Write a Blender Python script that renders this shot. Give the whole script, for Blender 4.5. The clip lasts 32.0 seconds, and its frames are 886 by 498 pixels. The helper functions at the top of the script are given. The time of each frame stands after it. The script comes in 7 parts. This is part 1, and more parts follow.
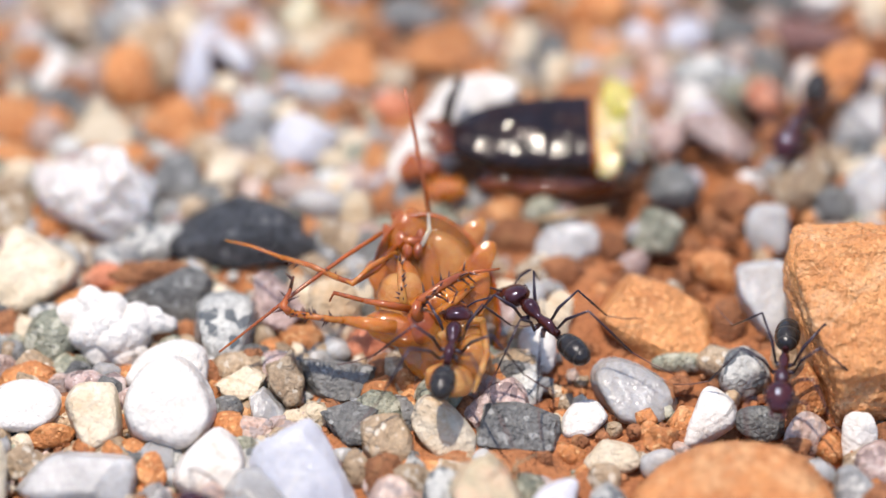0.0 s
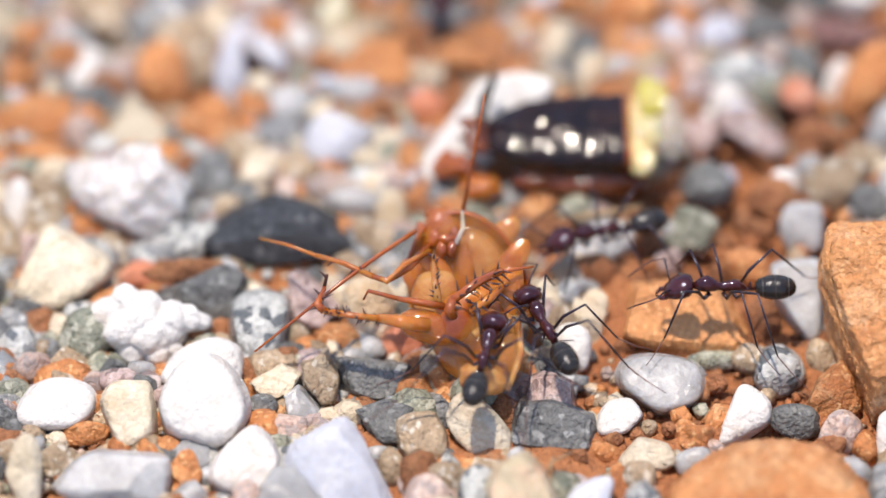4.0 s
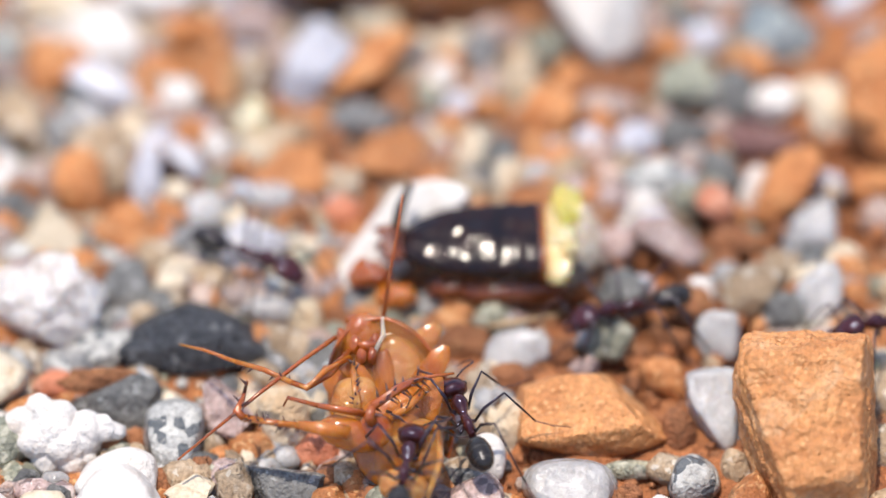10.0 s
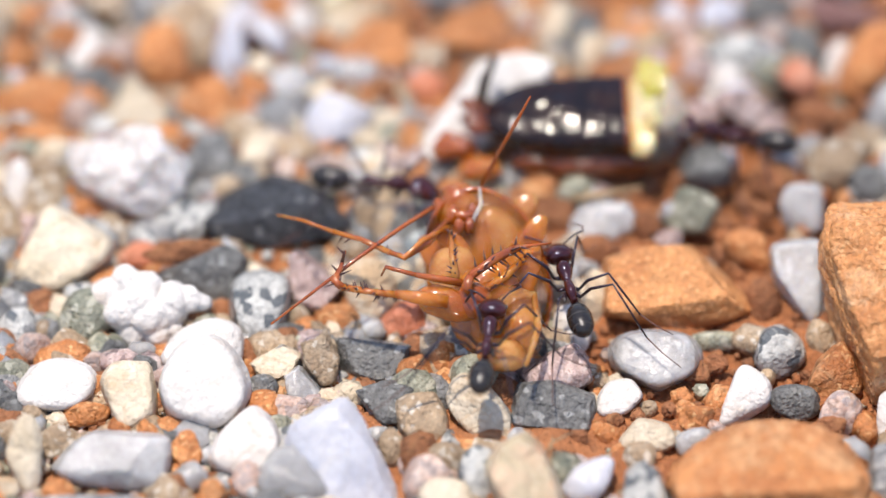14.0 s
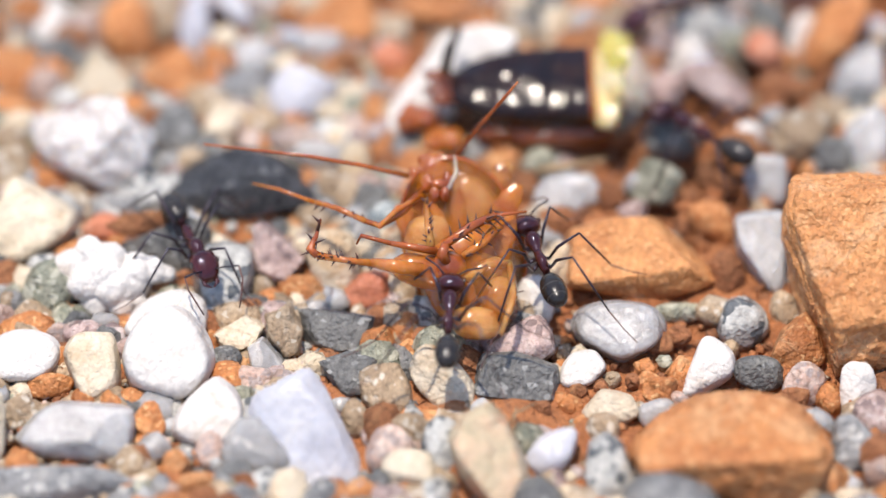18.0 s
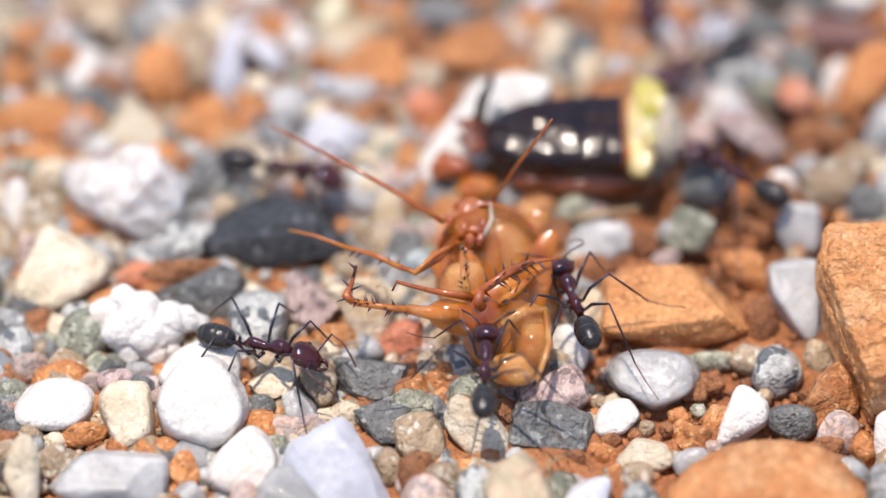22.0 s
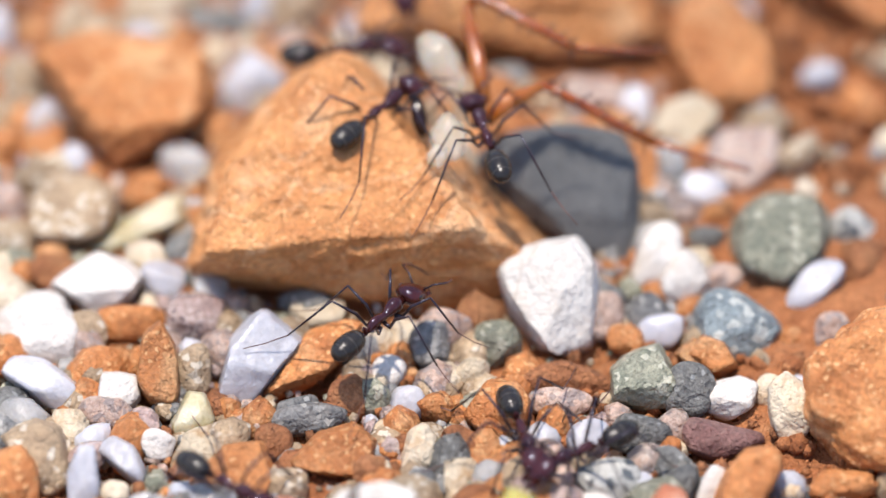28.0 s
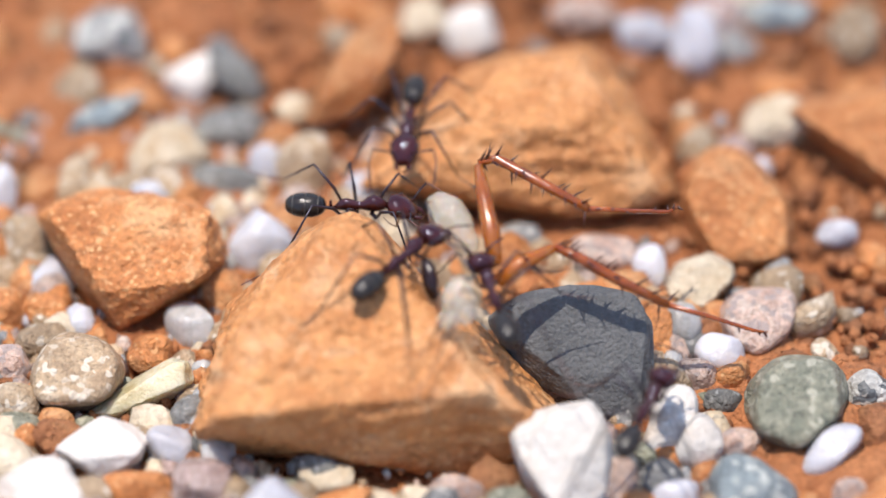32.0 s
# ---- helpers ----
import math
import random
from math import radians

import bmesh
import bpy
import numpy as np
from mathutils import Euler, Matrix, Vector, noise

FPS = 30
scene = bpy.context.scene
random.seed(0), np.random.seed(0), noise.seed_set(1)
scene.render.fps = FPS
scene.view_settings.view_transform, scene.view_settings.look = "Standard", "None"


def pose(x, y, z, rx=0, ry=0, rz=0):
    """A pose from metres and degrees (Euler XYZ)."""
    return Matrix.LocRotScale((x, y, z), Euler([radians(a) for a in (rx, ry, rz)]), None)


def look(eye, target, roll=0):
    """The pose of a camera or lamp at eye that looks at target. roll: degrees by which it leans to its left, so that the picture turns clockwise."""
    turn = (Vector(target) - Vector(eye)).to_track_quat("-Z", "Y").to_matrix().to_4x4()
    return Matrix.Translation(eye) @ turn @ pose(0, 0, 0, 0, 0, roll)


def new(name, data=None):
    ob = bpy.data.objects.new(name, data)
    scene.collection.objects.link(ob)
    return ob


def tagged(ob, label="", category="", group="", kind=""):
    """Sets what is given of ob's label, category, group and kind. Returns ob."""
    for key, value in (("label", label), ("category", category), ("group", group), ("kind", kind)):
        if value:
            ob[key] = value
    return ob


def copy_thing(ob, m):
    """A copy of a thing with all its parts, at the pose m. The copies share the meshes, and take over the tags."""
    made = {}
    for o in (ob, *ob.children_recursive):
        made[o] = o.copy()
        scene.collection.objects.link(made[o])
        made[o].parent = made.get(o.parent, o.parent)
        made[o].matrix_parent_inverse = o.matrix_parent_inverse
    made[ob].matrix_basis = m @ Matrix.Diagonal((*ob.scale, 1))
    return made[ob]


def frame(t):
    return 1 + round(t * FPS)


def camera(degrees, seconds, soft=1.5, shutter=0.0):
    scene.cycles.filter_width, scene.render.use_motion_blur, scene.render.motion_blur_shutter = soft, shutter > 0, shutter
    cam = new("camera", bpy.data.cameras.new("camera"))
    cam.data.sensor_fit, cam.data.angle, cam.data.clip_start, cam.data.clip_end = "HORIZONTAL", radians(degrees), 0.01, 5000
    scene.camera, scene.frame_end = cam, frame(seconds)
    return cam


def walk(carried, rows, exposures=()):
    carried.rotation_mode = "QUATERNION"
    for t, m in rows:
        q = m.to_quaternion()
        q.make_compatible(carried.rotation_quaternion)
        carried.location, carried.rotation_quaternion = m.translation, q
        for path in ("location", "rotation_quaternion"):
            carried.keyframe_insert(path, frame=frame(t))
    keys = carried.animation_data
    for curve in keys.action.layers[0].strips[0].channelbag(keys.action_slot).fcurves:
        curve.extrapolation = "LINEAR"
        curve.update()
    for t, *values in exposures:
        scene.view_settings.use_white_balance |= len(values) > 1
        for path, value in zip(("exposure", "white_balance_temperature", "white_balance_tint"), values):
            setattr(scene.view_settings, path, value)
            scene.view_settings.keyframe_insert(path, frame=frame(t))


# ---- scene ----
# Macro view over sunlit gravel: the camera glides over the stones at a fixed tilt and focus distance.
cam = camera(4, 32.0)
cam.data.dof.use_dof = True
cam.data.dof.focus_distance = 0.7150
cam.data.dof.aperture_fstop = 12.5
PATH = [
    (0, 0.00000, -0.53973, 0.48597),
    (0.5, -0.00054, -0.54000, 0.48567),
    (1, -0.00180, -0.53949, 0.48624),
    (1.5, -0.00099, -0.53937, 0.48638),
    (2, 0.00059, -0.53952, 0.48621),
    (2.5, 0.00131, -0.53946, 0.48627),
    (3, 0.00149, -0.53933, 0.48642),
    (3.5, 0.00054, -0.53942, 0.48631),
    (4, -0.00197, -0.53981, 0.48589),
    (4.5, -0.00353, -0.54001, 0.48566),
    (6.5, -0.00366, -0.53994, 0.48574),
    (7, -0.00354, -0.53989, 0.48580),
    (7.5, -0.00340, -0.53999, 0.48569),
    (8, -0.00306, -0.54011, 0.48555),
    (8.5, -0.00241, -0.54012, 0.48554),
    (9, -0.00049, -0.53882, 0.48657),
    (9.5, 0.00183, -0.53623, 0.48891),
    (10, 0.00287, -0.53492, 0.48984),
    (10.5, 0.00271, -0.53047, 0.48595),
    (11, 0.00225, -0.52613, 0.48205),
    (11.5, 0.00182, -0.52617, 0.48200),
    (12, 0.00159, -0.52627, 0.48189),
    (12.5, 0.00110, -0.52678, 0.48133),
    (13, 0.00000, -0.52960, 0.48031),
    (13.5, -0.00123, -0.53666, 0.48304),
    (14, -0.00198, -0.54054, 0.48508),
    (14.5, -0.00191, -0.54080, 0.48483),
    (16.5, -0.00120, -0.54159, 0.48408),
    (17, -0.00077, -0.54165, 0.48404),
    (17.5, -0.00059, -0.54183, 0.48388),
    (18, 0.00008, -0.54176, 0.48399),
    (18.5, 0.00003, -0.54166, 0.48413),
    (19, -0.00110, -0.54151, 0.48433),
    (19.5, -0.00219, -0.54122, 0.48467),
    (20, -0.00260, -0.54103, 0.48492),
    (20.5, -0.00274, -0.54090, 0.48510),
    (21, -0.00284, -0.54068, 0.48537),
    (21.5, -0.00242, -0.54043, 0.48568),
    (22, -0.00184, -0.54004, 0.48615),
    (22.5, -0.00126, -0.53900, 0.48708),
    (23, -0.00049, -0.53612, 0.48914),
    (23.5, 0.00068, -0.53057, 0.48848),
    (24, 0.00271, -0.52400, 0.48442),
    (24.5, 0.00395, -0.52371, 0.48474),
    (26.5, 0.00414, -0.52463, 0.48372),
    (27, 0.00386, -0.52367, 0.48478),
    (27.5, 0.00475, -0.51793, 0.48587),
    (28, 0.00582, -0.50537, 0.48607),
    (28.5, 0.00562, -0.49938, 0.48770),
    (29, 0.00552, -0.49554, 0.48694),
    (29.5, 0.00493, -0.49477, 0.48745),
    (30, 0.00466, -0.49445, 0.48744),
    (30.5, 0.00463, -0.49414, 0.48742),
    (31, 0.00485, -0.49379, 0.48745),
    (31.5, 0.00526, -0.49238, 0.48687),
    (32, 0.00521, -0.49031, 0.48491),
]
walk(cam, [(t, pose(x, y, z, 48, 0, 0)) for t, x, y, z in PATH], exposures=[(0, 0.60), (32, 0.60)])

# ---- light: sun almost overhead, clear sky ----
SUN_FROM = Vector((-0.13, -0.05, 0.99)).normalized()
world = bpy.data.worlds.new("sky")
scene.world = world
world.use_nodes = True
sky = world.node_tree.nodes.new("ShaderNodeTexSky")
sky.sky_type, sky.sun_disc = "NISHITA", False
sky.sun_elevation = math.asin(SUN_FROM.z)
sky.sun_rotation = math.atan2(SUN_FROM.x, SUN_FROM.y)
back = world.node_tree.nodes["Background"]
back.inputs["Strength"].default_value = 0.15
world.node_tree.links.new(sky.outputs[0], back.inputs["Color"])
sun = new("sun", bpy.data.lights.new("sun", "SUN"))
sun.data.energy, sun.data.angle, sun.data.color = 3.0, radians(0.55), (1.0, 0.905, 0.785)
sun.matrix_world = look(SUN_FROM, (0, 0, 0))

MM = 0.001


# ---- materials ----
def material(name):
    m = bpy.data.materials.new(name)
    m.use_nodes = True
    n = m.node_tree.nodes
    return m, n, m.node_tree.links, n["Principled BSDF"]


def noise_node(n, links, coords, scale, detail=4.0, rough=0.6):
    node = n.new("ShaderNodeTexNoise")
    node.inputs["Scale"].default_value = scale
    node.inputs["Detail"].default_value = detail
    node.inputs["Roughness"].default_value = rough
    links.new(coords, node.inputs["Vector"])
    return node


def mix_node(n, links, fac, a, b, mode="MIX"):
    node = n.new("ShaderNodeMix")
    node.data_type, node.blend_type = "RGBA", mode
    for sock, value in ((node.inputs[0], fac), (node.inputs[6], a), (node.inputs[7], b)):
        if isinstance(value, bpy.types.NodeSocket):
            links.new(value, sock)
        elif isinstance(value, (int, float)):
            sock.default_value = value
        else:
            sock.default_value = (*value, 1.0)
    return node.outputs[2]


def ramp_node(n, links, fac, low, high):
    node = n.new("ShaderNodeMapRange")
    node.inputs["From Min"].default_value, node.inputs["From Max"].default_value = low, high
    links.new(fac, node.inputs["Value"])
    return node.outputs["Result"]


def mineral(name, base, second, stain, stain_amount=0.25, rough=0.75, grain=0.25, bump=0.35, speckle=None,
            speckle_size=2600, vary=0.25, glow=0.0, coarse=350, see=0.0, pit=0.25, relief_size=1100, octaves=3.0, grit=0.35, speckle_low=0.70):
    """Stone: two tones, stains with a shape of their own, fine grains, pits and a grainy relief."""
    m, n, links, p = material(name)
    tc = n.new("ShaderNodeTexCoord")
    info, geo = n.new("ShaderNodeObjectInfo"), n.new("ShaderNodeNewGeometry")
    add = n.new("ShaderNodeMath")
    links.new(info.outputs["Random"], add.inputs[0])
    links.new(geo.outputs["Random Per Island"], add.inputs[1])
    frac = n.new("ShaderNodeMath")
    frac.operation = "FRACT"
    links.new(add.outputs[0], frac.inputs[0])
    shift = n.new("ShaderNodeVectorMath")
    shift.operation = "ADD"
    links.new(tc.outputs["Object"], shift.inputs[0])
    links.new(frac.outputs[0], shift.inputs[1])
    co = shift.outputs[0]
    tone = noise_node(n, links, co, coarse, 6, 0.65)
    col = mix_node(n, links, ramp_node(n, links, tone.outputs[0], 0.36, 0.64), base, second)
    blot = noise_node(n, links, co, coarse * 0.55, 5, 0.7)
    blot_fac = n.new("ShaderNodeMath")
    blot_fac.operation = "MULTIPLY"
    links.new(ramp_node(n, links, blot.outputs[0], 0.54, 0.68), blot_fac.inputs[0])
    blot_fac.inputs[1].default_value = stain_amount
    col = mix_node(n, links, blot_fac.outputs[0], col, stain)
    fine = noise_node(n, links, co, 3200, 3, 0.7)
    grey = mix_node(n, links, ramp_node(n, links, fine.outputs[0], 0.3, 0.7), (1 - grain,) * 3, (1 + grain,) * 3)
    col = mix_node(n, links, 1.0, col, grey, "MULTIPLY")
    if speckle:
        vor = n.new("ShaderNodeTexVoronoi")
        vor.inputs["Scale"].default_value = speckle_size
        links.new(co, vor.inputs["Vector"])
        pick = n.new("ShaderNodeSeparateColor")
        links.new(vor.outputs["Color"], pick.inputs[0])
        col = mix_node(n, links, ramp_node(n, links, pick.outputs[0], speckle_low, speckle_low + 0.08), col, speckle)
    vein = n.new("ShaderNodeTexVoronoi")
    vein.feature = "DISTANCE_TO_EDGE"
    vein.inputs["Scale"].default_value = coarse * 0.6
    bend = n.new("ShaderNodeVectorMath")
    bend.operation = "MULTIPLY_ADD"
    links.new(tone.outputs["Color"], bend.inputs[0])
    bend.inputs[1].default_value = (0.0016, 0.0016, 0.0016)
    links.new(co, bend.inputs[2])
    links.new(bend.outputs[0], vein.inputs["Vector"])
    line = ramp_node(n, links, vein.outputs["Distance"], 0.035, 0.0)
    line_fac = n.new("ShaderNodeMath")
    line_fac.operation = "MULTIPLY"
    links.new(line, line_fac.inputs[0])
    links.new(ramp_node(n, links, blot.outputs[0], 0.45, 0.6), line_fac.inputs[1])
    weak = n.new("ShaderNodeMath")
    weak.operation = "MULTIPLY"
    links.new(line_fac.outputs[0], weak.inputs[0])
    weak.inputs[1].default_value = 0.55
    col = mix_node(n, links, weak.outputs[0], col, stain)
    hsv = n.new("ShaderNodeHueSaturation")
    val = n.new("ShaderNodeMapRange")
    val.inputs["To Min"].default_value, val.inputs["To Max"].default_value = 1 - vary, 1 + vary
    links.new(frac.outputs[0], val.inputs["Value"])
    links.new(val.outputs[0], hsv.inputs["Value"])
    links.new(col, hsv.inputs["Color"])
    links.new(hsv.outputs[0], p.inputs["Base Color"])
    p.inputs["Roughness"].default_value = rough
    p.inputs["Specular IOR Level"].default_value = 0.4
    if glow:
        p.inputs["Subsurface Weight"].default_value = glow
        p.inputs["Subsurface Radius"].default_value = (0.0013, 0.0011, 0.0009)
        p.inputs["Subsurface Scale"].default_value = 1.0
    if see:
        p.inputs["Transmission Weight"].default_value = see
        p.inputs["IOR"].default_value = 1.5
    relief = noise_node(n, links, co, relief_size, octaves, 0.58)
    pits = n.new("ShaderNodeTexVoronoi")
    pits.feature = "SMOOTH_F1"
    pits.inputs["Scale"].default_value = 900
    links.new(co, pits.inputs["Vector"])
    high = n.new("ShaderNodeMath")
    high.operation = "MULTIPLY_ADD"
    links.new(pits.outputs["Distance"], high.inputs[0])
    high.inputs[1].default_value = pit
    links.new(relief.outputs[0], high.inputs[2])
    b = n.new("ShaderNodeBump")
    b.inputs["Strength"].default_value, b.inputs["Distance"].default_value = min(1.0, bump), 0.0007
    links.new(high.outputs[0], b.inputs["Height"])
    # grains of a few tenths of a millimetre on top of the coarse relief
    grains = n.new("ShaderNodeTexVoronoi")
    grains.inputs["Scale"].default_value = 4200
    links.new(co, grains.inputs["Vector"])
    tiny = noise_node(n, links, co, 5200, 3, 0.75)
    crust = n.new("ShaderNodeMath")
    crust.operation = "MULTIPLY_ADD"
    links.new(grains.outputs["Distance"], crust.inputs[0])
    crust.inputs[1].default_value = -0.6
    links.new(tiny.outputs[0], crust.inputs[2])
    b2 = n.new("ShaderNodeBump")
    b2.inputs["Strength"].default_value, b2.inputs["Distance"].default_value = min(1.0, grit), 0.00016
    links.new(crust.outputs[0], b2.inputs["Height"])
    links.new(b.outputs[0], b2.inputs["Normal"])
    links.new(b2.outputs[0], p.inputs["Normal"])
    rough_mix = n.new("ShaderNodeMapRange")
    rough_mix.inputs["To Min"].default_value, rough_mix.inputs["To Max"].default_value = rough * 0.75, min(1.0, rough * 1.2)
    links.new(tone.outputs[0], rough_mix.inputs["Value"])
    links.new(rough_mix.outputs[0], p.inputs["Roughness"])
    return m


KIND = {
    "W": (mineral("white_limestone", (0.73, 0.69, 0.65), (0.62, 0.57, 0.525), (0.50, 0.39, 0.30), 0.5, 0.8, 0.12, 0.5, vary=0.06, grit=0.45, coarse=450),
          "white limestone", "chalky white"),
    "C": (mineral("cream_limestone", (0.72, 0.62, 0.48), (0.57, 0.46, 0.32), (0.46, 0.26, 0.11), 0.6, 0.75, 0.15, 0.7, vary=0.12, grit=0.7),
          "cream limestone", "warm cream"),
    "L": (mineral("pale_marble", (0.54, 0.535, 0.58), (0.43, 0.425, 0.47), (0.60, 0.57, 0.55), 0.5, 0.38, 0.08, 0.25, vary=0.12, glow=0.4, octaves=2.0, grit=0.15),
          "pale lilac-white marble", "smooth lilac-white"),
    "Q": (mineral("milky_quartz", (0.56, 0.545, 0.54), (0.38, 0.365, 0.355), (0.70, 0.68, 0.66), 0.6, 0.16, 0.10, 0.45, vary=0.18, glow=0.6, pit=0.2, see=0.2, relief_size=700, octaves=2.5,
                  grit=0.3),
          "milky quartz", "glassy milky"),
    "Z": (mineral("sugary_quartz", (0.84, 0.80, 0.78), (0.60, 0.53, 0.49), (0.86, 0.84, 0.82), 0.5, 0.11, 0.25, 0.9, vary=0.05, glow=0.8, pit=0.9, coarse=700, see=0.1, relief_size=800,
                  octaves=2.5, grit=0.5),
          "sugary quartz", "glittering white"),
    "Y": (mineral("pale_ochre_sandstone", (0.71, 0.325, 0.122), (0.50, 0.195, 0.065), (0.80, 0.51, 0.29), 0.6, 0.40, 0.25, 1.0, vary=0.05, pit=0.6, relief_size=900, octaves=5.0, grit=0.7,
                  speckle=(0.76, 0.39, 0.165), speckle_size=4800, speckle_low=0.88),
          "ochre sandstone", "sunlit ochre"),
    "G": (mineral("grey_stone", (0.28, 0.275, 0.27), (0.14, 0.14, 0.145), (0.48, 0.45, 0.41), 0.6, 0.45, 0.35, 0.7, vary=0.25, coarse=650, grit=0.7, speckle=(0.5, 0.48, 0.45),
                  speckle_size=3200, speckle_low=0.86),
          "grey stone", "mid grey"),
    "D": (mineral("dark_grey_stone", (0.115, 0.115, 0.115), (0.18, 0.175, 0.165), (0.28, 0.27, 0.24), 0.5, 0.5, 0.4, 0.8, vary=0.25, grit=0.8, speckle=(0.32, 0.32, 0.31), speckle_size=3400,
                  speckle_low=0.88),
          "dark grey stone", "dark grey"),
    # the sparse near-white speckles in the black slate are painted glints
    "K": (mineral("black_slate", (0.058, 0.061, 0.070), (0.100, 0.103, 0.115), (0.16, 0.16, 0.165), 0.4, 0.20, 0.5, 1.0, vary=0.1, pit=0.5, relief_size=1300, octaves=4.5, grit=1.0,
                  speckle=(0.55, 0.55, 0.56), speckle_size=2600, speckle_low=0.965),
          "black slate", "glinting black"),
    "O": (mineral("ochre_sandstone", (0.60, 0.250, 0.088), (0.42, 0.150, 0.048), (0.68, 0.40, 0.20), 0.7, 0.5, 0.3, 1.0, vary=0.16, pit=0.5, relief_size=900, octaves=5.0, grit=0.7,
                  speckle=(0.70, 0.38, 0.17), speckle_size=4800, speckle_low=0.88),
          "ochre sandstone", "rough orange-ochre"),
    "B": (mineral("brown_clod", (0.36, 0.150, 0.066), (0.24, 0.092, 0.040), (0.44, 0.22, 0.10), 0.5, 0.9, 0.35, 1.0, vary=0.2, grit=1.0, pit=0.7),
          "brown earth clod", "crumbly brown"),
    "T": (mineral("tan_stone", (0.46, 0.335, 0.215), (0.31, 0.215, 0.135), (0.58, 0.49, 0.38), 0.5, 0.55, 0.3, 0.8, vary=0.2, coarse=550, grit=0.8, speckle=(0.62, 0.54, 0.44),
                  speckle_size=2600, speckle_low=0.85),
          "tan stone", "dull tan"),
    "P": (mineral("pink_granite", (0.58, 0.43, 0.36), (0.38, 0.25, 0.20), (0.66, 0.58, 0.51), 0.5, 0.3, 0.3, 0.8, coarse=650, glow=0.25,
                  speckle=(0.34, 0.27, 0.25), vary=0.2, grit=0.6),
          "pink granite", "speckled pinkish"),
    "J": (mineral("rose_quartz", (0.56, 0.42, 0.38), (0.34, 0.23, 0.21), (0.72, 0.64, 0.60), 0.6, 0.14, 0.3, 0.9, vary=0.15, glow=0.3, pit=0.7, coarse=700,
                  see=0.1, relief_size=800, octaves=3.0, grit=0.5, speckle=(0.24, 0.17, 0.16), speckle_size=2200, speckle_low=0.8),
          "rose quartz", "glassy pinkish"),
    "R": (mineral("red_jasper", (0.58, 0.22, 0.115), (0.44, 0.14, 0.075), (0.66, 0.46, 0.36), 0.5, 0.4, 0.2, 0.6, vary=0.15, grit=0.5),
          "coral-red stone", "coral-red"),
    "S": (mineral("speckled_granite", (0.56, 0.55, 0.52), (0.36, 0.35, 0.33), (0.66, 0.64, 0.58), 0.5, 0.35, 0.3, 0.7, coarse=700,
                  speckle=(0.11, 0.12, 0.13), speckle_size=1700, vary=0.12, grit=0.5),
          "speckled granite", "black-speckled grey"),
    "E": (mineral("green_grey_stone", (0.19, 0.20, 0.15), (0.34, 0.33, 0.25), (0.44, 0.38, 0.25), 0.6, 0.4, 0.4, 0.9, vary=0.2, coarse=700, grit=0.9, speckle=(0.50, 0.48, 0.38),
                  speckle_size=2400, speckle_low=0.84),
          "green-grey stone", "mottled green-grey"),
    "U": (mineral("blue_grey_stone", (0.27, 0.32, 0.34), (0.16, 0.19, 0.21), (0.56, 0.50, 0.38), 0.8, 0.4, 0.35, 0.8, vary=0.2, grit=0.8, speckle=(0.50, 0.52, 0.50), speckle_size=2400,
                  speckle_low=0.82),
          "blue-grey stone", "blue-grey"),
    "M": (mineral("maroon_stone", (0.22, 0.105, 0.095), (0.30, 0.17, 0.15), (0.36, 0.26, 0.22), 0.35, 0.6, 0.3, 0.9, vary=0.1, grit=0.8),
          "maroon stone", "pitted maroon"),
}
KIND["X"] = (mineral("mottled_jasper", (0.62, 0.44, 0.30), (0.46, 0.40, 0.26), (0.64, 0.27, 0.14), 0.9, 0.3, 0.25, 0.8, vary=0.05, coarse=420, grit=0.6, glow=0.2),
             "mottled jasper", "coral and olive mottled")
KIND["H"] = (mineral("olive_chalcedony", (0.62, 0.56, 0.40), (0.44, 0.38, 0.22), (0.70, 0.66, 0.55), 0.4, 0.25, 0.1, 0.3, vary=0.08, glow=0.8, see=0.1),
             "olive-cream chalcedony", "translucent olive")
SOIL = mineral("red_soil", (0.49, 0.196, 0.078), (0.35, 0.126, 0.049), (0.50, 0.27, 0.14), 0.5, 0.95, 0.3, 1.0, vary=0.12, coarse=220, grit=1.0, pit=0.6)
SLATE = mineral("blue_slate", (0.088, 0.091, 0.097), (0.115, 0.117, 0.122), (0.19, 0.19, 0.20), 0.5, 0.5, 0.2, 0.35, vary=0.02, grit=0.7, octaves=5.0)


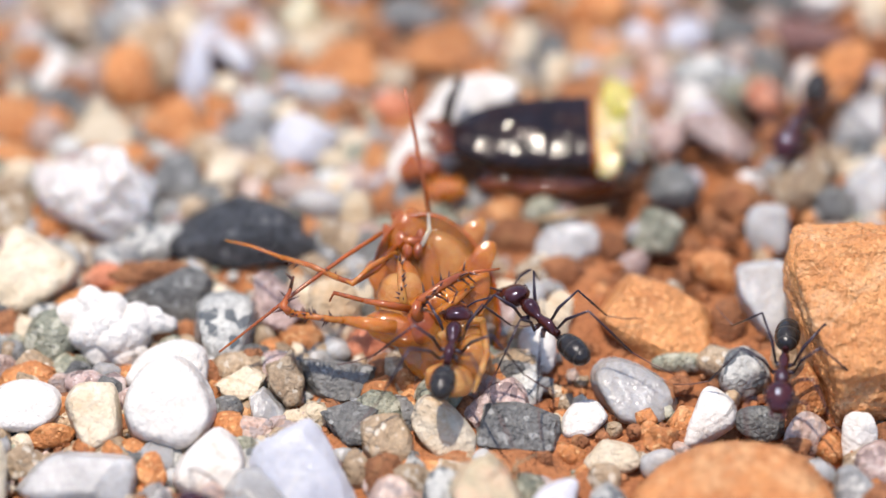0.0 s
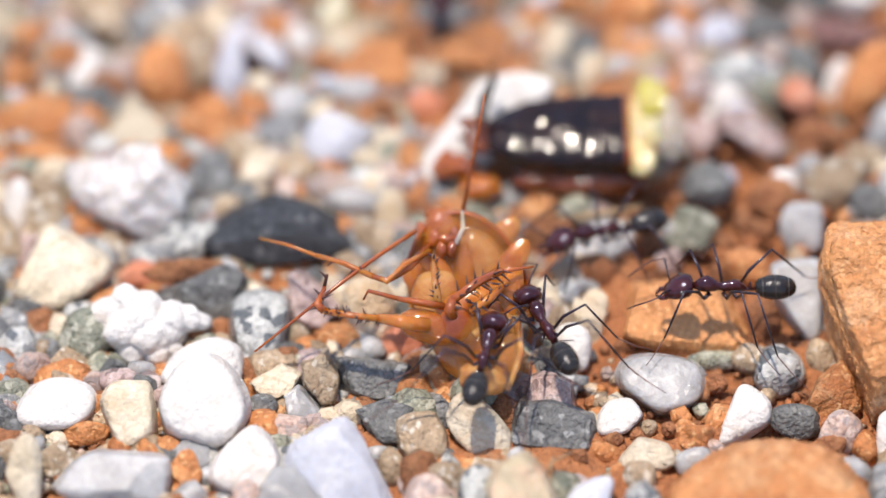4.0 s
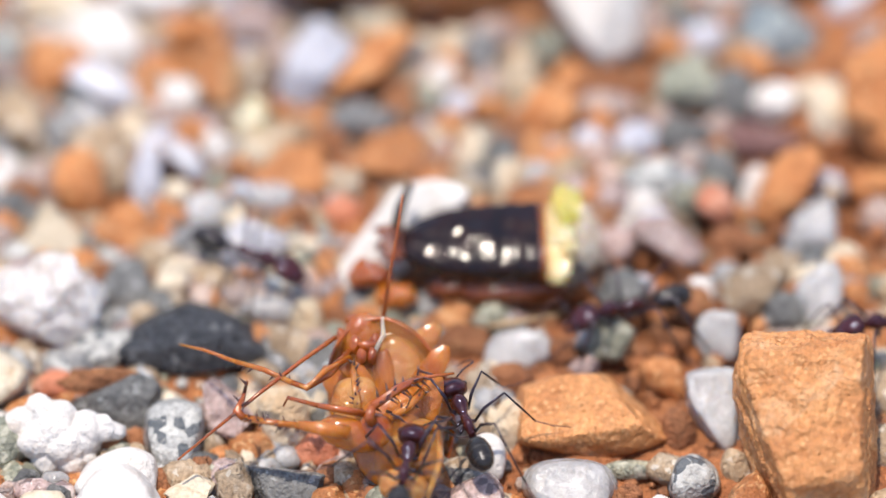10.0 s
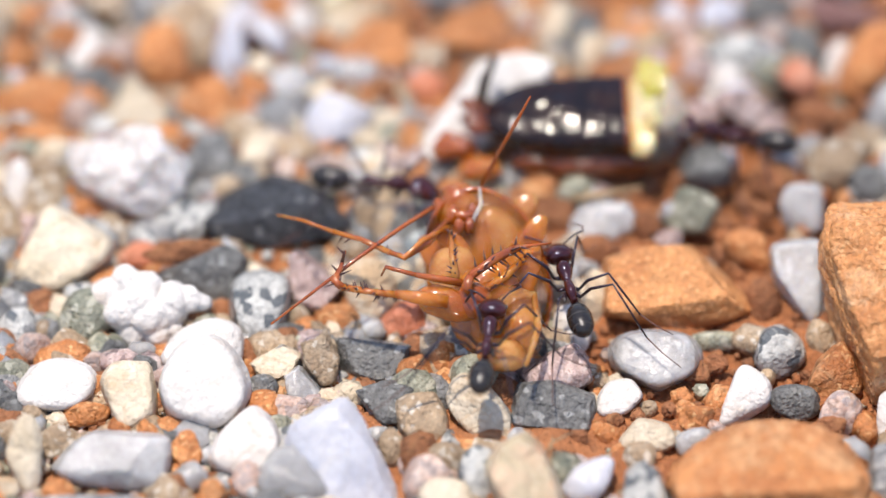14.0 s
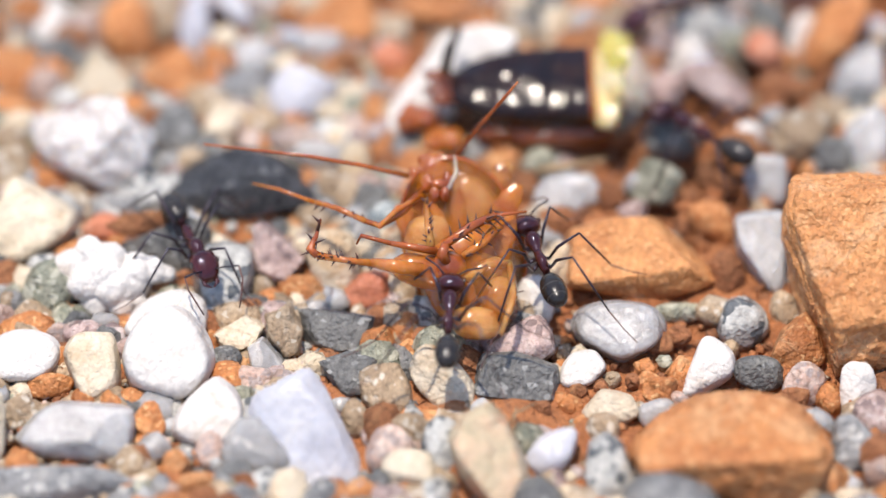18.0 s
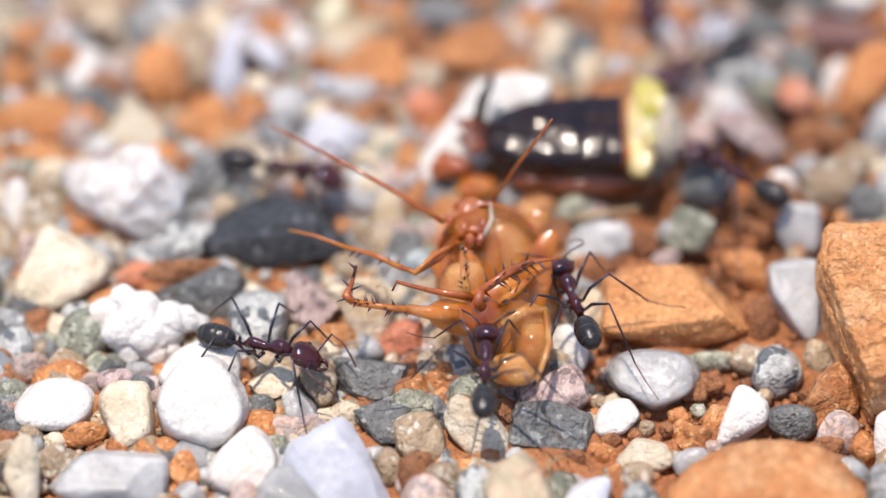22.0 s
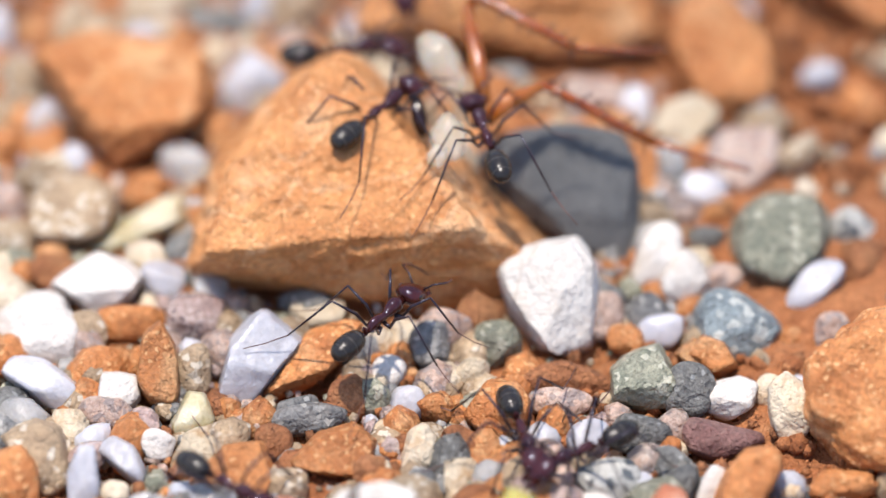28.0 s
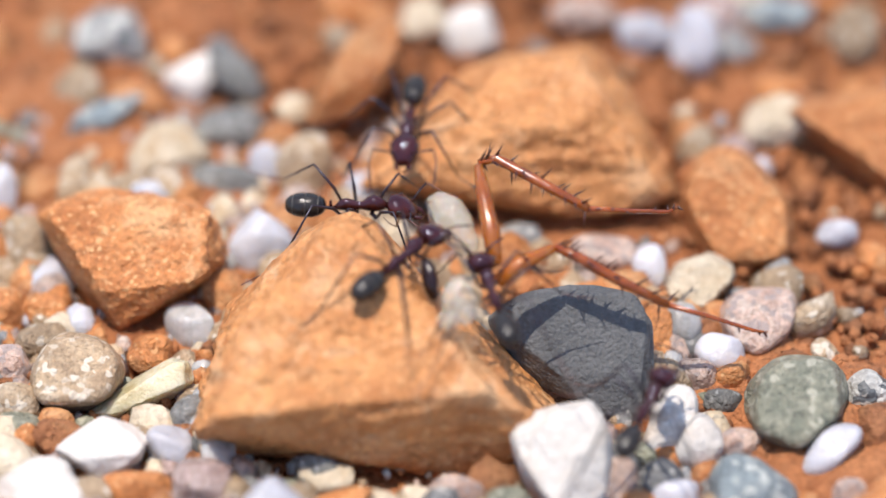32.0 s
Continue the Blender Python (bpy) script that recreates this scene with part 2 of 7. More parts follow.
def shell(name, base, second, rough=0.25, coat=0.5, tint=None, glow=0.0, see=0.0, bump=0.15, scale=900, radius=0.0006, fine=5000, deep=0.0001, gloss=0.5, octaves=3.0, solid=1.0):
    """Horny insect cuticle or wet tissue."""
    m, n, links, p = material(name)
    tc = n.new("ShaderNodeTexCoord")
    tone = noise_node(n, links, tc.outputs["Object"], scale, 4, 0.6)
    col = mix_node(n, links, ramp_node(n, links, tone.outputs[0], 0.35, 0.65), base, second)
    links.new(col, p.inputs["Base Color"])
    p.inputs["Roughness"].default_value = rough
    p.inputs["Coat Weight"].default_value, p.inputs["Coat Roughness"].default_value = coat, 0.12
    p.inputs["Specular IOR Level"].default_value = gloss
    p.inputs["Alpha"].default_value = solid
    if tint:
        p.inputs["Specular Tint"].default_value = (*tint, 1.0)
        p.inputs["Coat Tint"].default_value = (1, 1, 1, 1)
    if glow:
        p.inputs["Subsurface Weight"].default_value = glow
        p.inputs["Subsurface Radius"].default_value = (radius, radius * 0.6, radius * 0.3)
        p.inputs["Subsurface Scale"].default_value = 1.0
    if see:
        p.inputs["Transmission Weight"].default_value = see
        p.inputs["IOR"].default_value = 1.4
    relief = noise_node(n, links, tc.outputs["Object"], fine, octaves, 0.7)
    b = n.new("ShaderNodeBump")
    b.inputs["Strength"].default_value, b.inputs["Distance"].default_value = bump, deep
    links.new(relief.outputs[0], b.inputs["Height"])
    links.new(b.outputs[0], p.inputs["Normal"])
    return m


ANT_RED = shell("ant_head_cuticle", (0.070, 0.015, 0.009), (0.032, 0.008, 0.007), 0.14, 0.0, (0.68, 0.72, 1.0), bump=0.25, fine=4200, gloss=0.6)
ANT_BLACK = shell("ant_gaster_cuticle", (0.012, 0.010, 0.011), (0.030, 0.025, 0.021), 0.22, 0.0, (0.9, 0.9, 0.95), bump=0.3, fine=3800, gloss=0.45)
ANT_BAND = shell("ant_band_down", (0.045, 0.038, 0.032), (0.022, 0.018, 0.016), 0.4, 0.0, bump=0.5, fine=6000)
ANT_LEG = shell("ant_leg_cuticle", (0.030, 0.015, 0.015), (0.014, 0.009, 0.011), 0.30, 0.1, (0.65, 0.70, 1.0), bump=0.15, gloss=0.6)
ANT_FOOT = shell("ant_foot_cuticle", (0.13, 0.055, 0.042), (0.08, 0.035, 0.03), 0.45, 0.0, bump=0.1)
AMBER = shell("amber_cuticle", (0.66, 0.225, 0.014), (0.44, 0.105, 0.005), 0.08, 1.0, glow=0.5, radius=0.0009, scale=650, fine=2400, bump=1.0, deep=0.00017, solid=0.70)
AMBER_DEEP = shell("deep_amber_cuticle", (0.46, 0.135, 0.008), (0.30, 0.070, 0.004), 0.10, 0.8, glow=0.4, radius=0.0008, scale=500, fine=2000, bump=0.6, deep=0.0001, solid=0.85)
AMBER_DARK = shell("russet_cuticle", (0.42, 0.098, 0.008), (0.22, 0.040, 0.004), 0.12, 0.8, glow=0.35, radius=0.0006, fine=2200, bump=0.9, scale=500, deep=0.00013, solid=0.88)
FLESH = shell("pale_wet_tissue", (0.72, 0.37, 0.115), (0.50, 0.165, 0.022), 0.06, 1.0, glow=0.6, radius=0.0012, scale=620, fine=2200, bump=1.0, deep=0.00024, solid=0.74)
CREAM_FAT = shell("cream_wet_tissue", (0.88, 0.76, 0.48), (0.74, 0.54, 0.22), 0.09, 0.9, glow=0.7, radius=0.0009, scale=620, fine=1100, bump=1.0, deep=0.0003, solid=0.8)
LIME_FAT = shell("lime_wet_tissue", (0.56, 0.48, 0.07), (0.62, 0.52, 0.15), 0.09, 0.9, glow=0.6, radius=0.0009, scale=420, fine=1100, bump=1.0, deep=0.00028, solid=0.75)
BLACK_SHELL = shell("black_brown_shell", (0.007, 0.003, 0.002), (0.020, 0.006, 0.003), 0.12, 0.15, (1.0, 0.95, 0.95), bump=1.0, fine=430, deep=0.0008, gloss=0.42, octaves=1.6)
RUSSET = shell("dark_russet_cuticle", (0.22, 0.055, 0.012), (0.09, 0.018, 0.006), 0.15, 0.5, glow=0.4, bump=0.9, fine=1300, deep=0.0002)
EYE_BLACK = shell("eye_facets", (0.02, 0.010, 0.008), (0.03, 0.012, 0.01), 0.2, 0.8)
MEMBRANE = shell("clear_membrane", (0.82, 0.76, 0.66), (0.70, 0.60, 0.46), 0.10, 0.8, glow=0.3, fine=1500, bump=1.0, deep=0.0002, solid=0.4)
WET_FILM = shell("amber_fluid", (0.62, 0.26, 0.045), (0.48, 0.15, 0.015), 0.05, 1.0, glow=0.2, fine=1500, bump=1.0, deep=0.0004, solid=0.22)
STRAW = shell("dry_straw", (0.42, 0.29, 0.16), (0.30, 0.20, 0.11), 0.8, 0.0)


# ---- mesh tools ----
def mesh_object(name, verts, faces, mat, parent=None, label="", smooth=True):
    me = bpy.data.meshes.new(name)
    me.from_pydata(verts, [], faces)
    me.materials.append(mat)
    if smooth:
        me.shade_smooth()
    ob = new(name, me)
    if parent:
        ob.parent = parent
    if label:
        tagged(ob, label)
    return ob


def ball_grid(level):
    bm = bmesh.new()
    bmesh.ops.create_icosphere(bm, subdivisions=level, radius=1.0)
    bm.verts.ensure_lookup_table()
    v = np.array([x.co[:] for x in bm.verts])
    f = [tuple(x.index for x in face.verts) for face in bm.faces]
    bm.free()
    return v / np.linalg.norm(v, axis=1)[:, None], f


BALL = {level: ball_grid(level) for level in (1, 2, 3, 4, 5, 6)}


def waves(rng, v, size, count=7):
    """Smooth random field on points, roughly -1 to 1."""
    out = np.zeros(len(v))
    for _ in range(count):
        d = rng.normal(size=3)
        out += np.sin(v @ (d / np.linalg.norm(d)) * size * rng.uniform(0.7, 1.5) + rng.uniform(0, 6.3))
    return out / math.sqrt(count)


def stone_points(form, rng, level, cuts=()):
    """Unit stone: r rounded, k knobbly, a angular, b blocky; cuts: (direction in degrees, distance) of flat sides."""
    v, faces = BALL[level]
    if form in "sqzm":
        radius = np.full(len(v), 1.5)
        soft = {"q": 9.0, "m": 17.0}.get(form, 40.0)
        planes, far = np.array(((0.1, 0.0, -1.0), (0.0, 0.2, 1.0))), np.array((0.9, 1.0))
    elif form in "rk":
        power = rng.uniform(2.1, 2.9)
        radius = (np.abs(v) ** power).sum(1) ** (-1 / power)
        radius *= 1 + (0.09 if form == "r" else 0.13) * waves(rng, v, 2.2)
        radius *= 1 + (0.018 if form == "r" else 0.08) * waves(rng, v, 5)
        soft = 16.0
        planes = rng.normal(size=(7 if form == "r" else 9, 3))
        far = rng.uniform(0.70, 1.0, len(planes))
    else:
        radius = np.full(len(v), 1.35)
        soft = 26.0
        planes = rng.normal(size=(12 if form == "a" else 9, 3))
        far = rng.uniform(0.70, 1.0, len(planes))
        if form == "b":
            planes[:, 2] = np.abs(planes[:, 2]) * 0.6
            planes[0] = (0.05, 0.1, 1.0)
            far[0] = 0.72
    planes = planes / np.linalg.norm(planes, axis=1)[:, None]
    for angle, dist, lean in cuts:
        a = radians(angle)
        if lean < 0.35:
            # a flank: it keeps its distance at the foot of the stone and leans inwards above it
            lean *= 0.5
            dist = (dist - 0.8 * lean) / math.hypot(1, lean)
        w = np.array((math.cos(a), math.sin(a), lean))
        planes = np.vstack((planes, w / np.linalg.norm(w)))
        far = np.append(far, dist)
    inv = [1 / radius]
    for w, d in zip(planes, far):
        inv.append(np.maximum(v @ w, 1e-3) / d)
    inv = np.array(inv)
    r = (inv ** soft).sum(0) ** (-1 / soft)
    if form in "absqm":
        rough = {"q": 0.5, "m": 0.9}.get(form, 1.0)
        r *= 1 + rough * (0.026 * waves(rng, v, 4) + 0.013 * waves(rng, v, 11) + 0.007 * waves(rng, v, 24, 12))
        if level > 5:
            r *= 1 + rough * (0.007 * waves(rng, v, 45, 14) + 0.004 * waves(rng, v, 80, 14) - 0.030 * np.abs(waves(rng, v, 9, 9)) - 0.022 * np.abs(waves(rng, v, 22, 12)) - 0.010 * np.abs(waves(rng, v, 50, 14)))
    elif form == "z":
        r *= 1 + 0.06 * waves(rng, v, 5)
    elif form == "k":
        r *= 1 + 0.022 * waves(rng, v, 13, 10)
    else:
        r *= 1 + 0.007 * waves(rng, v, 12, 10)
    p = v * r[:, None]
    if form == "z":
        p *= (1 + 0.08 * waves(rng, p, 4.5, 9) + 0.045 * waves(rng, p, 10, 12) + 0.016 * waves(rng, p, 22, 14))[:, None]
    p -= (p.max(0) + p.min(0)) / 2
    return p / p.max(0), faces


VIEW = Euler((radians(48), 0, 0)).to_matrix()
STONES = []
SIZES = ((3.0, "small "), (6.0, ""), (99, "large "))
FORMS = {"r": "rounded pebble", "k": "knobbly pebble", "a": "angular chip", "b": "angular block", "s": "sharp-edged chip", "q": "smooth pebble", "z": "crystal lump", "m": "worn stone"}
NAMES = {"r": "pebble", "k": "pebble", "a": "stone_chip", "b": "rock", "s": "stone_chip", "q": "pebble", "z": "stone_chip", "m": "pebble"}


def stone(x, y, z, w, h, d, turn, kind, form, cuts=(), label="", mat=None, level=0):
    """A stone of w by h by d mm, centred at x, y, z mm."""
    seed = len(STONES) + 11
    rng = np.random.default_rng(seed)
    big = max(w, h)
    p, faces = stone_points(form, rng, level or (5 if big > 5 else 4), cuts)
    turn_m = np.array(VIEW @ Matrix.Rotation(radians(turn), 3, "Z"))
    a = abs(math.cos(radians(turn))), abs(math.sin(radians(turn)))
    p = (p * (w / 2, h / 2, d / 2)) @ turn_m.T * MM
    ob = mesh_object(NAMES[form], p.tolist(), faces, mat or KIND[kind][0])
    if form in "sb":
        ob.data.set_sharp_from_angle(angle=radians(30))
    ob.location = (x * MM, y * MM, z * MM)
    size = next(s for limit, s in SIZES if big < limit)
    name_now = "rock" if big > 8 else NAMES[form]
    ob.name = name_now
    text = label or f"{size}{KIND[kind][2]} {FORMS[form]} of {KIND[kind][1]} on soil".replace("  ", " ")
    tagged(ob, text, "stone", "stones of the gravel bed")
    STONES.append((x, y, big / 2, w * a[0] / 2 + h * a[1] / 2))
    return ob


def tube(points, radii, sides=8, flat=1.0):
    """Vertices and faces of a tube through points with a radius at each, closed at both ends."""
    pts = [Vector(q) for q in points]
    verts, faces = [], []
    side = None
    for i, q in enumerate(pts):
        ahead = (pts[min(i + 1, len(pts) - 1)] - pts[max(i - 1, 0)]).normalized()
        if side is None:
            side = ahead.orthogonal().normalized()
        side = (side - ahead * side.dot(ahead)).normalized()
        up = ahead.cross(side)
        for k in range(sides):
            a = 2 * math.pi * k / sides
            verts.append(q + (side * math.cos(a) + up * math.sin(a) * flat) * radii[i])
    for i in range(len(pts) - 1):
        for k in range(sides):
            j = (k + 1) % sides
            faces.append((i * sides + k, i * sides + j, (i + 1) * sides + j, (i + 1) * sides + k))
    faces.append(tuple(range(sides))[::-1])
    faces.append(tuple((len(pts) - 1) * sides + k for k in range(sides)))
    return [v[:] for v in verts], faces


def joined(pieces):
    verts, faces = [], []
    for v, f in pieces:
        faces += [tuple(i + len(verts) for i in face) for face in f]
        verts += [tuple(q) for q in v]
    return verts, faces


def blob(centre, size, turn=None, level=3, lumps=0.0, seed=1, power=2.0):
    """Lumpy ellipsoid with half-axes size."""
    v, f = BALL[level]
    rng = np.random.default_rng(seed)
    r = (np.abs(v) ** power).sum(1) ** (-1 / power) * (1 + lumps * (waves(rng, v, 3.5) + 0.35 * waves(rng, v, 9, 9) + 0.16 * waves(rng, v, 20, 12)))
    p = v * r[:, None] * np.array(size)
    if turn is not None:
        p = p @ np.array(turn).T
    return (p + np.array(centre)).tolist(), f


def lathe(rings, sides=20):
    """Rings of (x, half-width, half-height, height) along x, closed with poles."""
    verts, faces = [], []
    for x, ry, rz, zc in rings:
        for k in range(sides):
            a = 2 * math.pi * k / sides
            verts.append((x, ry * math.cos(a), zc + rz * math.sin(a)))
    for i in range(len(rings) - 1):
        for k in range(sides):
            j = (k + 1) % sides
            faces.append((i * sides + k, (i + 1) * sides + k, (i + 1) * sides + j, i * sides + j))
    faces.append(tuple(range(sides)))
    faces.append(tuple((len(rings) - 1) * sides + k for k in range(sides))[::-1])
    return verts, faces


def scaled(shape, k=MM, origin=(0, 0, 0)):
    return [((q[0] - origin[0]) * k, (q[1] - origin[1]) * k, (q[2] - origin[2]) * k) for q in shape[0]], shape[1]


def part(name, shape, mat, parent, label="", at=(0, 0, 0)):
    """One mesh of the given shape in mm under its thing, with its origin at the point given in mm."""
    v, f = scaled(shape, MM, at)
    ob = mesh_object(name, v, f, mat, parent, label)
    inner = parent.get("origin_mm", (0, 0, 0)) if parent else (0, 0, 0)
    ob.location = tuple((at[i] - inner[i]) * MM for i in range(3))
    ob["origin_mm"] = tuple(float(q) for q in at)
    return ob


# ---- ground ----
def ground_sheet():
    near = np.arange(-60, 100.1, 0.8)
    xs = np.concatenate((-np.geomspace(30000, 62, 40), np.arange(-60, 60.1, 0.8), np.geomspace(62, 30000, 40)))
    ys = np.concatenate((-np.geomspace(30000, 62, 40), near, np.geomspace(102, 30000, 40)))
    gx, gy = np.meshgrid(xs, ys)
    rng = np.random.default_rng(5)
    pts = np.stack((gx.ravel(), gy.ravel()), 1)
    z = np.zeros(len(pts))
    for size, amp in ((0.12, 0.5), (0.45, 0.32), (1.3, 0.22), (2.6, 0.14)):
        for _ in range(5):
            d = rng.normal(size=2)
            z += amp / 2.2 * np.sin(pts @ d * size + rng.uniform(0, 6.3))
    z *= np.exp(-np.maximum(np.abs(pts).max(1) - 100, 0) / 900)
    nx = len(xs)
    verts = np.column_stack((pts, z - 0.4)) * MM
    i = (np.arange(len(ys) - 1)[:, None] * nx + np.arange(nx - 1)).ravel()
    faces = np.stack((i, i + 1, i + 1 + nx, i + nx), 1)
    ob = mesh_object("ground", verts.tolist(), faces.tolist(), SOIL)
    tagged(ob, "bare reddish-brown soil with a crumbly surface", "ground", kind="structure")


ground_sheet()

# ---- stones: x, y, z of the centre, then width, height, depth in mm ----
stone(-10.40, -21.72, 0.18, 4.75, 4.43, 3.54, 0, "Q", "k")
stone(-25.43, -20.55, 1.24, 2.06, 4.75, 1.65, 0, "C", "r")
stone(-23.75, -18.47, 0.40, 2.38, 2.06, 1.65, 0, "T", "r")
stone(-22.06, -16.13, 0.40, 2.86, 1.43, 1.15, 10, "O", "r")
stone(-16.44, -19.54, 0.53, 1.97, 2.69, 1.22, 0, "O", "a")
stone(-16.03, -21.40, 0.40, 1.96, 1.96, 1.57, 0, "Q", "r")
stone(-14.81, -22.66, 0.40, 1.64, 1.74, 1.31, 0, "O", "r")
stone(-13.46, -24.18, 0.40, 2.84, 1.26, 1.01, 0, "O", "r")
stone(-21.09, -24.37, 0.40, 9.46, 2.21, 1.77, 0, "G", "r")
stone(-23.50, -22.66, 0.40, 1.96, 1.74, 1.39, 0, "O", "r")
stone(-23.15, -10.32, 0.40, 2.30, 1.86, 1.49, 0, "T", "r")
stone(-25.22, -10.79, 0.40, 2.40, 1.98, 1.59, 0, "P", "r")
stone(-18.97, -11.27, 0.40, 1.76, 1.66, 1.33, 0, "Q", "r")
stone(-22.22, -8.56, 0.84, 3.04, 3.85, 2.44, -35, "E", "r")
stone(-15.70, -5.19, 0.82, 5.47, 3.54, 2.19, 8, "D", "a")
stone(-19.45, -2.80, 0.40, 2.32, 1.68, 1.34, 0, "R", "r")
stone(-20.86, -4.96, 0.40, 2.74, 1.45, 1.16, 25, "O", "r")
stone(-25.26, 10.58, 0.56, 5.23, 2.78, 2.22, 0, "O", "r")
stone(-22.58, 15.38, 0.41, 2.37, 2.37, 1.89, 0, "W", "r")
stone(-24.49, 5.82, 0.40, 2.28, 1.95, 1.56, 0, "C", "r")
stone(-24.88, 2.02, 0.56, 2.75, 2.75, 2.20, 0, "T", "r")
stone(-26.34, 2.27, 0.86, 1.62, 3.73, 1.30, 0, "W", "r")
stone(-8.07, 8.28, 0.83, 4.24, 3.59, 2.22, 20, "L", "a")
stone(-3.03, 11.90, 0.40, 2.36, 2.03, 1.62, 0, "R", "r")
stone(-6.28, 6.95, 0.40, 2.02, 1.69, 1.36, 0, "C", "r")
stone(-8.37, 4.35, 0.40, 3.57, 1.95, 1.56, 0, "P", "r")
stone(15.62, -2.47, 0.54, 2.26, 3.23, 1.40, 45, "O", "a")
stone(17.88, -15.19, 0.40, 2.93, 2.10, 1.68, 0, "D", "r")
stone(20.41, -16.26, 0.53, 2.29, 2.70, 1.83, -20, "P", "r")
stone(23.42, -16.62, 0.64, 2.07, 3.02, 1.65, 0, "W", "r")
stone(22.97, -21.47, 0.80, 2.53, 3.48, 2.02, 0, "G", "r")
stone(5.34, -9.24, 0.59, 2.24, 2.88, 1.79, 0, "W", "r")
stone(0.11, -16.53, 0.99, 2.70, 4.77, 2.16, 40, "C", "k")
stone(-0.11, -13.60, 0.67, 3.19, 3.03, 2.42, 0, "E", "r")
stone(-12.22, -14.24, 0.40, 1.98, 1.98, 1.58, 0, "D", "r")
stone(-2.80, -21.87, 0.67, 2.91, 3.00, 2.33, 0, "P", "r")
stone(0.04, -21.72, 0.82, 2.37, 3.54, 1.90, 0, "S", "r")
stone(-1.85, -23.52, 0.56, 3.00, 2.68, 2.15, 0, "C", "r")
stone(-4.87, -18.96, 0.42, 1.65, 2.38, 1.32, 0, "T", "r")
stone(-10.61, -15.89, 0.40, 2.07, 1.91, 1.53, 0, "P", "r")
stone(-4.11, -8.37, 0.45, 3.05, 2.41, 1.92, 0, "R", "r")
stone(13.50, -10.03, 0.40, 3.52, 1.15, 0.92, 0, "E", "r")
stone(16.27, -7.08, 0.58, 1.99, 2.89, 1.59, 0, "B", "k")
stone(19.53, -9.75, 0.40, 1.92, 2.11, 1.54, 0, "T", "r")
stone(13.59, -14.95, 0.40, 2.10, 1.78, 1.11, 0, "O", "a")
stone(11.82, -15.89, 0.40, 1.65, 1.34, 0.83, 0, "O", "a")
stone(7.67, 0.25, 0.40, 3.56, 2.26, 1.81, 0, "Q", "r")
stone(11.89, 0.74, 0.40, 2.98, 2.01, 1.61, 0, "Q", "r")
stone(6.16, -7.08, 0.58, 1.93, 2.89, 1.54, 0, "C", "r")
stone(19.75, -17.30, 0.40, 1.97, 1.59, 1.27, 0, "B", "k")
stone(12.11, -18.47, 0.40, 2.22, 1.59, 1.27, 20, "Q", "r")
stone(-7.66, -4.72, 0.40, 1.93, 1.61, 1.29, 0, "C", "r")
stone(-13.13, 19.91, 0.41, 3.41, 2.33, 1.87, 0, "P", "k")
stone(-14.37, 26.31, 0.64, 2.35, 3.10, 1.88, 0, "T", "r")
stone(-10.76, 11.98, 0.41, 2.64, 2.32, 1.85, 0, "Q", "r")
stone(-2.88, 11.65, 0.40, 2.32, 1.67, 1.34, 0, "R", "r")
stone(-7.17, 12.86, 0.40, 3.06, 2.12, 1.70, 0, "Q", "r")
stone(2.76, 23.61, 0.40, 2.02, 2.02, 1.61, 0, "W", "r")
stone(12.50, 21.05, 0.40, 3.57, 1.82, 1.45, 0, "P", "r")
stone(14.02, 17.75, 0.50, 2.59, 2.59, 2.07, 0, "L", "r")
stone(11.64, 16.39, 0.41, 2.42, 2.33, 1.86, 0, "P", "r")
stone(16.15, 26.34, 0.40, 2.15, 1.80, 1.44, 0, "O", "r")
stone(18.19, 27.08, 0.40, 2.68, 2.03, 1.62, 0, "L", "r")
stone(14.08, 12.28, 0.40, 2.64, 1.93, 1.54, 0, "W", "r")
stone(24.42, 4.00, 0.97, 2.71, 3.99, 2.17, 0, "Q", "k")
stone(22.44, 3.37, 0.41, 2.61, 2.30, 1.84, 0, "D", "r")
stone(18.57, 0.89, 0.65, 2.61, 3.02, 2.09, 0, "Q", "r")
stone(6.86, -0.12, 0.41, 3.34, 2.29, 1.83, 0, "Q", "r")
stone(12.21, 0.59, 0.62, 2.80, 2.92, 2.24, -30, "E", "r")
stone(9.72, -0.30, 0.40, 1.91, 1.91, 1.52, 0, "B", "k")
stone(6.85, -2.46, 0.40, 2.69, 1.96, 1.57, 0, "B", "k")
stone(6.51, -6.40, 0.59, 1.74, 3.00, 1.39, -20, "C", "r")
stone(-7.30, 3.20, 0.40, 3.67, 1.98, 1.58, 0, "Q", "r")
stone(-4.97, 2.61, 0.50, 1.97, 2.61, 1.58, 0, "C", "r")
stone(-3.23, -2.13, 0.40, 2.28, 1.97, 1.57, 20, "U", "r")
stone(-22.91, 9.01, 0.49, 2.31, 2.57, 1.85, 0, "P", "r")
stone(-22.55, 13.93, 0.40, 2.32, 2.13, 1.70, 0, "W", "r")
stone(19.74, 8.80, 0.50, 3.05, 2.56, 2.05, 0, "B", "r")
stone(-23.02, 26.29, 0.45, 2.68, 2.45, 1.96, 0, "U", "r")
stone(6.03, 26.80, 0.56, 3.10, 2.78, 2.22, 0, "P", "r")
stone(8.96, 25.81, 0.56, 2.77, 2.77, 2.22, 0, "E", "r")
stone(1.79, 21.54, 0.40, 2.14, 2.14, 1.72, 0, "E", "r")
stone(3.90, 21.05, 0.40, 2.14, 2.01, 1.61, 0, "L", "r")
stone(6.96, 17.42, 0.45, 2.59, 2.43, 1.94, 0, "B", "r")
stone(17.10, 4.24, 0.40, 2.71, 1.91, 1.53, 0, "B", "k")
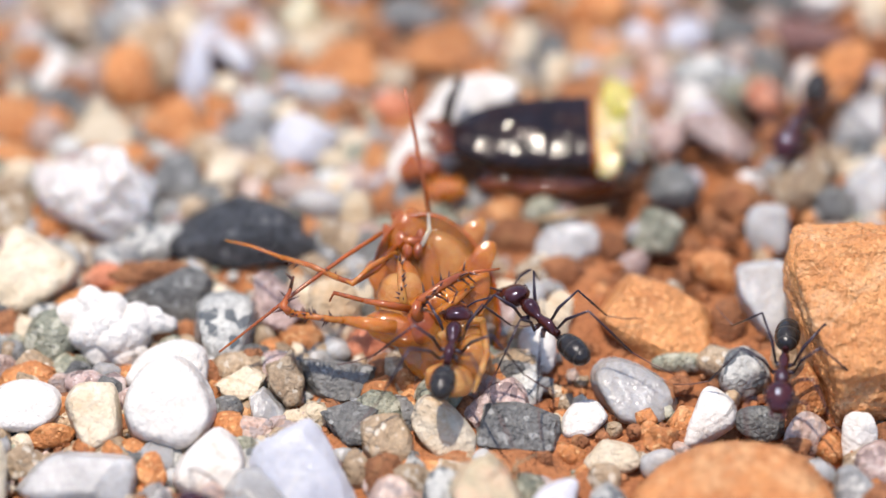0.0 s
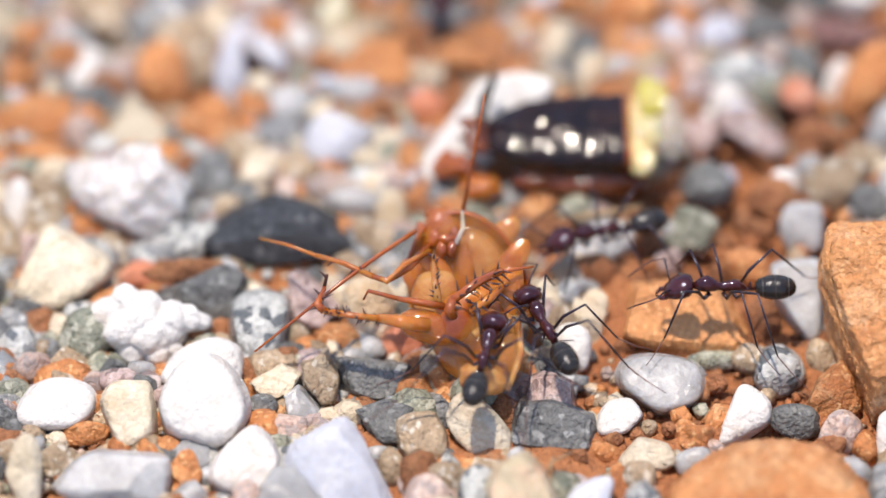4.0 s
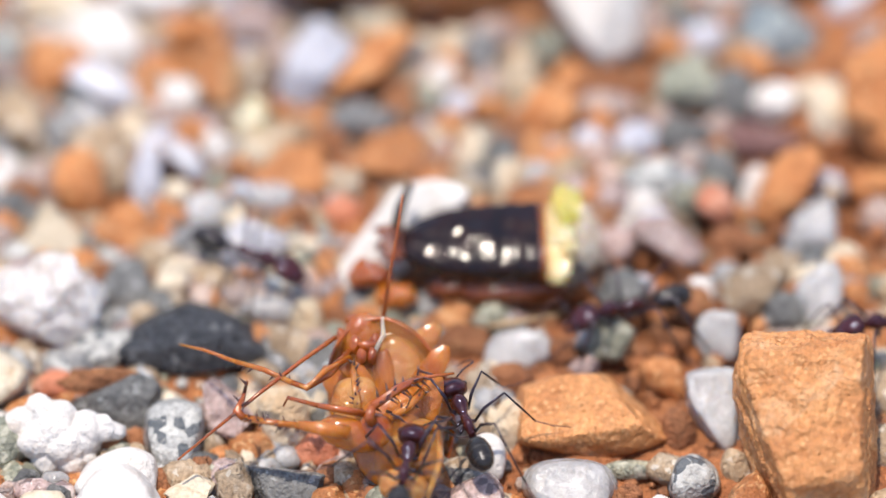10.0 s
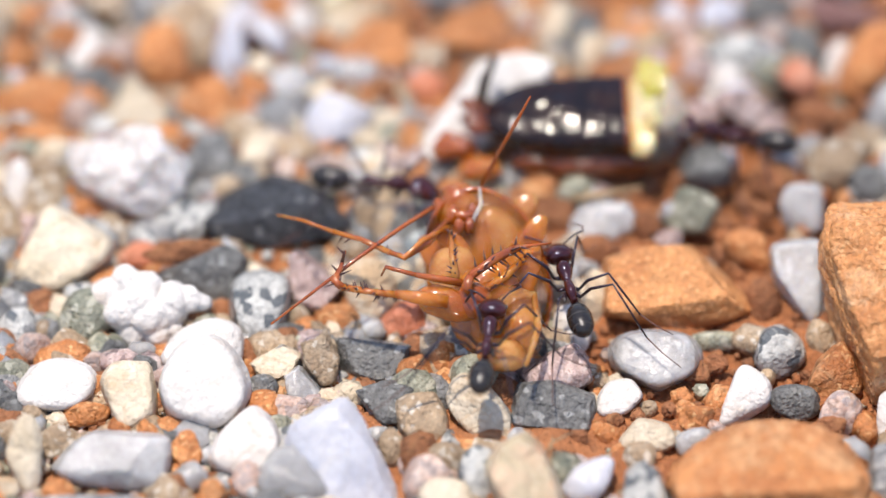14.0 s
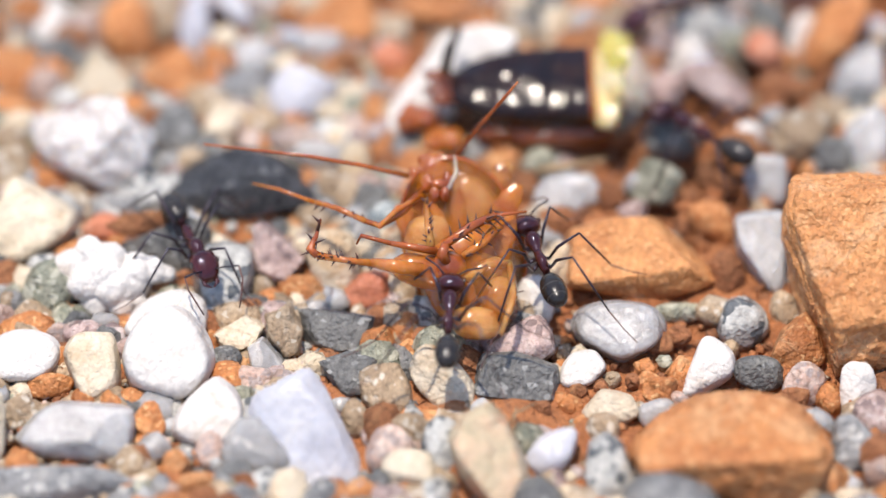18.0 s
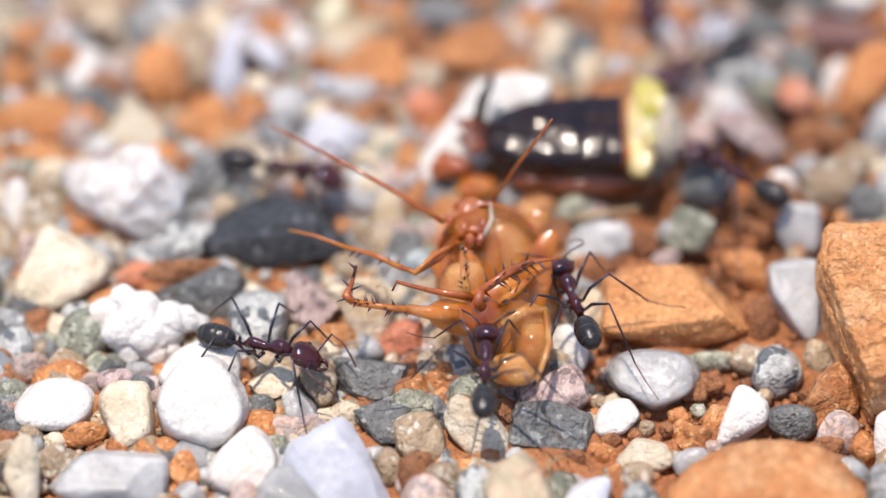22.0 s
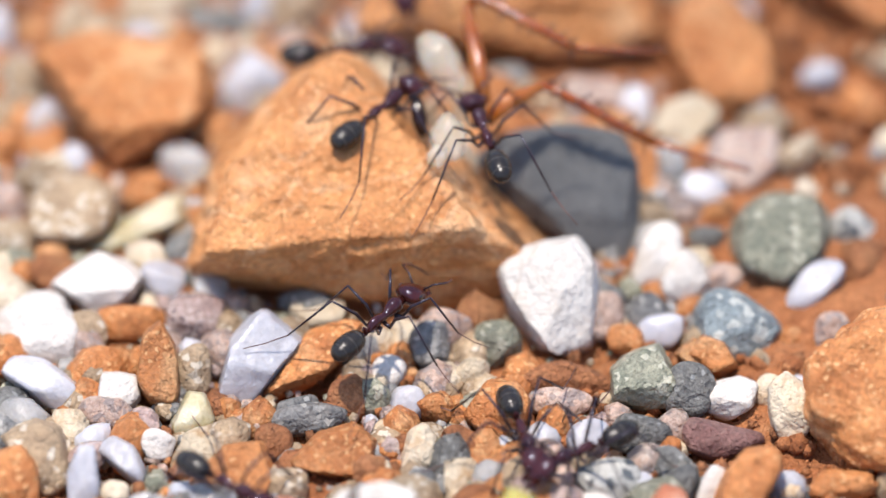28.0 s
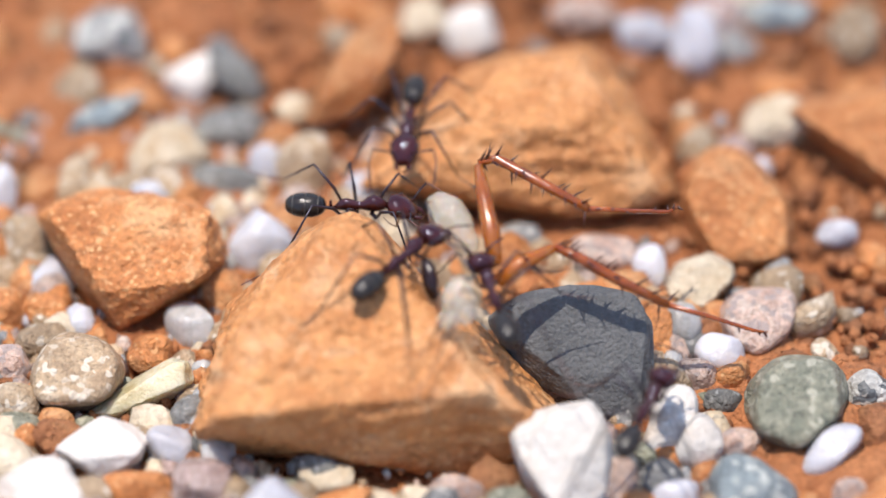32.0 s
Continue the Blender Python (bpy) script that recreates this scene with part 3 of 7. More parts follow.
stone(-3.72, 17.72, 0.40, 2.27, 2.27, 1.81, 0, "B", "r")
stone(20.79, 13.68, 0.54, 1.29, 2.90, 1.03, -20, "W", "r")
stone(5.11, -2.83, 0.40, 1.90, 2.38, 1.52, 25, "T", "k")
stone(-5.27, 47.87, 0.87, 3.83, 3.73, 2.31, 20, "L", "a")
stone(-18.63, 47.72, 0.78, 3.41, 3.41, 2.72, 0, "T", "r")
stone(-19.80, 42.46, 0.52, 2.97, 2.65, 2.12, 0, "O", "r")
stone(-18.96, 34.51, 0.52, 3.04, 2.62, 2.10, 0, "T", "r")
stone(-19.37, 38.05, 0.41, 2.63, 2.31, 1.85, 0, "P", "r")
stone(-9.53, 61.98, 0.72, 3.03, 3.36, 1.88, 0, "W", "a")
stone(-7.29, 53.52, 0.40, 4.41, 2.15, 1.72, -5, "D", "r")
stone(-5.02, 54.88, 0.50, 2.03, 2.68, 1.62, 0, "L", "r")
stone(-2.79, 54.04, 1.03, 3.26, 4.24, 2.61, 0, "T", "r")
stone(6.86, 66.33, 0.72, 3.24, 3.30, 2.59, 0, "W", "r")
stone(4.12, 67.57, 0.52, 2.71, 2.71, 2.17, 0, "C", "r")
stone(14.38, 47.07, 0.50, 3.95, 2.59, 2.07, 0, "P", "r")
stone(19.83, 64.96, 1.04, 2.90, 4.35, 2.32, 0, "L", "r")
stone(29.23, 35.51, 0.56, 2.95, 2.72, 2.18, 0, "S", "r")
stone(20.86, 39.00, 0.41, 2.89, 2.31, 1.85, 0, "L", "r")
stone(19.32, 37.11, 0.40, 2.73, 1.99, 1.59, 0, "P", "r")
stone(27.72, 49.12, 0.40, 2.44, 1.69, 1.35, 0, "L", "r")
stone(16.96, 46.07, 0.53, 2.01, 2.75, 1.61, 0, "L", "r")
stone(24.52, 68.22, 0.40, 4.70, 1.99, 1.59, 0, "U", "r")
stone(16.95, 66.40, 0.45, 3.31, 2.48, 1.98, 0, "L", "r")
stone(13.33, 68.22, 0.40, 4.14, 2.19, 1.75, 0, "P", "r")
stone(-3.49, 59.84, 0.40, 2.04, 1.81, 1.45, 0, "C", "r")
stone(9.59, 48.54, 0.40, 2.66, 2.01, 1.61, 0, "G", "r")
stone(5.36, 27.01, 0.40, 3.18, 1.65, 1.32, 0, "P", "r")
stone(-1.32, 28.55, 0.40, 3.18, 1.75, 1.40, 0, "C", "r")
stone(-11.96, 27.71, 0.40, 4.19, 2.10, 1.68, 0, "O", "r")
stone(-16.41, 31.91, 0.40, 2.94, 2.30, 1.42, 0, "B", "a")
stone(21.79, 31.35, 0.40, 2.62, 1.98, 1.58, 0, "P", "r")
stone(20.99, 34.98, 0.40, 2.31, 1.47, 1.18, 0, "D", "r")
stone(-9.13, 41.12, 0.57, 2.96, 2.77, 2.22, 0, "Q", "r")
stone(-11.35, 38.90, 0.41, 2.64, 2.31, 1.85, 0, "O", "r")
stone(-20.37, 52.15, 0.75, 2.35, 3.42, 1.88, 0, "L", "r")
stone(29.23, 65.97, 0.81, 3.04, 3.63, 2.43, 0, "T", "r")
stone(-6.08, -6.65, 1.01, 2.89, 4.17, 2.31, 10, "C", "r")
stone(-3.50, -12.79, 0.41, 2.30, 2.30, 1.84, 0, "O", "k")
stone(-26.47, -7.08, 0.40, 2.12, 2.12, 1.70, 0, "G", "r")
stone(-21.80, -12.07, 0.40, 1.34, 1.66, 1.07, 0, "P", "r")
stone(-26.39, -22.45, 0.40, 1.45, 1.64, 1.16, 0, "C", "r")
stone(-16.70, -4.20, 2.00, 4.82, 1.35, 0.84, 8, "B", "a")
stone(11.47, -14.75, 0.40, 1.34, 1.27, 0.79, 0, "O", "a")
stone(12.30, -16.63, 0.40, 2.10, 1.65, 1.02, 0, "O", "a")
stone(13.60, -14.99, 0.40, 2.10, 1.66, 1.03, 15, "O", "a")
stone(9.02, -19.80, 0.40, 1.96, 1.96, 1.57, 0, "T", "r")
stone(2.22, -18.40, 0.40, 1.33, 1.65, 1.07, 0, "Q", "r")
stone(10.82, -15.83, 0.40, 1.02, 0.95, 0.76, 0, "B", "k")
stone(10.00, -18.17, 0.40, 0.95, 0.89, 0.71, 0, "B", "k")
stone(5.55, -18.17, 0.40, 1.27, 1.08, 0.86, 0, "B", "k")
stone(4.43, -19.57, 0.40, 1.14, 0.95, 0.76, 0, "B", "k")
stone(12.30, -12.54, 0.40, 1.66, 1.47, 1.17, 0, "B", "k")
stone(13.43, -12.07, 0.40, 1.47, 1.28, 1.02, 0, "B", "k")
stone(-23.23, 28.33, 0.40, 1.70, 1.37, 1.10, 0, "P", "r")
stone(-22.97, 24.11, 0.40, 1.69, 1.50, 1.20, 0, "P", "r")
stone(-20.17, 23.02, 0.40, 2.02, 2.02, 1.61, 0, "O", "r")
stone(-20.44, 27.58, 0.40, 1.70, 1.37, 1.10, 0, "W", "r")
stone(-10.19, 17.62, 0.40, 2.01, 1.81, 1.45, 0, "W", "r")
stone(-12.55, 13.59, 0.40, 1.68, 1.48, 1.19, 0, "C", "r")
stone(-13.01, 11.80, 0.40, 1.99, 1.93, 1.20, 0, "O", "a")
stone(-8.30, 23.26, 0.71, 2.02, 3.32, 1.61, 0, "T", "r")
stone(-2.43, 20.31, 0.40, 2.66, 1.69, 1.35, 10, "D", "r")
stone(0.32, 21.42, 0.51, 2.34, 2.66, 1.87, 0, "B", "r")
stone(-3.05, 14.22, 0.40, 2.64, 2.00, 1.60, 0, "T", "r")
stone(-5.61, 11.32, 0.40, 1.99, 1.99, 1.59, 0, "B", "r")
stone(-1.81, 29.08, 0.40, 2.68, 2.03, 1.62, 0, "D", "r")
stone(3.75, 26.59, 0.40, 2.02, 2.02, 1.62, 0, "C", "r")
stone(5.36, 20.56, 0.40, 2.34, 2.01, 1.61, 0, "O", "r")
stone(7.48, 23.61, 0.40, 2.02, 1.69, 1.35, 0, "C", "r")
stone(12.43, 14.70, 0.40, 1.68, 1.68, 1.34, 0, "P", "r")
stone(13.03, 10.55, 0.40, 1.67, 0.96, 0.77, 0, "W", "r")
stone(19.80, 21.39, 0.83, 2.92, 3.64, 2.34, 0, "D", "r")
stone(17.00, 18.28, 0.43, 3.63, 2.33, 1.86, -10, "D", "r")
stone(19.20, 14.22, 0.40, 2.00, 2.32, 1.60, 0, "D", "r")
stone(16.62, 14.22, 0.40, 2.00, 1.68, 1.34, 0, "L", "r")
stone(24.21, 22.03, 0.40, 1.69, 2.01, 1.35, 0, "C", "r")
stone(17.75, 4.95, 0.40, 1.79, 1.79, 1.43, 0, "W", "r")
stone(16.61, 3.53, 0.40, 2.30, 1.98, 1.58, 0, "B", "k")
stone(15.31, 1.63, 0.40, 1.27, 1.08, 0.87, 0, "B", "k")
stone(14.17, -0.02, 0.40, 1.14, 0.95, 0.76, 0, "B", "k")
stone(16.41, 0.93, 0.40, 1.46, 1.27, 1.02, 0, "B", "k")
stone(14.79, -1.43, 0.40, 1.27, 1.14, 0.91, 0, "B", "k")
stone(13.66, -2.83, 0.40, 1.08, 0.95, 0.76, 0, "B", "k")
stone(19.07, 7.57, 0.40, 1.79, 1.47, 1.18, 0, "B", "k")
stone(20.07, 9.49, 0.40, 1.99, 1.60, 1.28, 0, "B", "k")
stone(-14.17, 25.25, 0.50, 1.92, 2.63, 1.54, 0, "P", "r")
stone(-16.59, 33.01, 0.40, 2.33, 2.00, 1.60, 0, "O", "r")
stone(-10.16, 30.95, 0.52, 2.64, 2.64, 2.11, 0, "L", "r")
stone(-1.79, 19.69, 0.40, 4.52, 1.91, 1.53, 8, "G", "r")
stone(5.06, 25.60, 0.61, 2.31, 2.95, 1.85, 0, "G", "r")
stone(16.83, 18.29, 0.40, 2.61, 1.97, 1.58, 0, "D", "r")
stone(18.86, 15.63, 0.44, 3.33, 1.97, 1.57, -32, "D", "r")
stone(15.20, 14.17, 0.64, 4.18, 2.91, 2.33, 0, "S", "k")
stone(27.90, 26.67, 0.50, 1.99, 2.63, 1.59, 0, "P", "r")
stone(14.69, 28.07, 0.61, 2.89, 2.89, 2.31, 0, "P", "r")
stone(28.19, 14.19, 0.40, 3.80, 1.90, 1.52, 0, "O", "k")
stone(-12.40, -7.97, 1.11, 3.49, 4.33, 3.22, 0, "S", "q", [(162, 0.98, 0.12), (105, 0.95, 0.3), (71, 0.96, 0.05), (6, 0.99, 0.12), (-23, 0.94, 0.3), (-75, 0.93, 0.05), (-121, 0.93, 0.12), (-169, 0.96, 0.3), (90, 0.75, 1.5)], label="grey granite pebble with black crystals")
stone(-9.29, -5.91, 0.97, 3.02, 4.02, 2.22, 0, "J", "s", [(109, 1.12, 0.12), (60, 0.59, 0.3), (46, 0.61, 0.05), (-45, 0.79, 0.12), (-108, 0.91, 0.3), (-174, 0.91, 0.05), (60, 0.7, 1.5)])
stone(-11.53, -12.11, 0.48, 3.10, 2.49, 2.01, 0, "C", "s", [(127, 0.59, 0.12), (52, 1, 0.3), (-23, 0.73, 0.05), (-68, 0.75, 0.12), (-152, 0.9, 0.3), (90, 0.7, 1.5)])
stone(-8.93, -12.28, 0.88, 2.23, 3.73, 2.00, 0, "T", "z", [(108, 0.86, 0.12), (50, 0.95, 0.3), (-7, 0.95, 0.05), (-78, 0.95, 0.12), (-135, 0.81, 0.3), (-171, 0.89, 0.05), (90, 0.7, 1.5)])
stone(-5.82, -11.76, 0.51, 4.63, 2.62, 1.81, 0, "D", "s", [(80, 0.8, 0.12), (-11, 0.87, 0.3), (-57, 0.82, 0.05), (-121, 0.87, 0.12), (-170, 0.81, 0.3), (90, 0.7, 2.5)])
stone(-9.75, -13.77, 0.41, 2.49, 2.30, 1.80, 0, "Q", "s", [(126, 0.95, 0.12), (42, 0.49, 0.3), (-71, 0.7, 0.05), (-170, 0.91, 0.12), (60, 0.7, 1.5)])
stone(-5.41, -15.49, 0.58, 3.63, 2.77, 2.20, 0, "D", "z", [(114, 0.8, 0.12), (65, 1.02, 0.3), (-5, 0.94, 0.05), (-76, 0.91, 0.12), (-153, 0.69, 0.3), (90, 0.7, 1.5)], label="rough dark green-black stone with glinting grains")
stone(7.97, -14.97, 0.44, 2.67, 2.39, 1.90, 0, "W", "q", [(148, 0.86, 0.12), (98, 0.92, 0.3), (32, 0.93, 0.05), (-38, 0.7, 0.12), (-82, 0.87, 0.3), (-171, 0.98, 0.05), (90, 0.75, 1.5)])
stone(9.52, -18.03, 0.40, 3.30, 2.16, 1.79, 0, "C", "q", [(150, 0.75, 0.12), (73, 0.87, 0.3), (17, 0.85, 0.05), (-49, 0.94, 0.12), (-99, 0.94, 0.3), (-152, 0.99, 0.05), (90, 0.75, 1.5)])
stone(29.67, 18.98, 3.31, 7.30, 10.79, 4.98, 0, "O", "z", [(140, 1.07, 0.12), (96, 0.94, 0.3), (12, 0.76, 0.05), (-95, 0.92, 0.12), (-128, 0.99, 0.3), (180, 1, 0.05), (90, 0.7, 1.5)], label="crumbly orange-brown sandstone rock on bare soil", level=6)
stone(1.14, 34.46, 4.89, 21.72, 15.38, 10.00, 0, "Y", "s", [(-145, 1.17, 0.12), (-107, 0.94, 0.3), (-95, 0.94, 0.06), (-67, 1.2, 0.2), (-12, 1.06, 0.12), (36, 0.58, 0.3), (87, 0.99, 0.06), (120, 0.96, 0.2), (142, 0.83, 0.12), (145, 0.83, 0.3), (165, 0.82, 0.06), (169, 0.87, 0.2), (95, 0.42, 2.2), (-82, 0.66, 0.75), (20, 0.75, 1.2)], label="large ochre sandstone block with a shaded overhanging front", level=6)
stone(9.12, 54.38, 3.46, 19.02, 10.26, 9.20, 0, "Y", "s", [(-160, 1.14, 0.12), (-104, 0.98, 0.3), (-84, 0.99, 0.06), (-61, 1.15, 0.2), (-4, 1.03, 0.12), (18, 0.79, 0.3), (35, 0.92, 0.06), (105, 0.86, 0.2), (107, 0.85, 0.12), (143, 0.66, 0.3), (149, 0.64, 0.06), (157, 0.7, 0.2), (90, 0.72, 1.1), (-70, 0.85, 2.2), (150, 0.8, 1.5), (20, 0.85, 1.2)], label="large pitted ochre sandstone block on bare soil", level=6)
stone(-0.07, 60.81, 2.20, 5.87, 7.41, 5.16, 0, "O", "s", [(-148, 1.19, 0.12), (-75, 0.77, 0.3), (-48, 0.55, 0.06), (-18, 0.77, 0.2), (27, 1.16, 0.12), (108, 0.7, 0.3), (137, 0.45, 0.06), (148, 0.5, 0.2), (100, 0.6, 1.5), (-60, 0.7, 1.2)])
stone(-12.48, 44.34, 2.48, 10.79, 8.59, 5.07, 0, "O", "s", [(-156, 0.68, 0.12), (-154, 0.68, 0.3), (-130, 0.83, 0.06), (-52, 0.73, 0.2), (-31, 0.83, 0.12), (3, 1, 0.3), (29, 1.07, 0.06), (73, 1, 0.2), (84, 0.97, 0.12), (105, 1.03, 0.3), (132, 1.11, 0.06), (95, 0.55, 2), (-80, 0.75, 0.8)], label="flat-topped ochre sandstone slab among pale pebbles", level=6)
stone(12.53, 36.28, 2.49, 9.58, 8.29, 1.91, 0, "D", "s", [(-153, 0.65, 0.12), (-139, 0.52, 0.3), (-122, 0.5, 0.06), (-106, 0.74, 0.2), (-78, 1.14, 0.12), (0, 1, 0.3), (5, 0.99, 0.06), (27, 1.08, 0.2), (73, 1.08, 0.12), (92, 0.99, 0.3), (115, 1.05, 0.06), (139, 1.09, 0.2), (82, 0.67, 1.6), (-81, 0.85, 1.2), (165, 0.8, 1.3)], label="thin dark blue-grey slate slab leaning on an ochre block", mat=SLATE)
stone(11.83, 27.91, 2.13, 5.80, 7.17, 3.69, 0, "W", "s", [(-161, 0.8, 0.12), (-141, 0.74, 0.3), (-109, 0.84, 0.06), (-66, 1.05, 0.2), (-12, 0.97, 0.12), (-6, 0.97, 0.3), (20, 1.04, 0.06), (46, 1.11, 0.2), (97, 0.93, 0.12), (108, 0.93, 0.3), (138, 1.05, 0.06), (150, 0.55, 1.5), (-20, 0.7, 1.3), (90, 0.7, 1.6)])
stone(-13.84, 30.03, 1.07, 5.33, 4.05, 2.80, 0, "W", "s", [(-165, 0.94, 0.12), (-133, 0.78, 0.3), (-79, 0.97, 0.06), (-42, 0.76, 0.2), (-21, 0.81, 0.12), (47, 0.93, 0.3), (66, 0.91, 0.06), (126, 0.82, 0.2), (138, 0.81, 0.12), (90, 0.6, 1.8), (-80, 0.7, 1.2)])
stone(25.07, 33.26, 1.66, 5.92, 5.70, 5.01, 0, "E", "m", [(-154, 0.95, 0.12), (-115, 1.01, 0.3), (-75, 0.9, 0.06), (-47, 0.83, 0.2), (-16, 0.9, 0.12), (16, 1.02, 0.3), (67, 1.04, 0.06), (95, 0.97, 0.2), (133, 0.93, 0.12), (169, 0.96, 0.3), (90, 0.7, 1.5)])
stone(-15.44, 36.16, 1.45, 5.46, 4.66, 4.43, 0, "T", "q", [(-136, 1.08, 0.12), (-85, 0.95, 0.3), (-52, 0.91, 0.06), (-14, 0.93, 0.2), (34, 0.92, 0.12), (80, 0.94, 0.3), (140, 0.87, 0.06), (172, 0.92, 0.2), (90, 0.7, 1.5)], label="rounded grey-tan pebble with pale crystals on soil")
stone(-11.89, 35.60, 0.77, 6.16, 3.53, 2.01, 0, "H", "s", [(-102, 1.01, 0.12), (-49, 0.64, 0.3), (-31, 0.71, 0.06), (7, 1.02, 0.2), (76, 1.11, 0.12), (136, 0.3, 0.3), (142, 0.27, 0.06), (90, 0.7, 2)])
stone(-8.21, 27.53, 0.86, 3.66, 3.18, 2.85, 0, "J", "m", [(-150, 1.07, 0.12), (-79, 0.86, 0.3), (-41, 0.82, 0.06), (-6, 0.93, 0.2), (63, 0.99, 0.12), (97, 0.97, 0.3), (145, 1.05, 0.06), (-180, 1, 0.2), (88, 0.78, 1.6), (-93, 0.74, 1.2), (15, 0.8, 1.3)])
stone(-19.93, 29.63, 0.86, 4.46, 3.19, 2.85, 0, "C", "q", [(-170, 0.97, 0.12), (-109, 0.94, 0.3), (-82, 0.99, 0.06), (-25, 1.03, 0.2), (10, 0.93, 0.12), (49, 0.94, 0.3), (97, 0.96, 0.06), (152, 0.93, 0.2), (101, 0.64, 1.6), (-96, 0.81, 1.2), (15, 0.8, 1.3)])
stone(-16.78, 26.19, 0.64, 4.35, 3.87, 2.34, 0, "W", "q", [(-168, 0.93, 0.12), (-119, 0.92, 0.3), (-74, 0.94, 0.06), (-15, 0.95, 0.2), (14, 0.99, 0.12), (61, 0.97, 0.3), (105, 0.91, 0.06), (141, 0.92, 0.2), (99, 0.67, 1.6), (-89, 0.75, 1.2), (165, 0.8, 1.3)])
stone(22.61, 26.78, 1.06, 5.15, 4.35, 2.46, 0, "U", "s", [(-167, 1.03, 0.12), (-96, 1.01, 0.3), (-71, 0.91, 0.06), (-23, 0.97, 0.2), (29, 0.81, 0.12), (52, 0.71, 0.3), (75, 0.87, 0.06), (105, 1.06, 0.2), (151, 1.08, 0.12), (178, 0.99, 0.3), (105, 0.68, 1.6), (-64, 0.82, 1.2), (15, 0.8, 1.3)])
stone(17.96, 32.45, 1.13, 3.20, 4.25, 2.25, 0, "W", "q", [(-106, 1.02, 0.12), (-74, 0.91, 0.3), (-24, 0.86, 0.06), (8, 1.01, 0.2), (74, 1.02, 0.12), (114, 0.83, 0.3), (158, 0.64, 0.06), (73, 0.78, 1.6), (-69, 0.73, 1.2), (165, 0.8, 1.3)])
stone(19.59, 31.03, 0.82, 2.97, 3.45, 2.35, 0, "W", "q", [(-171, 1, 0.12), (-108, 0.96, 0.3), (-67, 0.91, 0.06), (-31, 0.9, 0.2), (28, 0.85, 0.12), (58, 0.89, 0.3), (114, 0.88, 0.06), (147, 0.8, 0.2), (72, 0.72, 1.6), (-63, 0.75, 1.2), (15, 0.8, 1.3)])
stone(26.93, 30.20, 0.87, 3.67, 3.35, 2.09, 0, "L", "q", [(-155, 1.13, 0.12), (-102, 1.06, 0.3), (-56, 0.6, 0.06), (-39, 0.57, 0.2), (0, 1, 0.12), (82, 1.03, 0.3), (119, 0.73, 0.06), (152, 0.64, 0.2), (106, 0.6, 1.6), (-80, 0.83, 1.2), (165, 0.8, 1.3)])
stone(23.07, 41.00, 0.83, 4.51, 4.19, 2.63, 0, "P", "q", [(-175, 0.96, 0.12), (-137, 0.94, 0.3), (-105, 0.95, 0.06), (-51, 0.82, 0.2), (-25, 0.81, 0.12), (7, 1.02, 0.3), (75, 1.06, 0.06), (95, 0.96, 0.2), (137, 0.99, 0.12), (80, 0.6, 1.5)])
stone(19.82, 44.25, 1.04, 4.04, 3.40, 2.84, 0, "C", "s", [(-164, 1, 0.12), (-114, 0.99, 0.3), (-66, 0.83, 0.06), (-36, 0.78, 0.2), (8, 1, 0.12), (59, 1, 0.3), (112, 0.83, 0.06), (157, 0.87, 0.2), (90, 0.6, 1.8)])
stone(22.16, 49.58, 2.01, 6.68, 7.17, 4.08, 0, "O", "m", [(-176, 0.98, 0.12), (-152, 1.01, 0.3), (-107, 0.99, 0.06), (-86, 0.99, 0.2), (-54, 1.1, 0.12), (6, 0.93, 0.3), (32, 0.72, 0.06), (47, 0.71, 0.2), (77, 0.9, 0.12), (115, 1.04, 0.3), (152, 1.01, 0.06), (90, 0.6, 1.8)])
stone(29.36, 55.43, 1.82, 8.52, 6.22, 4.51, 0, "O", "s", [(-144, 0.47, 0.12), (-139, 0.49, 0.3), (-61, 0.99, 0.06), (6, 0.93, 0.2), (79, 1.04, 0.12), (103, 0.91, 0.3), (119, 0.99, 0.06), (100, 0.6, 1.4)])
stone(24.38, 58.28, 0.78, 4.27, 3.35, 2.75, 0, "C", "q", [(-165, 1.01, 0.12), (-117, 1.07, 0.3), (-80, 0.92, 0.06), (-42, 0.86, 0.2), (11, 0.95, 0.12), (57, 0.97, 0.3), (115, 0.81, 0.06), (154, 0.82, 0.2), (91, 0.8, 1.6), (-97, 0.79, 1.2), (165, 0.8, 1.3)])
stone(-10.55, 55.55, 0.84, 5.07, 3.93, 2.88, 0, "C", "m", [(-166, 0.99, 0.12), (-123, 0.96, 0.3), (-83, 0.96, 0.06), (-41, 0.92, 0.2), (16, 0.89, 0.12), (42, 0.88, 0.3), (102, 0.92, 0.06), (151, 0.83, 0.2), (102, 0.61, 1.6), (-69, 0.73, 1.2), (165, 0.8, 1.3)])
stone(-14.18, 65.68, 0.90, 4.79, 3.64, 3.04, 0, "S", "m", [(-116, 0.93, 0.12), (-101, 0.89, 0.3), (-69, 1.12, 0.06), (6, 0.91, 0.2), (21, 0.81, 0.12), (82, 0.97, 0.3), (133, 0.85, 0.06), (171, 0.91, 0.2), (101, 0.75, 1.6), (-74, 0.83, 1.2), (15, 0.8, 1.3)])
stone(-6.70, 61.88, 1.16, 3.46, 3.95, 2.94, 0, "D", "q", [(-161, 0.78, 0.12), (-123, 0.67, 0.3), (-102, 0.8, 0.06), (-21, 1.11, 0.2), (30, 0.62, 0.12), (57, 0.65, 0.3), (127, 1, 0.06), (104, 0.74, 1.6), (-90, 0.73, 1.2), (165, 0.8, 1.3)])
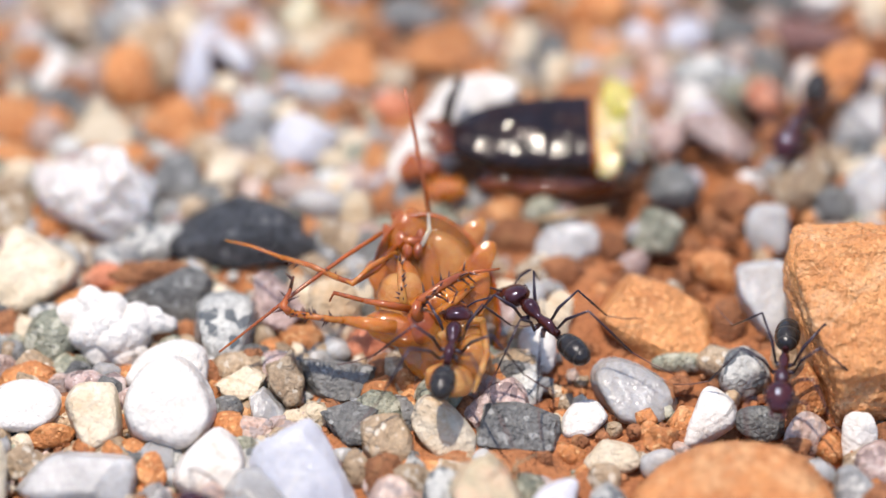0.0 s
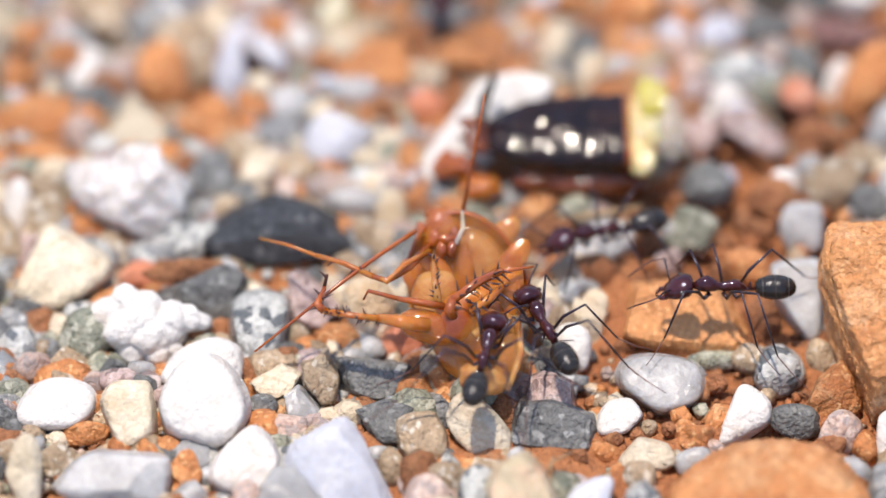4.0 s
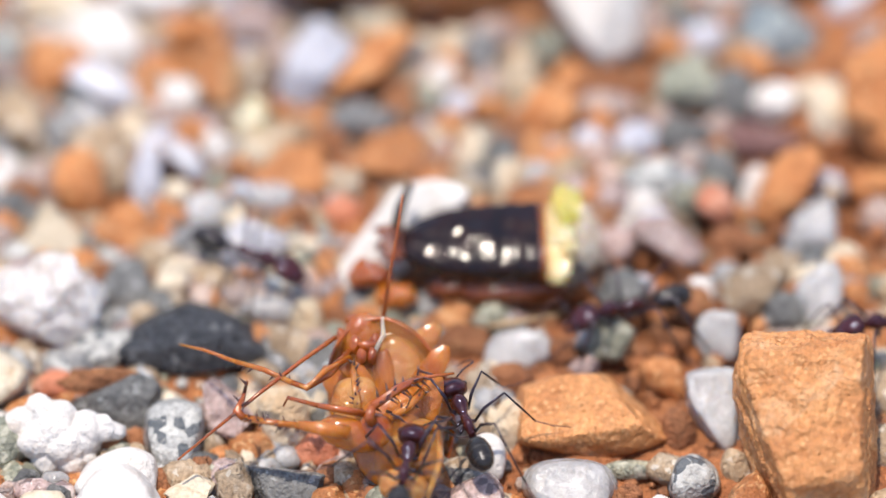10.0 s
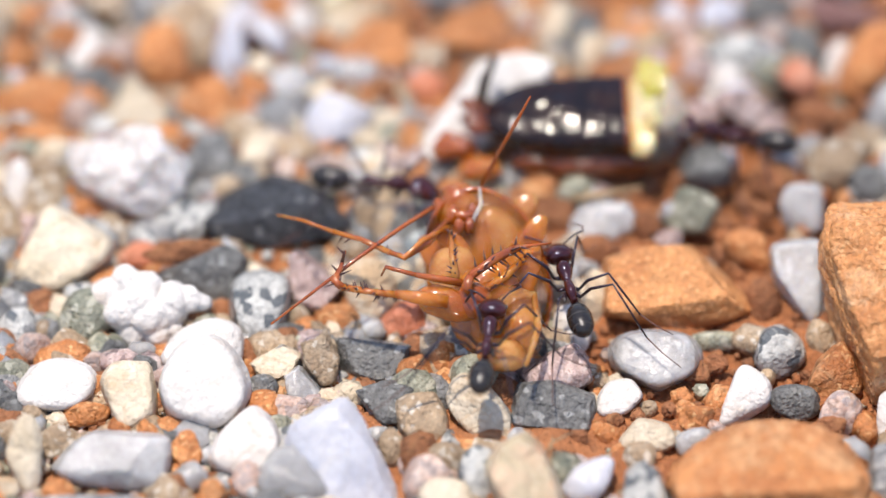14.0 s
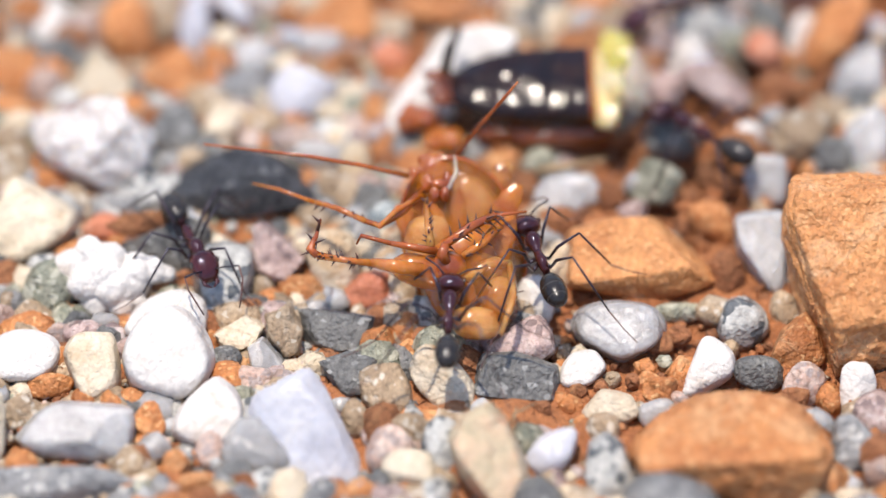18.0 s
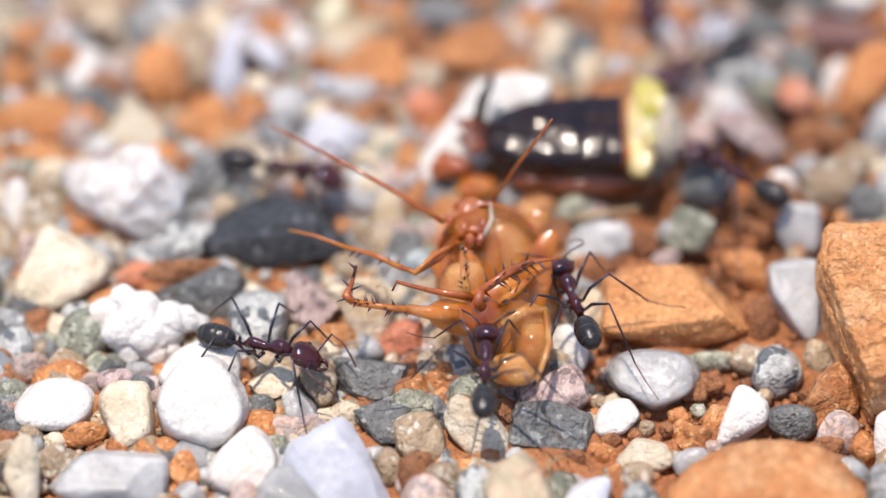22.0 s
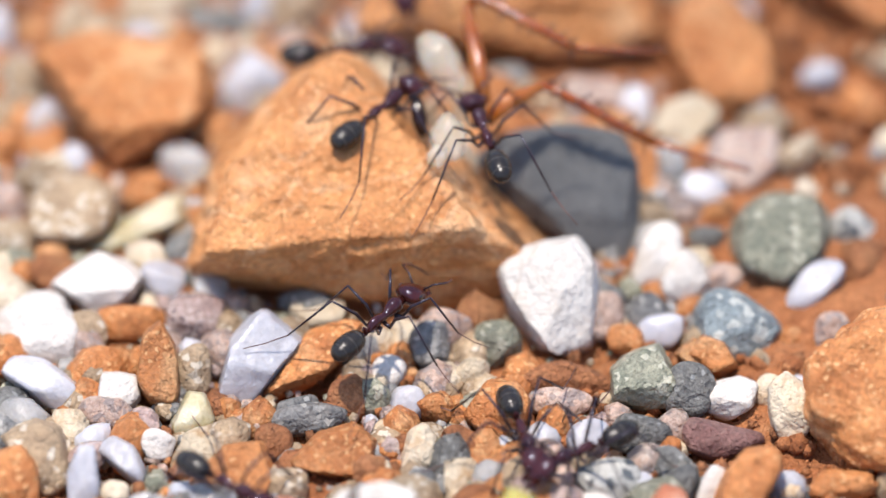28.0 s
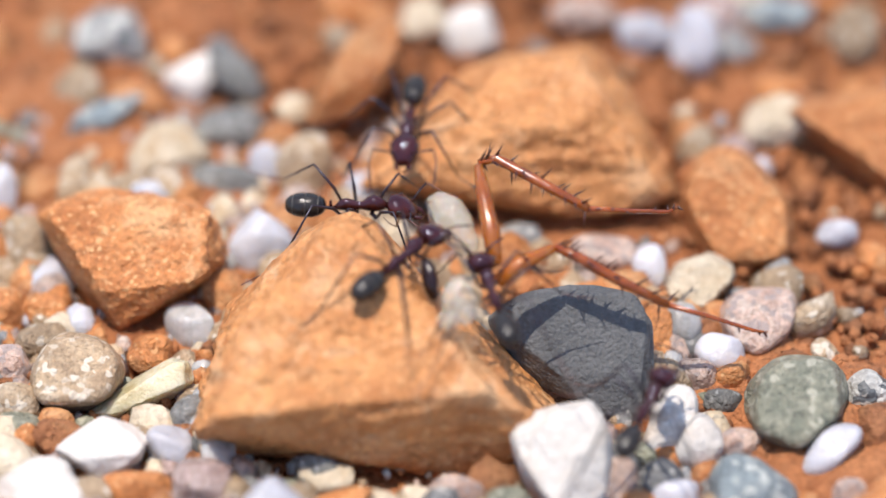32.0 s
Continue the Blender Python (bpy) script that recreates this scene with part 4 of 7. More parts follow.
stone(-7.16, 57.96, 0.56, 4.10, 2.79, 2.23, 0, "D", "q", [(-150, 0.83, 0.12), (-106, 0.88, 0.3), (-47, 0.93, 0.06), (-5, 0.95, 0.2), (50, 1.05, 0.12), (104, 0.87, 0.3), (146, 0.86, 0.06), (100, 0.62, 1.6), (-87, 0.81, 1.2), (15, 0.8, 1.3)])
stone(-14.30, 58.81, 0.58, 4.92, 3.28, 2.23, 0, "U", "m", [(-152, 1.12, 0.12), (-90, 1, 0.3), (-37, 0.43, 0.06), (-34, 0.44, 0.2), (42, 1.21, 0.12), (111, 0.68, 0.3), (127, 0.6, 0.06), (159, 0.76, 0.2), (74, 0.61, 1.6), (-85, 0.75, 1.2), (15, 0.8, 1.3)])
WEDGE = stone(11.34, -6.66, 1.32, 8.79, 5.02, 4.43, 0, "Y", "s", [(-178, 0.99, 0.12), (-114, 1.05, 0.3), (-94, 0.98, 0.06), (-65, 0.99, 0.2), (-10, 1.04, 0.12), (32, 0.67, 0.3), (94, 0.98, 0.06), (125, 1.08, 0.2), (168, 1.02, 0.12), (95, 0.53, 1.7), (-70, 0.8, 1)], label="ochre sandstone wedge beside the dead cockroach")
stone(23.35, -11.12, 3.85, 8.29, 12.27, 6.89, 0, "Y", "s", [(-170, 0.88, 0.12), (-154, 0.77, 0.3), (-137, 0.88, 0.06), (-87, 0.98, 0.2), (-33, 1.1, 0.12), (3, 0.97, 0.3), (87, 1.01, 0.06), (92, 0.99, 0.2), (156, 1.15, 0.12), (90, 0.86, 2.6), (-80, 0.92, 0.6)], label="large smooth-faced ochre sandstone block", level=6)
stone(16.19, -23.15, 2.15, 11.56, 6.33, 5.94, 0, "O", "s", [(-168, 0.99, 0.12), (-103, 1.01, 0.3), (-87, 0.99, 0.06), (-11, 1.03, 0.2), (8, 0.96, 0.12), (29, 0.97, 0.3), (61, 1.05, 0.06), (90, 1, 0.2), (126, 0.94, 0.12), (137, 0.92, 0.3), (162, 0.93, 0.06), (95, 0.54, 1.6), (-80, 0.8, 1.2)], level=6)
stone(-11.41, 0.05, 1.14, 9.40, 4.47, 3.19, 0, "K", "s", [(-162, 1.07, 0.12), (-109, 1.05, 0.3), (-78, 0.91, 0.06), (-68, 0.91, 0.2), (-25, 1, 0.12), (28, 0.78, 0.3), (44, 0.76, 0.06), (67, 0.88, 0.2), (130, 0.83, 0.12), (142, 0.79, 0.3), (162, 0.84, 0.06), (110, 0.78, 2), (-75, 0.8, 1.5), (20, 0.85, 1.4)], label="glinting black slate chip with sharp edges", level=6)
stone(18.16, -6.07, 1.29, 3.12, 4.99, 2.22, 0, "Q", "m", [(-172, 0.88, 0.12), (-132, 0.58, 0.3), (-70, 1.02, 0.06), (-2, 0.99, 0.2), (11, 1.04, 0.12), (90, 1, 0.3), (102, 0.99, 0.06), (60, 0.6, 1.5)])
stone(-15.38, -15.10, 1.83, 5.30, 5.56, 4.00, 0, "W", "q", [(-161, 0.95, 0.12), (-106, 0.98, 0.3), (-75, 0.95, 0.06), (-36, 1.01, 0.2), (4, 0.98, 0.12), (35, 0.92, 0.3), (65, 0.93, 0.06), (108, 0.93, 0.2), (150, 0.87, 0.12), (90, 0.75, 1.5)])
stone(-15.61, -11.46, 0.99, 4.80, 3.68, 2.76, 0, "W", "q", [(-139, 0.96, 0.12), (-74, 0.85, 0.3), (-18, 0.96, 0.06), (10, 0.98, 0.2), (69, 1, 0.12), (117, 0.8, 0.3), (156, 0.79, 0.06), (96, 0.61, 1.6), (-86, 0.74, 1.2), (15, 0.8, 1.3)])
stone(-23.80, -14.30, 0.80, 4.88, 3.26, 3.20, 0, "W", "q", [(-175, 1, 0.12), (-101, 1.01, 0.3), (-61, 0.8, 0.06), (-16, 0.92, 0.2), (28, 0.95, 0.12), (73, 0.97, 0.3), (115, 0.89, 0.06), (150, 0.83, 0.2), (90, 0.7, 1.5)])
stone(-19.68, -15.53, 1.10, 3.32, 4.21, 3.20, 0, "C", "q", [(-159, 0.79, 0.12), (-156, 0.79, 0.3), (-116, 0.9, 0.06), (-64, 0.9, 0.2), (3, 0.97, 0.12), (14, 0.99, 0.3), (90, 1, 0.06), (145, 1.05, 0.2), (90, 0.7, 1.5)])
stone(-20.58, -20.64, 0.90, 6.88, 3.68, 2.91, 0, "Q", "m", [(-146, 0.93, 0.12), (-99, 0.94, 0.3), (-55, 0.99, 0.06), (-8, 0.94, 0.2), (12, 1.05, 0.12), (83, 0.96, 0.3), (137, 0.87, 0.06), (155, 0.83, 0.2), (107, 0.6, 1.6), (-98, 0.78, 1.2), (15, 0.8, 1.3)])
stone(-13.16, -19.26, 1.02, 4.22, 4.29, 2.99, 0, "W", "q", [(-162, 1.05, 0.12), (-114, 1, 0.3), (-69, 0.86, 0.06), (-21, 0.95, 0.2), (22, 0.91, 0.12), (57, 0.97, 0.3), (129, 0.62, 0.06), (150, 0.7, 0.2), (90, 0.7, 1.5)])
stone(-7.05, -21.71, 0.49, 7.85, 9.34, 2.58, 0, "L", "m", [(-177, 0.98, 0.12), (-90, 1, 0.3), (0, 1, 0.06), (28, 0.54, 0.2), (29, 0.54, 0.12), (46, 0.68, 0.3), (90, 1, 0.06), (116, 1.03, 0.2), (135, 1.09, 0.12), (175, 1.02, 0.3), (30, 0.8, 1.3), (170, 0.95, 0.8), (90, 0.9, 2.6)], label="smooth lilac-white marble slab among gravel", level=6)
stone(-3.13, -17.31, 0.84, 3.05, 3.50, 2.41, 0, "T", "m", [(-173, 0.91, 0.12), (-139, 0.9, 0.3), (-90, 1, 0.06), (-43, 0.98, 0.2), (5, 0.97, 0.12), (33, 0.98, 0.3), (90, 1, 0.06), (115, 1.08, 0.2), (70, 0.67, 1.6), (-88, 0.78, 1.2), (165, 0.8, 1.3)])
PINK_STONE = stone(4.43, -13.85, 1.01, 4.12, 3.99, 2.80, 0, "J", "s", [(-155, 0.85, 0.12), (-136, 0.89, 0.3), (-63, 0.76, 0.06), (-49, 0.74, 0.2), (13, 0.95, 0.12), (44, 1.06, 0.3), (112, 0.73, 0.06), (128, 0.7, 0.2), (100, 0.62, 1.4), (-60, 0.7, 1.3)], label="faceted pink granite stone under the cockroach")
stone(4.07, -16.06, 0.88, 5.19, 3.03, 2.20, 0, "D", "s", [(-161, 1.07, 0.12), (-96, 0.98, 0.3), (-78, 1.01, 0.06), (-3, 1.01, 0.2), (3, 0.99, 0.12), (57, 0.93, 0.3), (97, 0.97, 0.06), (166, 0.88, 0.2), (60, 0.6, 2.5)])
QUARTZ_PEBBLE = stone(10.03, -12.28, 0.87, 5.47, 3.68, 3.01, 0, "Q", "q", [(-164, 0.9, 0.12), (-135, 0.81, 0.3), (-127, 0.82, 0.06), (-58, 0.83, 0.2), (-28, 0.86, 0.12), (17, 0.97, 0.3), (61, 1.03, 0.06), (90, 1, 0.2), (119, 1.06, 0.12), (164, 1.02, 0.3), (90, 0.72, 1.5)], label="wet-looking milky quartz pebble")
stone(17.07, -11.28, 0.67, 3.04, 3.14, 2.35, 0, "S", "q", [(-166, 1.04, 0.12), (-120, 1.05, 0.3), (-76, 0.89, 0.06), (-46, 0.9, 0.2), (14, 0.9, 0.12), (58, 0.87, 0.3), (110, 0.92, 0.06), (163, 0.87, 0.2), (101, 0.74, 1.6), (-71, 0.73, 1.2), (15, 0.8, 1.3)])
stone(15.00, -15.31, 0.88, 3.19, 3.73, 2.00, 0, "W", "q", [(-106, 1.07, 0.12), (-62, 0.69, 0.3), (-60, 0.7, 0.06), (0, 1, 0.2), (56, 0.94, 0.12), (96, 0.97, 0.3), (154, 0.54, 0.06), (60, 0.75, 1.5)])
stone(20.13, -13.54, 0.94, 3.19, 3.99, 1.68, 0, "O", "m", [(-137, 0.98, 0.12), (-90, 1, 0.3), (-51, 0.91, 0.06), (21, 0.81, 0.2), (42, 0.82, 0.12), (125, 0.7, 0.3), (153, 0.73, 0.06), (78, 0.75, 1.6), (-86, 0.75, 1.2), (15, 0.8, 1.3)])
stone(2.79, -24.12, 2.09, 4.90, 6.49, 3.36, 0, "X", "s", [(-159, 0.81, 0.12), (-137, 0.76, 0.3), (-70, 0.91, 0.06), (25, 0.64, 0.2), (30, 0.63, 0.12), (58, 0.79, 0.3), (111, 0.97, 0.06), (147, 1.04, 0.2), (60, 0.6, 1.5)])
stone(9.42, -23.89, 1.01, 3.00, 4.58, 1.89, 0, "S", "s", [(-153, 0.97, 0.12), (-90, 1, 0.3), (-7, 1.01, 0.06), (32, 0.75, 0.2), (61, 0.8, 0.12), (119, 0.95, 0.3), (166, 0.93, 0.06), (110, 0.62, 1.6), (-70, 0.83, 1.2), (15, 0.8, 1.3)])
stone(6.12, -22.23, 0.76, 3.01, 3.01, 1.77, 0, "L", "q", [(-135, 0.89, 0.12), (-63, 0.78, 0.3), (-32, 0.68, 0.06), (-8, 0.86, 0.2), (81, 1.05, 0.12), (117, 0.73, 0.3), (148, 0.71, 0.06), (75, 0.65, 1.6), (-76, 0.77, 1.2), (165, 0.8, 1.3)])
stone(-19.97, 2.36, 1.80, 7.20, 6.08, 3.99, 0, "Z", "z", [(-135, 0.86, 0.12), (-124, 0.82, 0.3), (-98, 0.95, 0.06), (-43, 0.89, 0.2), (-23, 0.92, 0.12), (23, 0.92, 0.3), (50, 0.95, 0.06), (96, 0.97, 0.2), (117, 0.96, 0.12), (171, 0.95, 0.3), (120, 0.6, 1.4), (-60, 0.65, 1.3), (20, 0.7, 1.2), (200, 0.7, 1.2)], label="large rough sugary white quartz lump")
stone(-23.66, -3.63, 1.53, 5.81, 5.33, 3.64, 0, "C", "q", [(-163, 1.14, 0.12), (-115, 1.14, 0.3), (-85, 0.95, 0.06), (-51, 0.8, 0.2), (-6, 0.97, 0.12), (59, 0.75, 0.3), (155, 0.63, 0.06), (60, 0.62, 1.6)])
stone(-19.60, 9.46, 1.03, 3.61, 3.54, 2.62, 0, "C", "s", [(-133, 1.08, 0.12), (-96, 0.97, 0.3), (-83, 1.02, 0.06), (-7, 1.01, 0.2), (44, 0.59, 0.12), (51, 0.62, 0.3), (154, 0.66, 0.06), (60, 0.6, 1.5)])
stone(-15.89, 10.23, 0.67, 3.54, 3.38, 2.42, 0, "O", "s", [(-165, 0.95, 0.12), (-115, 0.91, 0.3), (-56, 0.83, 0.06), (0, 1, 0.2), (48, 0.99, 0.12), (125, 0.61, 0.3), (60, 0.6, 1.5)])
stone(-15.32, 4.85, 0.64, 3.20, 3.84, 1.81, 0, "D", "m", [(-171, 0.98, 0.12), (-125, 0.99, 0.3), (-86, 0.97, 0.06), (-11, 0.96, 0.2), (29, 0.92, 0.12), (90, 1, 0.3), (143, 0.85, 0.06), (72, 0.68, 1.6), (-90, 0.85, 1.2), (15, 0.8, 1.3)])
stone(-12.70, 5.89, 0.67, 2.40, 2.40, 1.51, 0, "C", "m", [(-162, 1.1, 0.12), (-98, 0.98, 0.3), (-45, 0.75, 0.06), (-7, 0.88, 0.2), (85, 0.95, 0.12), (160, 0.78, 0.3), (86, 0.62, 1.6), (-84, 0.84, 1.2), (15, 0.8, 1.3)])
stone(-16.67, -0.35, 0.50, 3.82, 2.71, 2.07, 0, "S", "s", [(-172, 0.93, 0.12), (-103, 0.94, 0.3), (-31, 0.65, 0.06), (16, 1.07, 0.2), (90, 1, 0.12), (135, 1, 0.3), (108, 0.65, 1.6), (-62, 0.76, 1.2), (15, 0.8, 1.3)])
stone(0.19, 7.24, 2.26, 8.36, 7.24, 2.01, 0, "W", "s", [(-135, 1.2, 0.12), (-69, 0.68, 0.3), (-44, 0.41, 0.06), (-37, 0.44, 0.2), (7, 1.07, 0.12), (80, 1.07, 0.3), (106, 0.83, 0.06), (147, 0.47, 0.2), (60, 0.6, 3)], label="long white limestone slab under the severed abdomen")
stone(17.16, 22.17, 1.23, 3.81, 4.04, 3.67, 0, "E", "s", [(-176, 0.97, 0.12), (-103, 0.99, 0.3), (-77, 0.96, 0.06), (-18, 1, 0.2), (18, 0.9, 0.12), (34, 0.93, 0.3), (109, 0.8, 0.06), (127, 0.86, 0.2), (90, 0.55, 1.6), (-80, 0.75, 1.2)])
stone(22.78, 12.62, 1.39, 4.19, 5.16, 2.70, 0, "O", "m", [(-129, 1.19, 0.12), (-65, 0.63, 0.3), (-51, 0.49, 0.06), (-32, 0.57, 0.2), (30, 1.13, 0.12), (97, 0.9, 0.3), (135, 0.66, 0.06), (161, 0.71, 0.2), (79, 0.7, 1.6), (-75, 0.83, 1.2), (15, 0.8, 1.3)])
stone(24.03, 9.63, 0.92, 3.44, 3.86, 2.87, 0, "Q", "q", [(-110, 0.9, 0.12), (-73, 0.99, 0.3), (-3, 1, 0.06), (9, 1, 0.2), (82, 1.03, 0.12), (114, 0.79, 0.3), (140, 0.68, 0.06), (164, 0.81, 0.2), (108, 0.79, 1.6), (-100, 0.83, 1.2), (165, 0.8, 1.3)])
stone(17.63, 12.63, 0.67, 3.71, 2.80, 2.45, 0, "E", "m", [(-166, 0.98, 0.12), (-109, 0.96, 0.3), (-60, 0.84, 0.06), (-11, 0.9, 0.2), (42, 1.03, 0.12), (108, 0.8, 0.3), (148, 0.83, 0.06), (72, 0.79, 1.6), (-71, 0.78, 1.2), (15, 0.8, 1.3)])
stone(15.81, 8.95, 0.77, 4.66, 3.05, 2.42, 0, "J", "s", [(-151, 0.65, 0.12), (-137, 0.59, 0.3), (-97, 0.88, 0.06), (-12, 1.06, 0.2), (33, 0.63, 0.12), (38, 0.65, 0.3), (95, 0.99, 0.06), (149, 1.1, 0.2), (60, 0.6, 1.5)])
stone(21.53, 17.94, 0.42, 4.86, 2.59, 1.86, 0, "M", "m", [(-149, 0.92, 0.12), (-121, 0.92, 0.3), (-55, 0.74, 0.06), (-50, 0.74, 0.2), (8, 0.97, 0.12), (69, 0.68, 0.3), (152, 1.12, 0.06), (-180, 1, 0.2), (87, 0.72, 1.6), (-99, 0.74, 1.2), (165, 0.8, 1.3)])
stone(20.56, 4.52, 0.79, 3.74, 3.52, 2.68, 0, "T", "m", [(-158, 0.93, 0.12), (-102, 0.97, 0.3), (-43, 0.7, 0.06), (-36, 0.7, 0.2), (11, 1.02, 0.12), (75, 1.02, 0.3), (116, 0.81, 0.06), (155, 0.9, 0.2), (73, 0.72, 1.6), (-87, 0.8, 1.2), (165, 0.8, 1.3)])
stone(-4.52, 23.39, 1.52, 4.96, 5.77, 3.27, 0, "L", "s", [(-150, 1.21, 0.12), (-99, 1.04, 0.3), (-52, 0.58, 0.06), (-43, 0.51, 0.2), (-37, 0.54, 0.12), (53, 0.95, 0.3), (90, 1, 0.06), (131, 0.81, 0.2), (167, 0.82, 0.12), (60, 0.6, 1.5), (-80, 0.7, 1.2)])
stone(-1.50, 23.75, 1.08, 5.80, 4.79, 2.45, 0, "O", "s", [(-140, 1.23, 0.12), (-62, 0.52, 0.3), (-40, 0.43, 0.06), (-28, 0.5, 0.2), (63, 1.2, 0.12), (111, 0.69, 0.3), (148, 0.46, 0.06), (60, 0.6, 1.5)])
stone(-6.28, 14.96, 0.75, 5.49, 3.46, 2.84, 0, "O", "s", [(-113, 0.8, 0.12), (-101, 0.85, 0.3), (-17, 0.97, 0.06), (16, 0.95, 0.2), (96, 0.91, 0.12), (147, 0.6, 0.3), (90, 0.56, 1.6)])
stone(-0.40, 16.54, 0.79, 5.02, 3.43, 2.84, 0, "O", "s", [(-158, 1.03, 0.12), (-103, 0.92, 0.3), (-71, 1.02, 0.06), (-3, 0.98, 0.2), (40, 1.01, 0.12), (114, 0.72, 0.3), (143, 0.63, 0.06), (90, 0.56, 1.6)])
stone(8.88, 19.70, 0.89, 3.83, 3.90, 2.31, 0, "O", "m", [(-138, 0.82, 0.12), (-108, 0.87, 0.3), (-38, 0.83, 0.06), (-14, 0.9, 0.2), (34, 1, 0.12), (92, 0.98, 0.3), (148, 0.79, 0.06), (81, 0.73, 1.6), (-62, 0.76, 1.2), (165, 0.8, 1.3)])
stone(-16.82, 22.08, 0.79, 4.72, 3.38, 2.34, 0, "L", "m", [(-152, 0.68, 0.12), (-135, 0.53, 0.3), (-81, 1.02, 0.06), (0, 1, 0.2), (45, 0.66, 0.12), (83, 0.9, 0.3), (154, 1.08, 0.06), (92, 0.62, 1.6), (-90, 0.76, 1.2), (15, 0.8, 1.3)])
stone(-10.27, 22.70, 1.56, 2.54, 5.31, 2.65, 0, "O", "m", [(-131, 0.92, 0.12), (-97, 0.94, 0.3), (-56, 1.06, 0.06), (12, 0.86, 0.2), (51, 0.8, 0.12), (109, 0.94, 0.3), (164, 0.87, 0.06), (60, 0.6, 1.5)])
stone(-18.27, 13.85, 0.96, 3.07, 4.29, 2.10, 0, "O", "m", [(-136, 0.96, 0.12), (-90, 1, 0.3), (-47, 1.05, 0.06), (4, 0.96, 0.2), (48, 0.92, 0.12), (102, 0.92, 0.3), (169, 0.92, 0.06), (97, 0.69, 1.6), (-79, 0.8, 1.2), (15, 0.8, 1.3)])
stone(-17.15, 15.87, 0.80, 4.11, 4.75, 2.72, 0, "T", "m", [(-142, 0.42, 0.12), (-74, 1.03, 0.3), (-16, 1.01, 0.06), (16, 0.92, 0.2), (75, 0.95, 0.12), (113, 0.94, 0.3), (103, 0.68, 1.6), (-76, 0.83, 1.2), (15, 0.8, 1.3)])
stone(13.16, 4.41, 0.84, 3.10, 2.94, 2.55, 0, "D", "q", [(-140, 0.96, 0.12), (-100, 0.93, 0.3), (-56, 0.99, 0.06), (4, 0.96, 0.2), (53, 0.84, 0.12), (114, 0.88, 0.3), (160, 0.84, 0.06), (94, 0.66, 1.6), (-90, 0.73, 1.2), (165, 0.8, 1.3)])
stone(4.05, 0.29, 0.50, 3.40, 2.61, 1.65, 0, "B", "m", [(-158, 0.83, 0.12), (-105, 0.88, 0.3), (-40, 0.91, 0.06), (11, 0.94, 0.2), (77, 0.92, 0.12), (133, 0.88, 0.3), (74, 0.76, 1.6), (-93, 0.74, 1.2), (15, 0.8, 1.3)])
stone(22.08, 21.24, 0.53, 3.25, 2.60, 2.13, 0, "W", "m", [(-162, 0.99, 0.12), (-110, 0.98, 0.3), (-55, 0.76, 0.06), (-11, 0.86, 0.2), (62, 1.02, 0.12), (107, 0.86, 0.3), (150, 0.81, 0.06), (70, 0.69, 1.6), (-90, 0.71, 1.2), (15, 0.8, 1.3)])
stone(-8.27, 19.76, 0.54, 2.60, 2.92, 1.94, 0, "H", "m", [(-162, 1.02, 0.12), (-90, 1, 0.3), (-40, 0.84, 0.06), (27, 0.84, 0.2), (82, 0.95, 0.12), (148, 0.74, 0.3), (108, 0.7, 1.6), (-77, 0.8, 1.2), (15, 0.8, 1.3)])
stone(4.37, 16.62, 0.72, 2.27, 3.24, 1.86, 0, "C", "q", [(-109, 0.99, 0.12), (-67, 0.87, 0.3), (-20, 0.77, 0.06), (49, 1.03, 0.2), (109, 0.8, 0.12), (158, 0.66, 0.3), (91, 0.78, 1.6), (-76, 0.7, 1.2), (15, 0.8, 1.3)])
stone(-17.58, 27.64, 0.67, 4.42, 3.44, 2.48, 0, "W", "q", [(-156, 1.05, 0.12), (-70, 0.7, 0.3), (-38, 0.64, 0.06), (18, 1.02, 0.2), (83, 1, 0.12), (123, 0.82, 0.3), (169, 0.92, 0.06), (90, 0.6, 1.6), (-89, 0.74, 1.2), (165, 0.8, 1.3)])
stone(-14.32, 13.71, 1.04, 1.94, 4.36, 1.16, 0, "L", "m", [(-171, 0.95, 0.12), (-101, 0.92, 0.3), (-39, 0.89, 0.06), (16, 0.91, 0.2), (90, 1, 0.12), (138, 0.92, 0.3), (83, 0.78, 1.6), (-81, 0.71, 1.2), (165, 0.8, 1.3)])
stone(-12.26, 15.77, 0.61, 2.91, 3.23, 2.33, 0, "L", "m", [(-132, 0.3, 0.12), (-127, 0.33, 0.3), (-18, 1.04, 0.06), (26, 0.76, 0.2), (66, 0.78, 0.12), (127, 1, 0.3), (77, 0.69, 1.6), (-85, 0.84, 1.2), (165, 0.8, 1.3)])
stone(-21.85, 18.76, 0.99, 3.89, 4.87, 2.72, 0, "T", "m", [(-133, 0.44, 0.12), (-116, 0.54, 0.3), (-12, 1.02, 0.06), (32, 0.74, 0.2), (64, 0.76, 0.12), (135, 0.94, 0.3), (92, 0.67, 1.6), (-63, 0.77, 1.2), (165, 0.8, 1.3)])
stone(18.60, 11.46, 1.30, 2.48, 2.58, 2.06, 0, "R", "q", [(-155, 0.77, 0.12), (-121, 0.74, 0.3), (-46, 0.87, 0.06), (24, 0.81, 0.2), (75, 0.87, 0.12), (136, 0.95, 0.3), (99, 0.62, 1.6), (-70, 0.74, 1.2), (15, 0.8, 1.3)])
stone(21.09, 24.66, 0.63, 3.10, 2.51, 2.35, 0, "O", "m", [(-133, 0.62, 0.12), (-62, 0.96, 0.3), (26, 0.66, 0.06), (68, 0.82, 0.2), (141, 0.83, 0.12)])
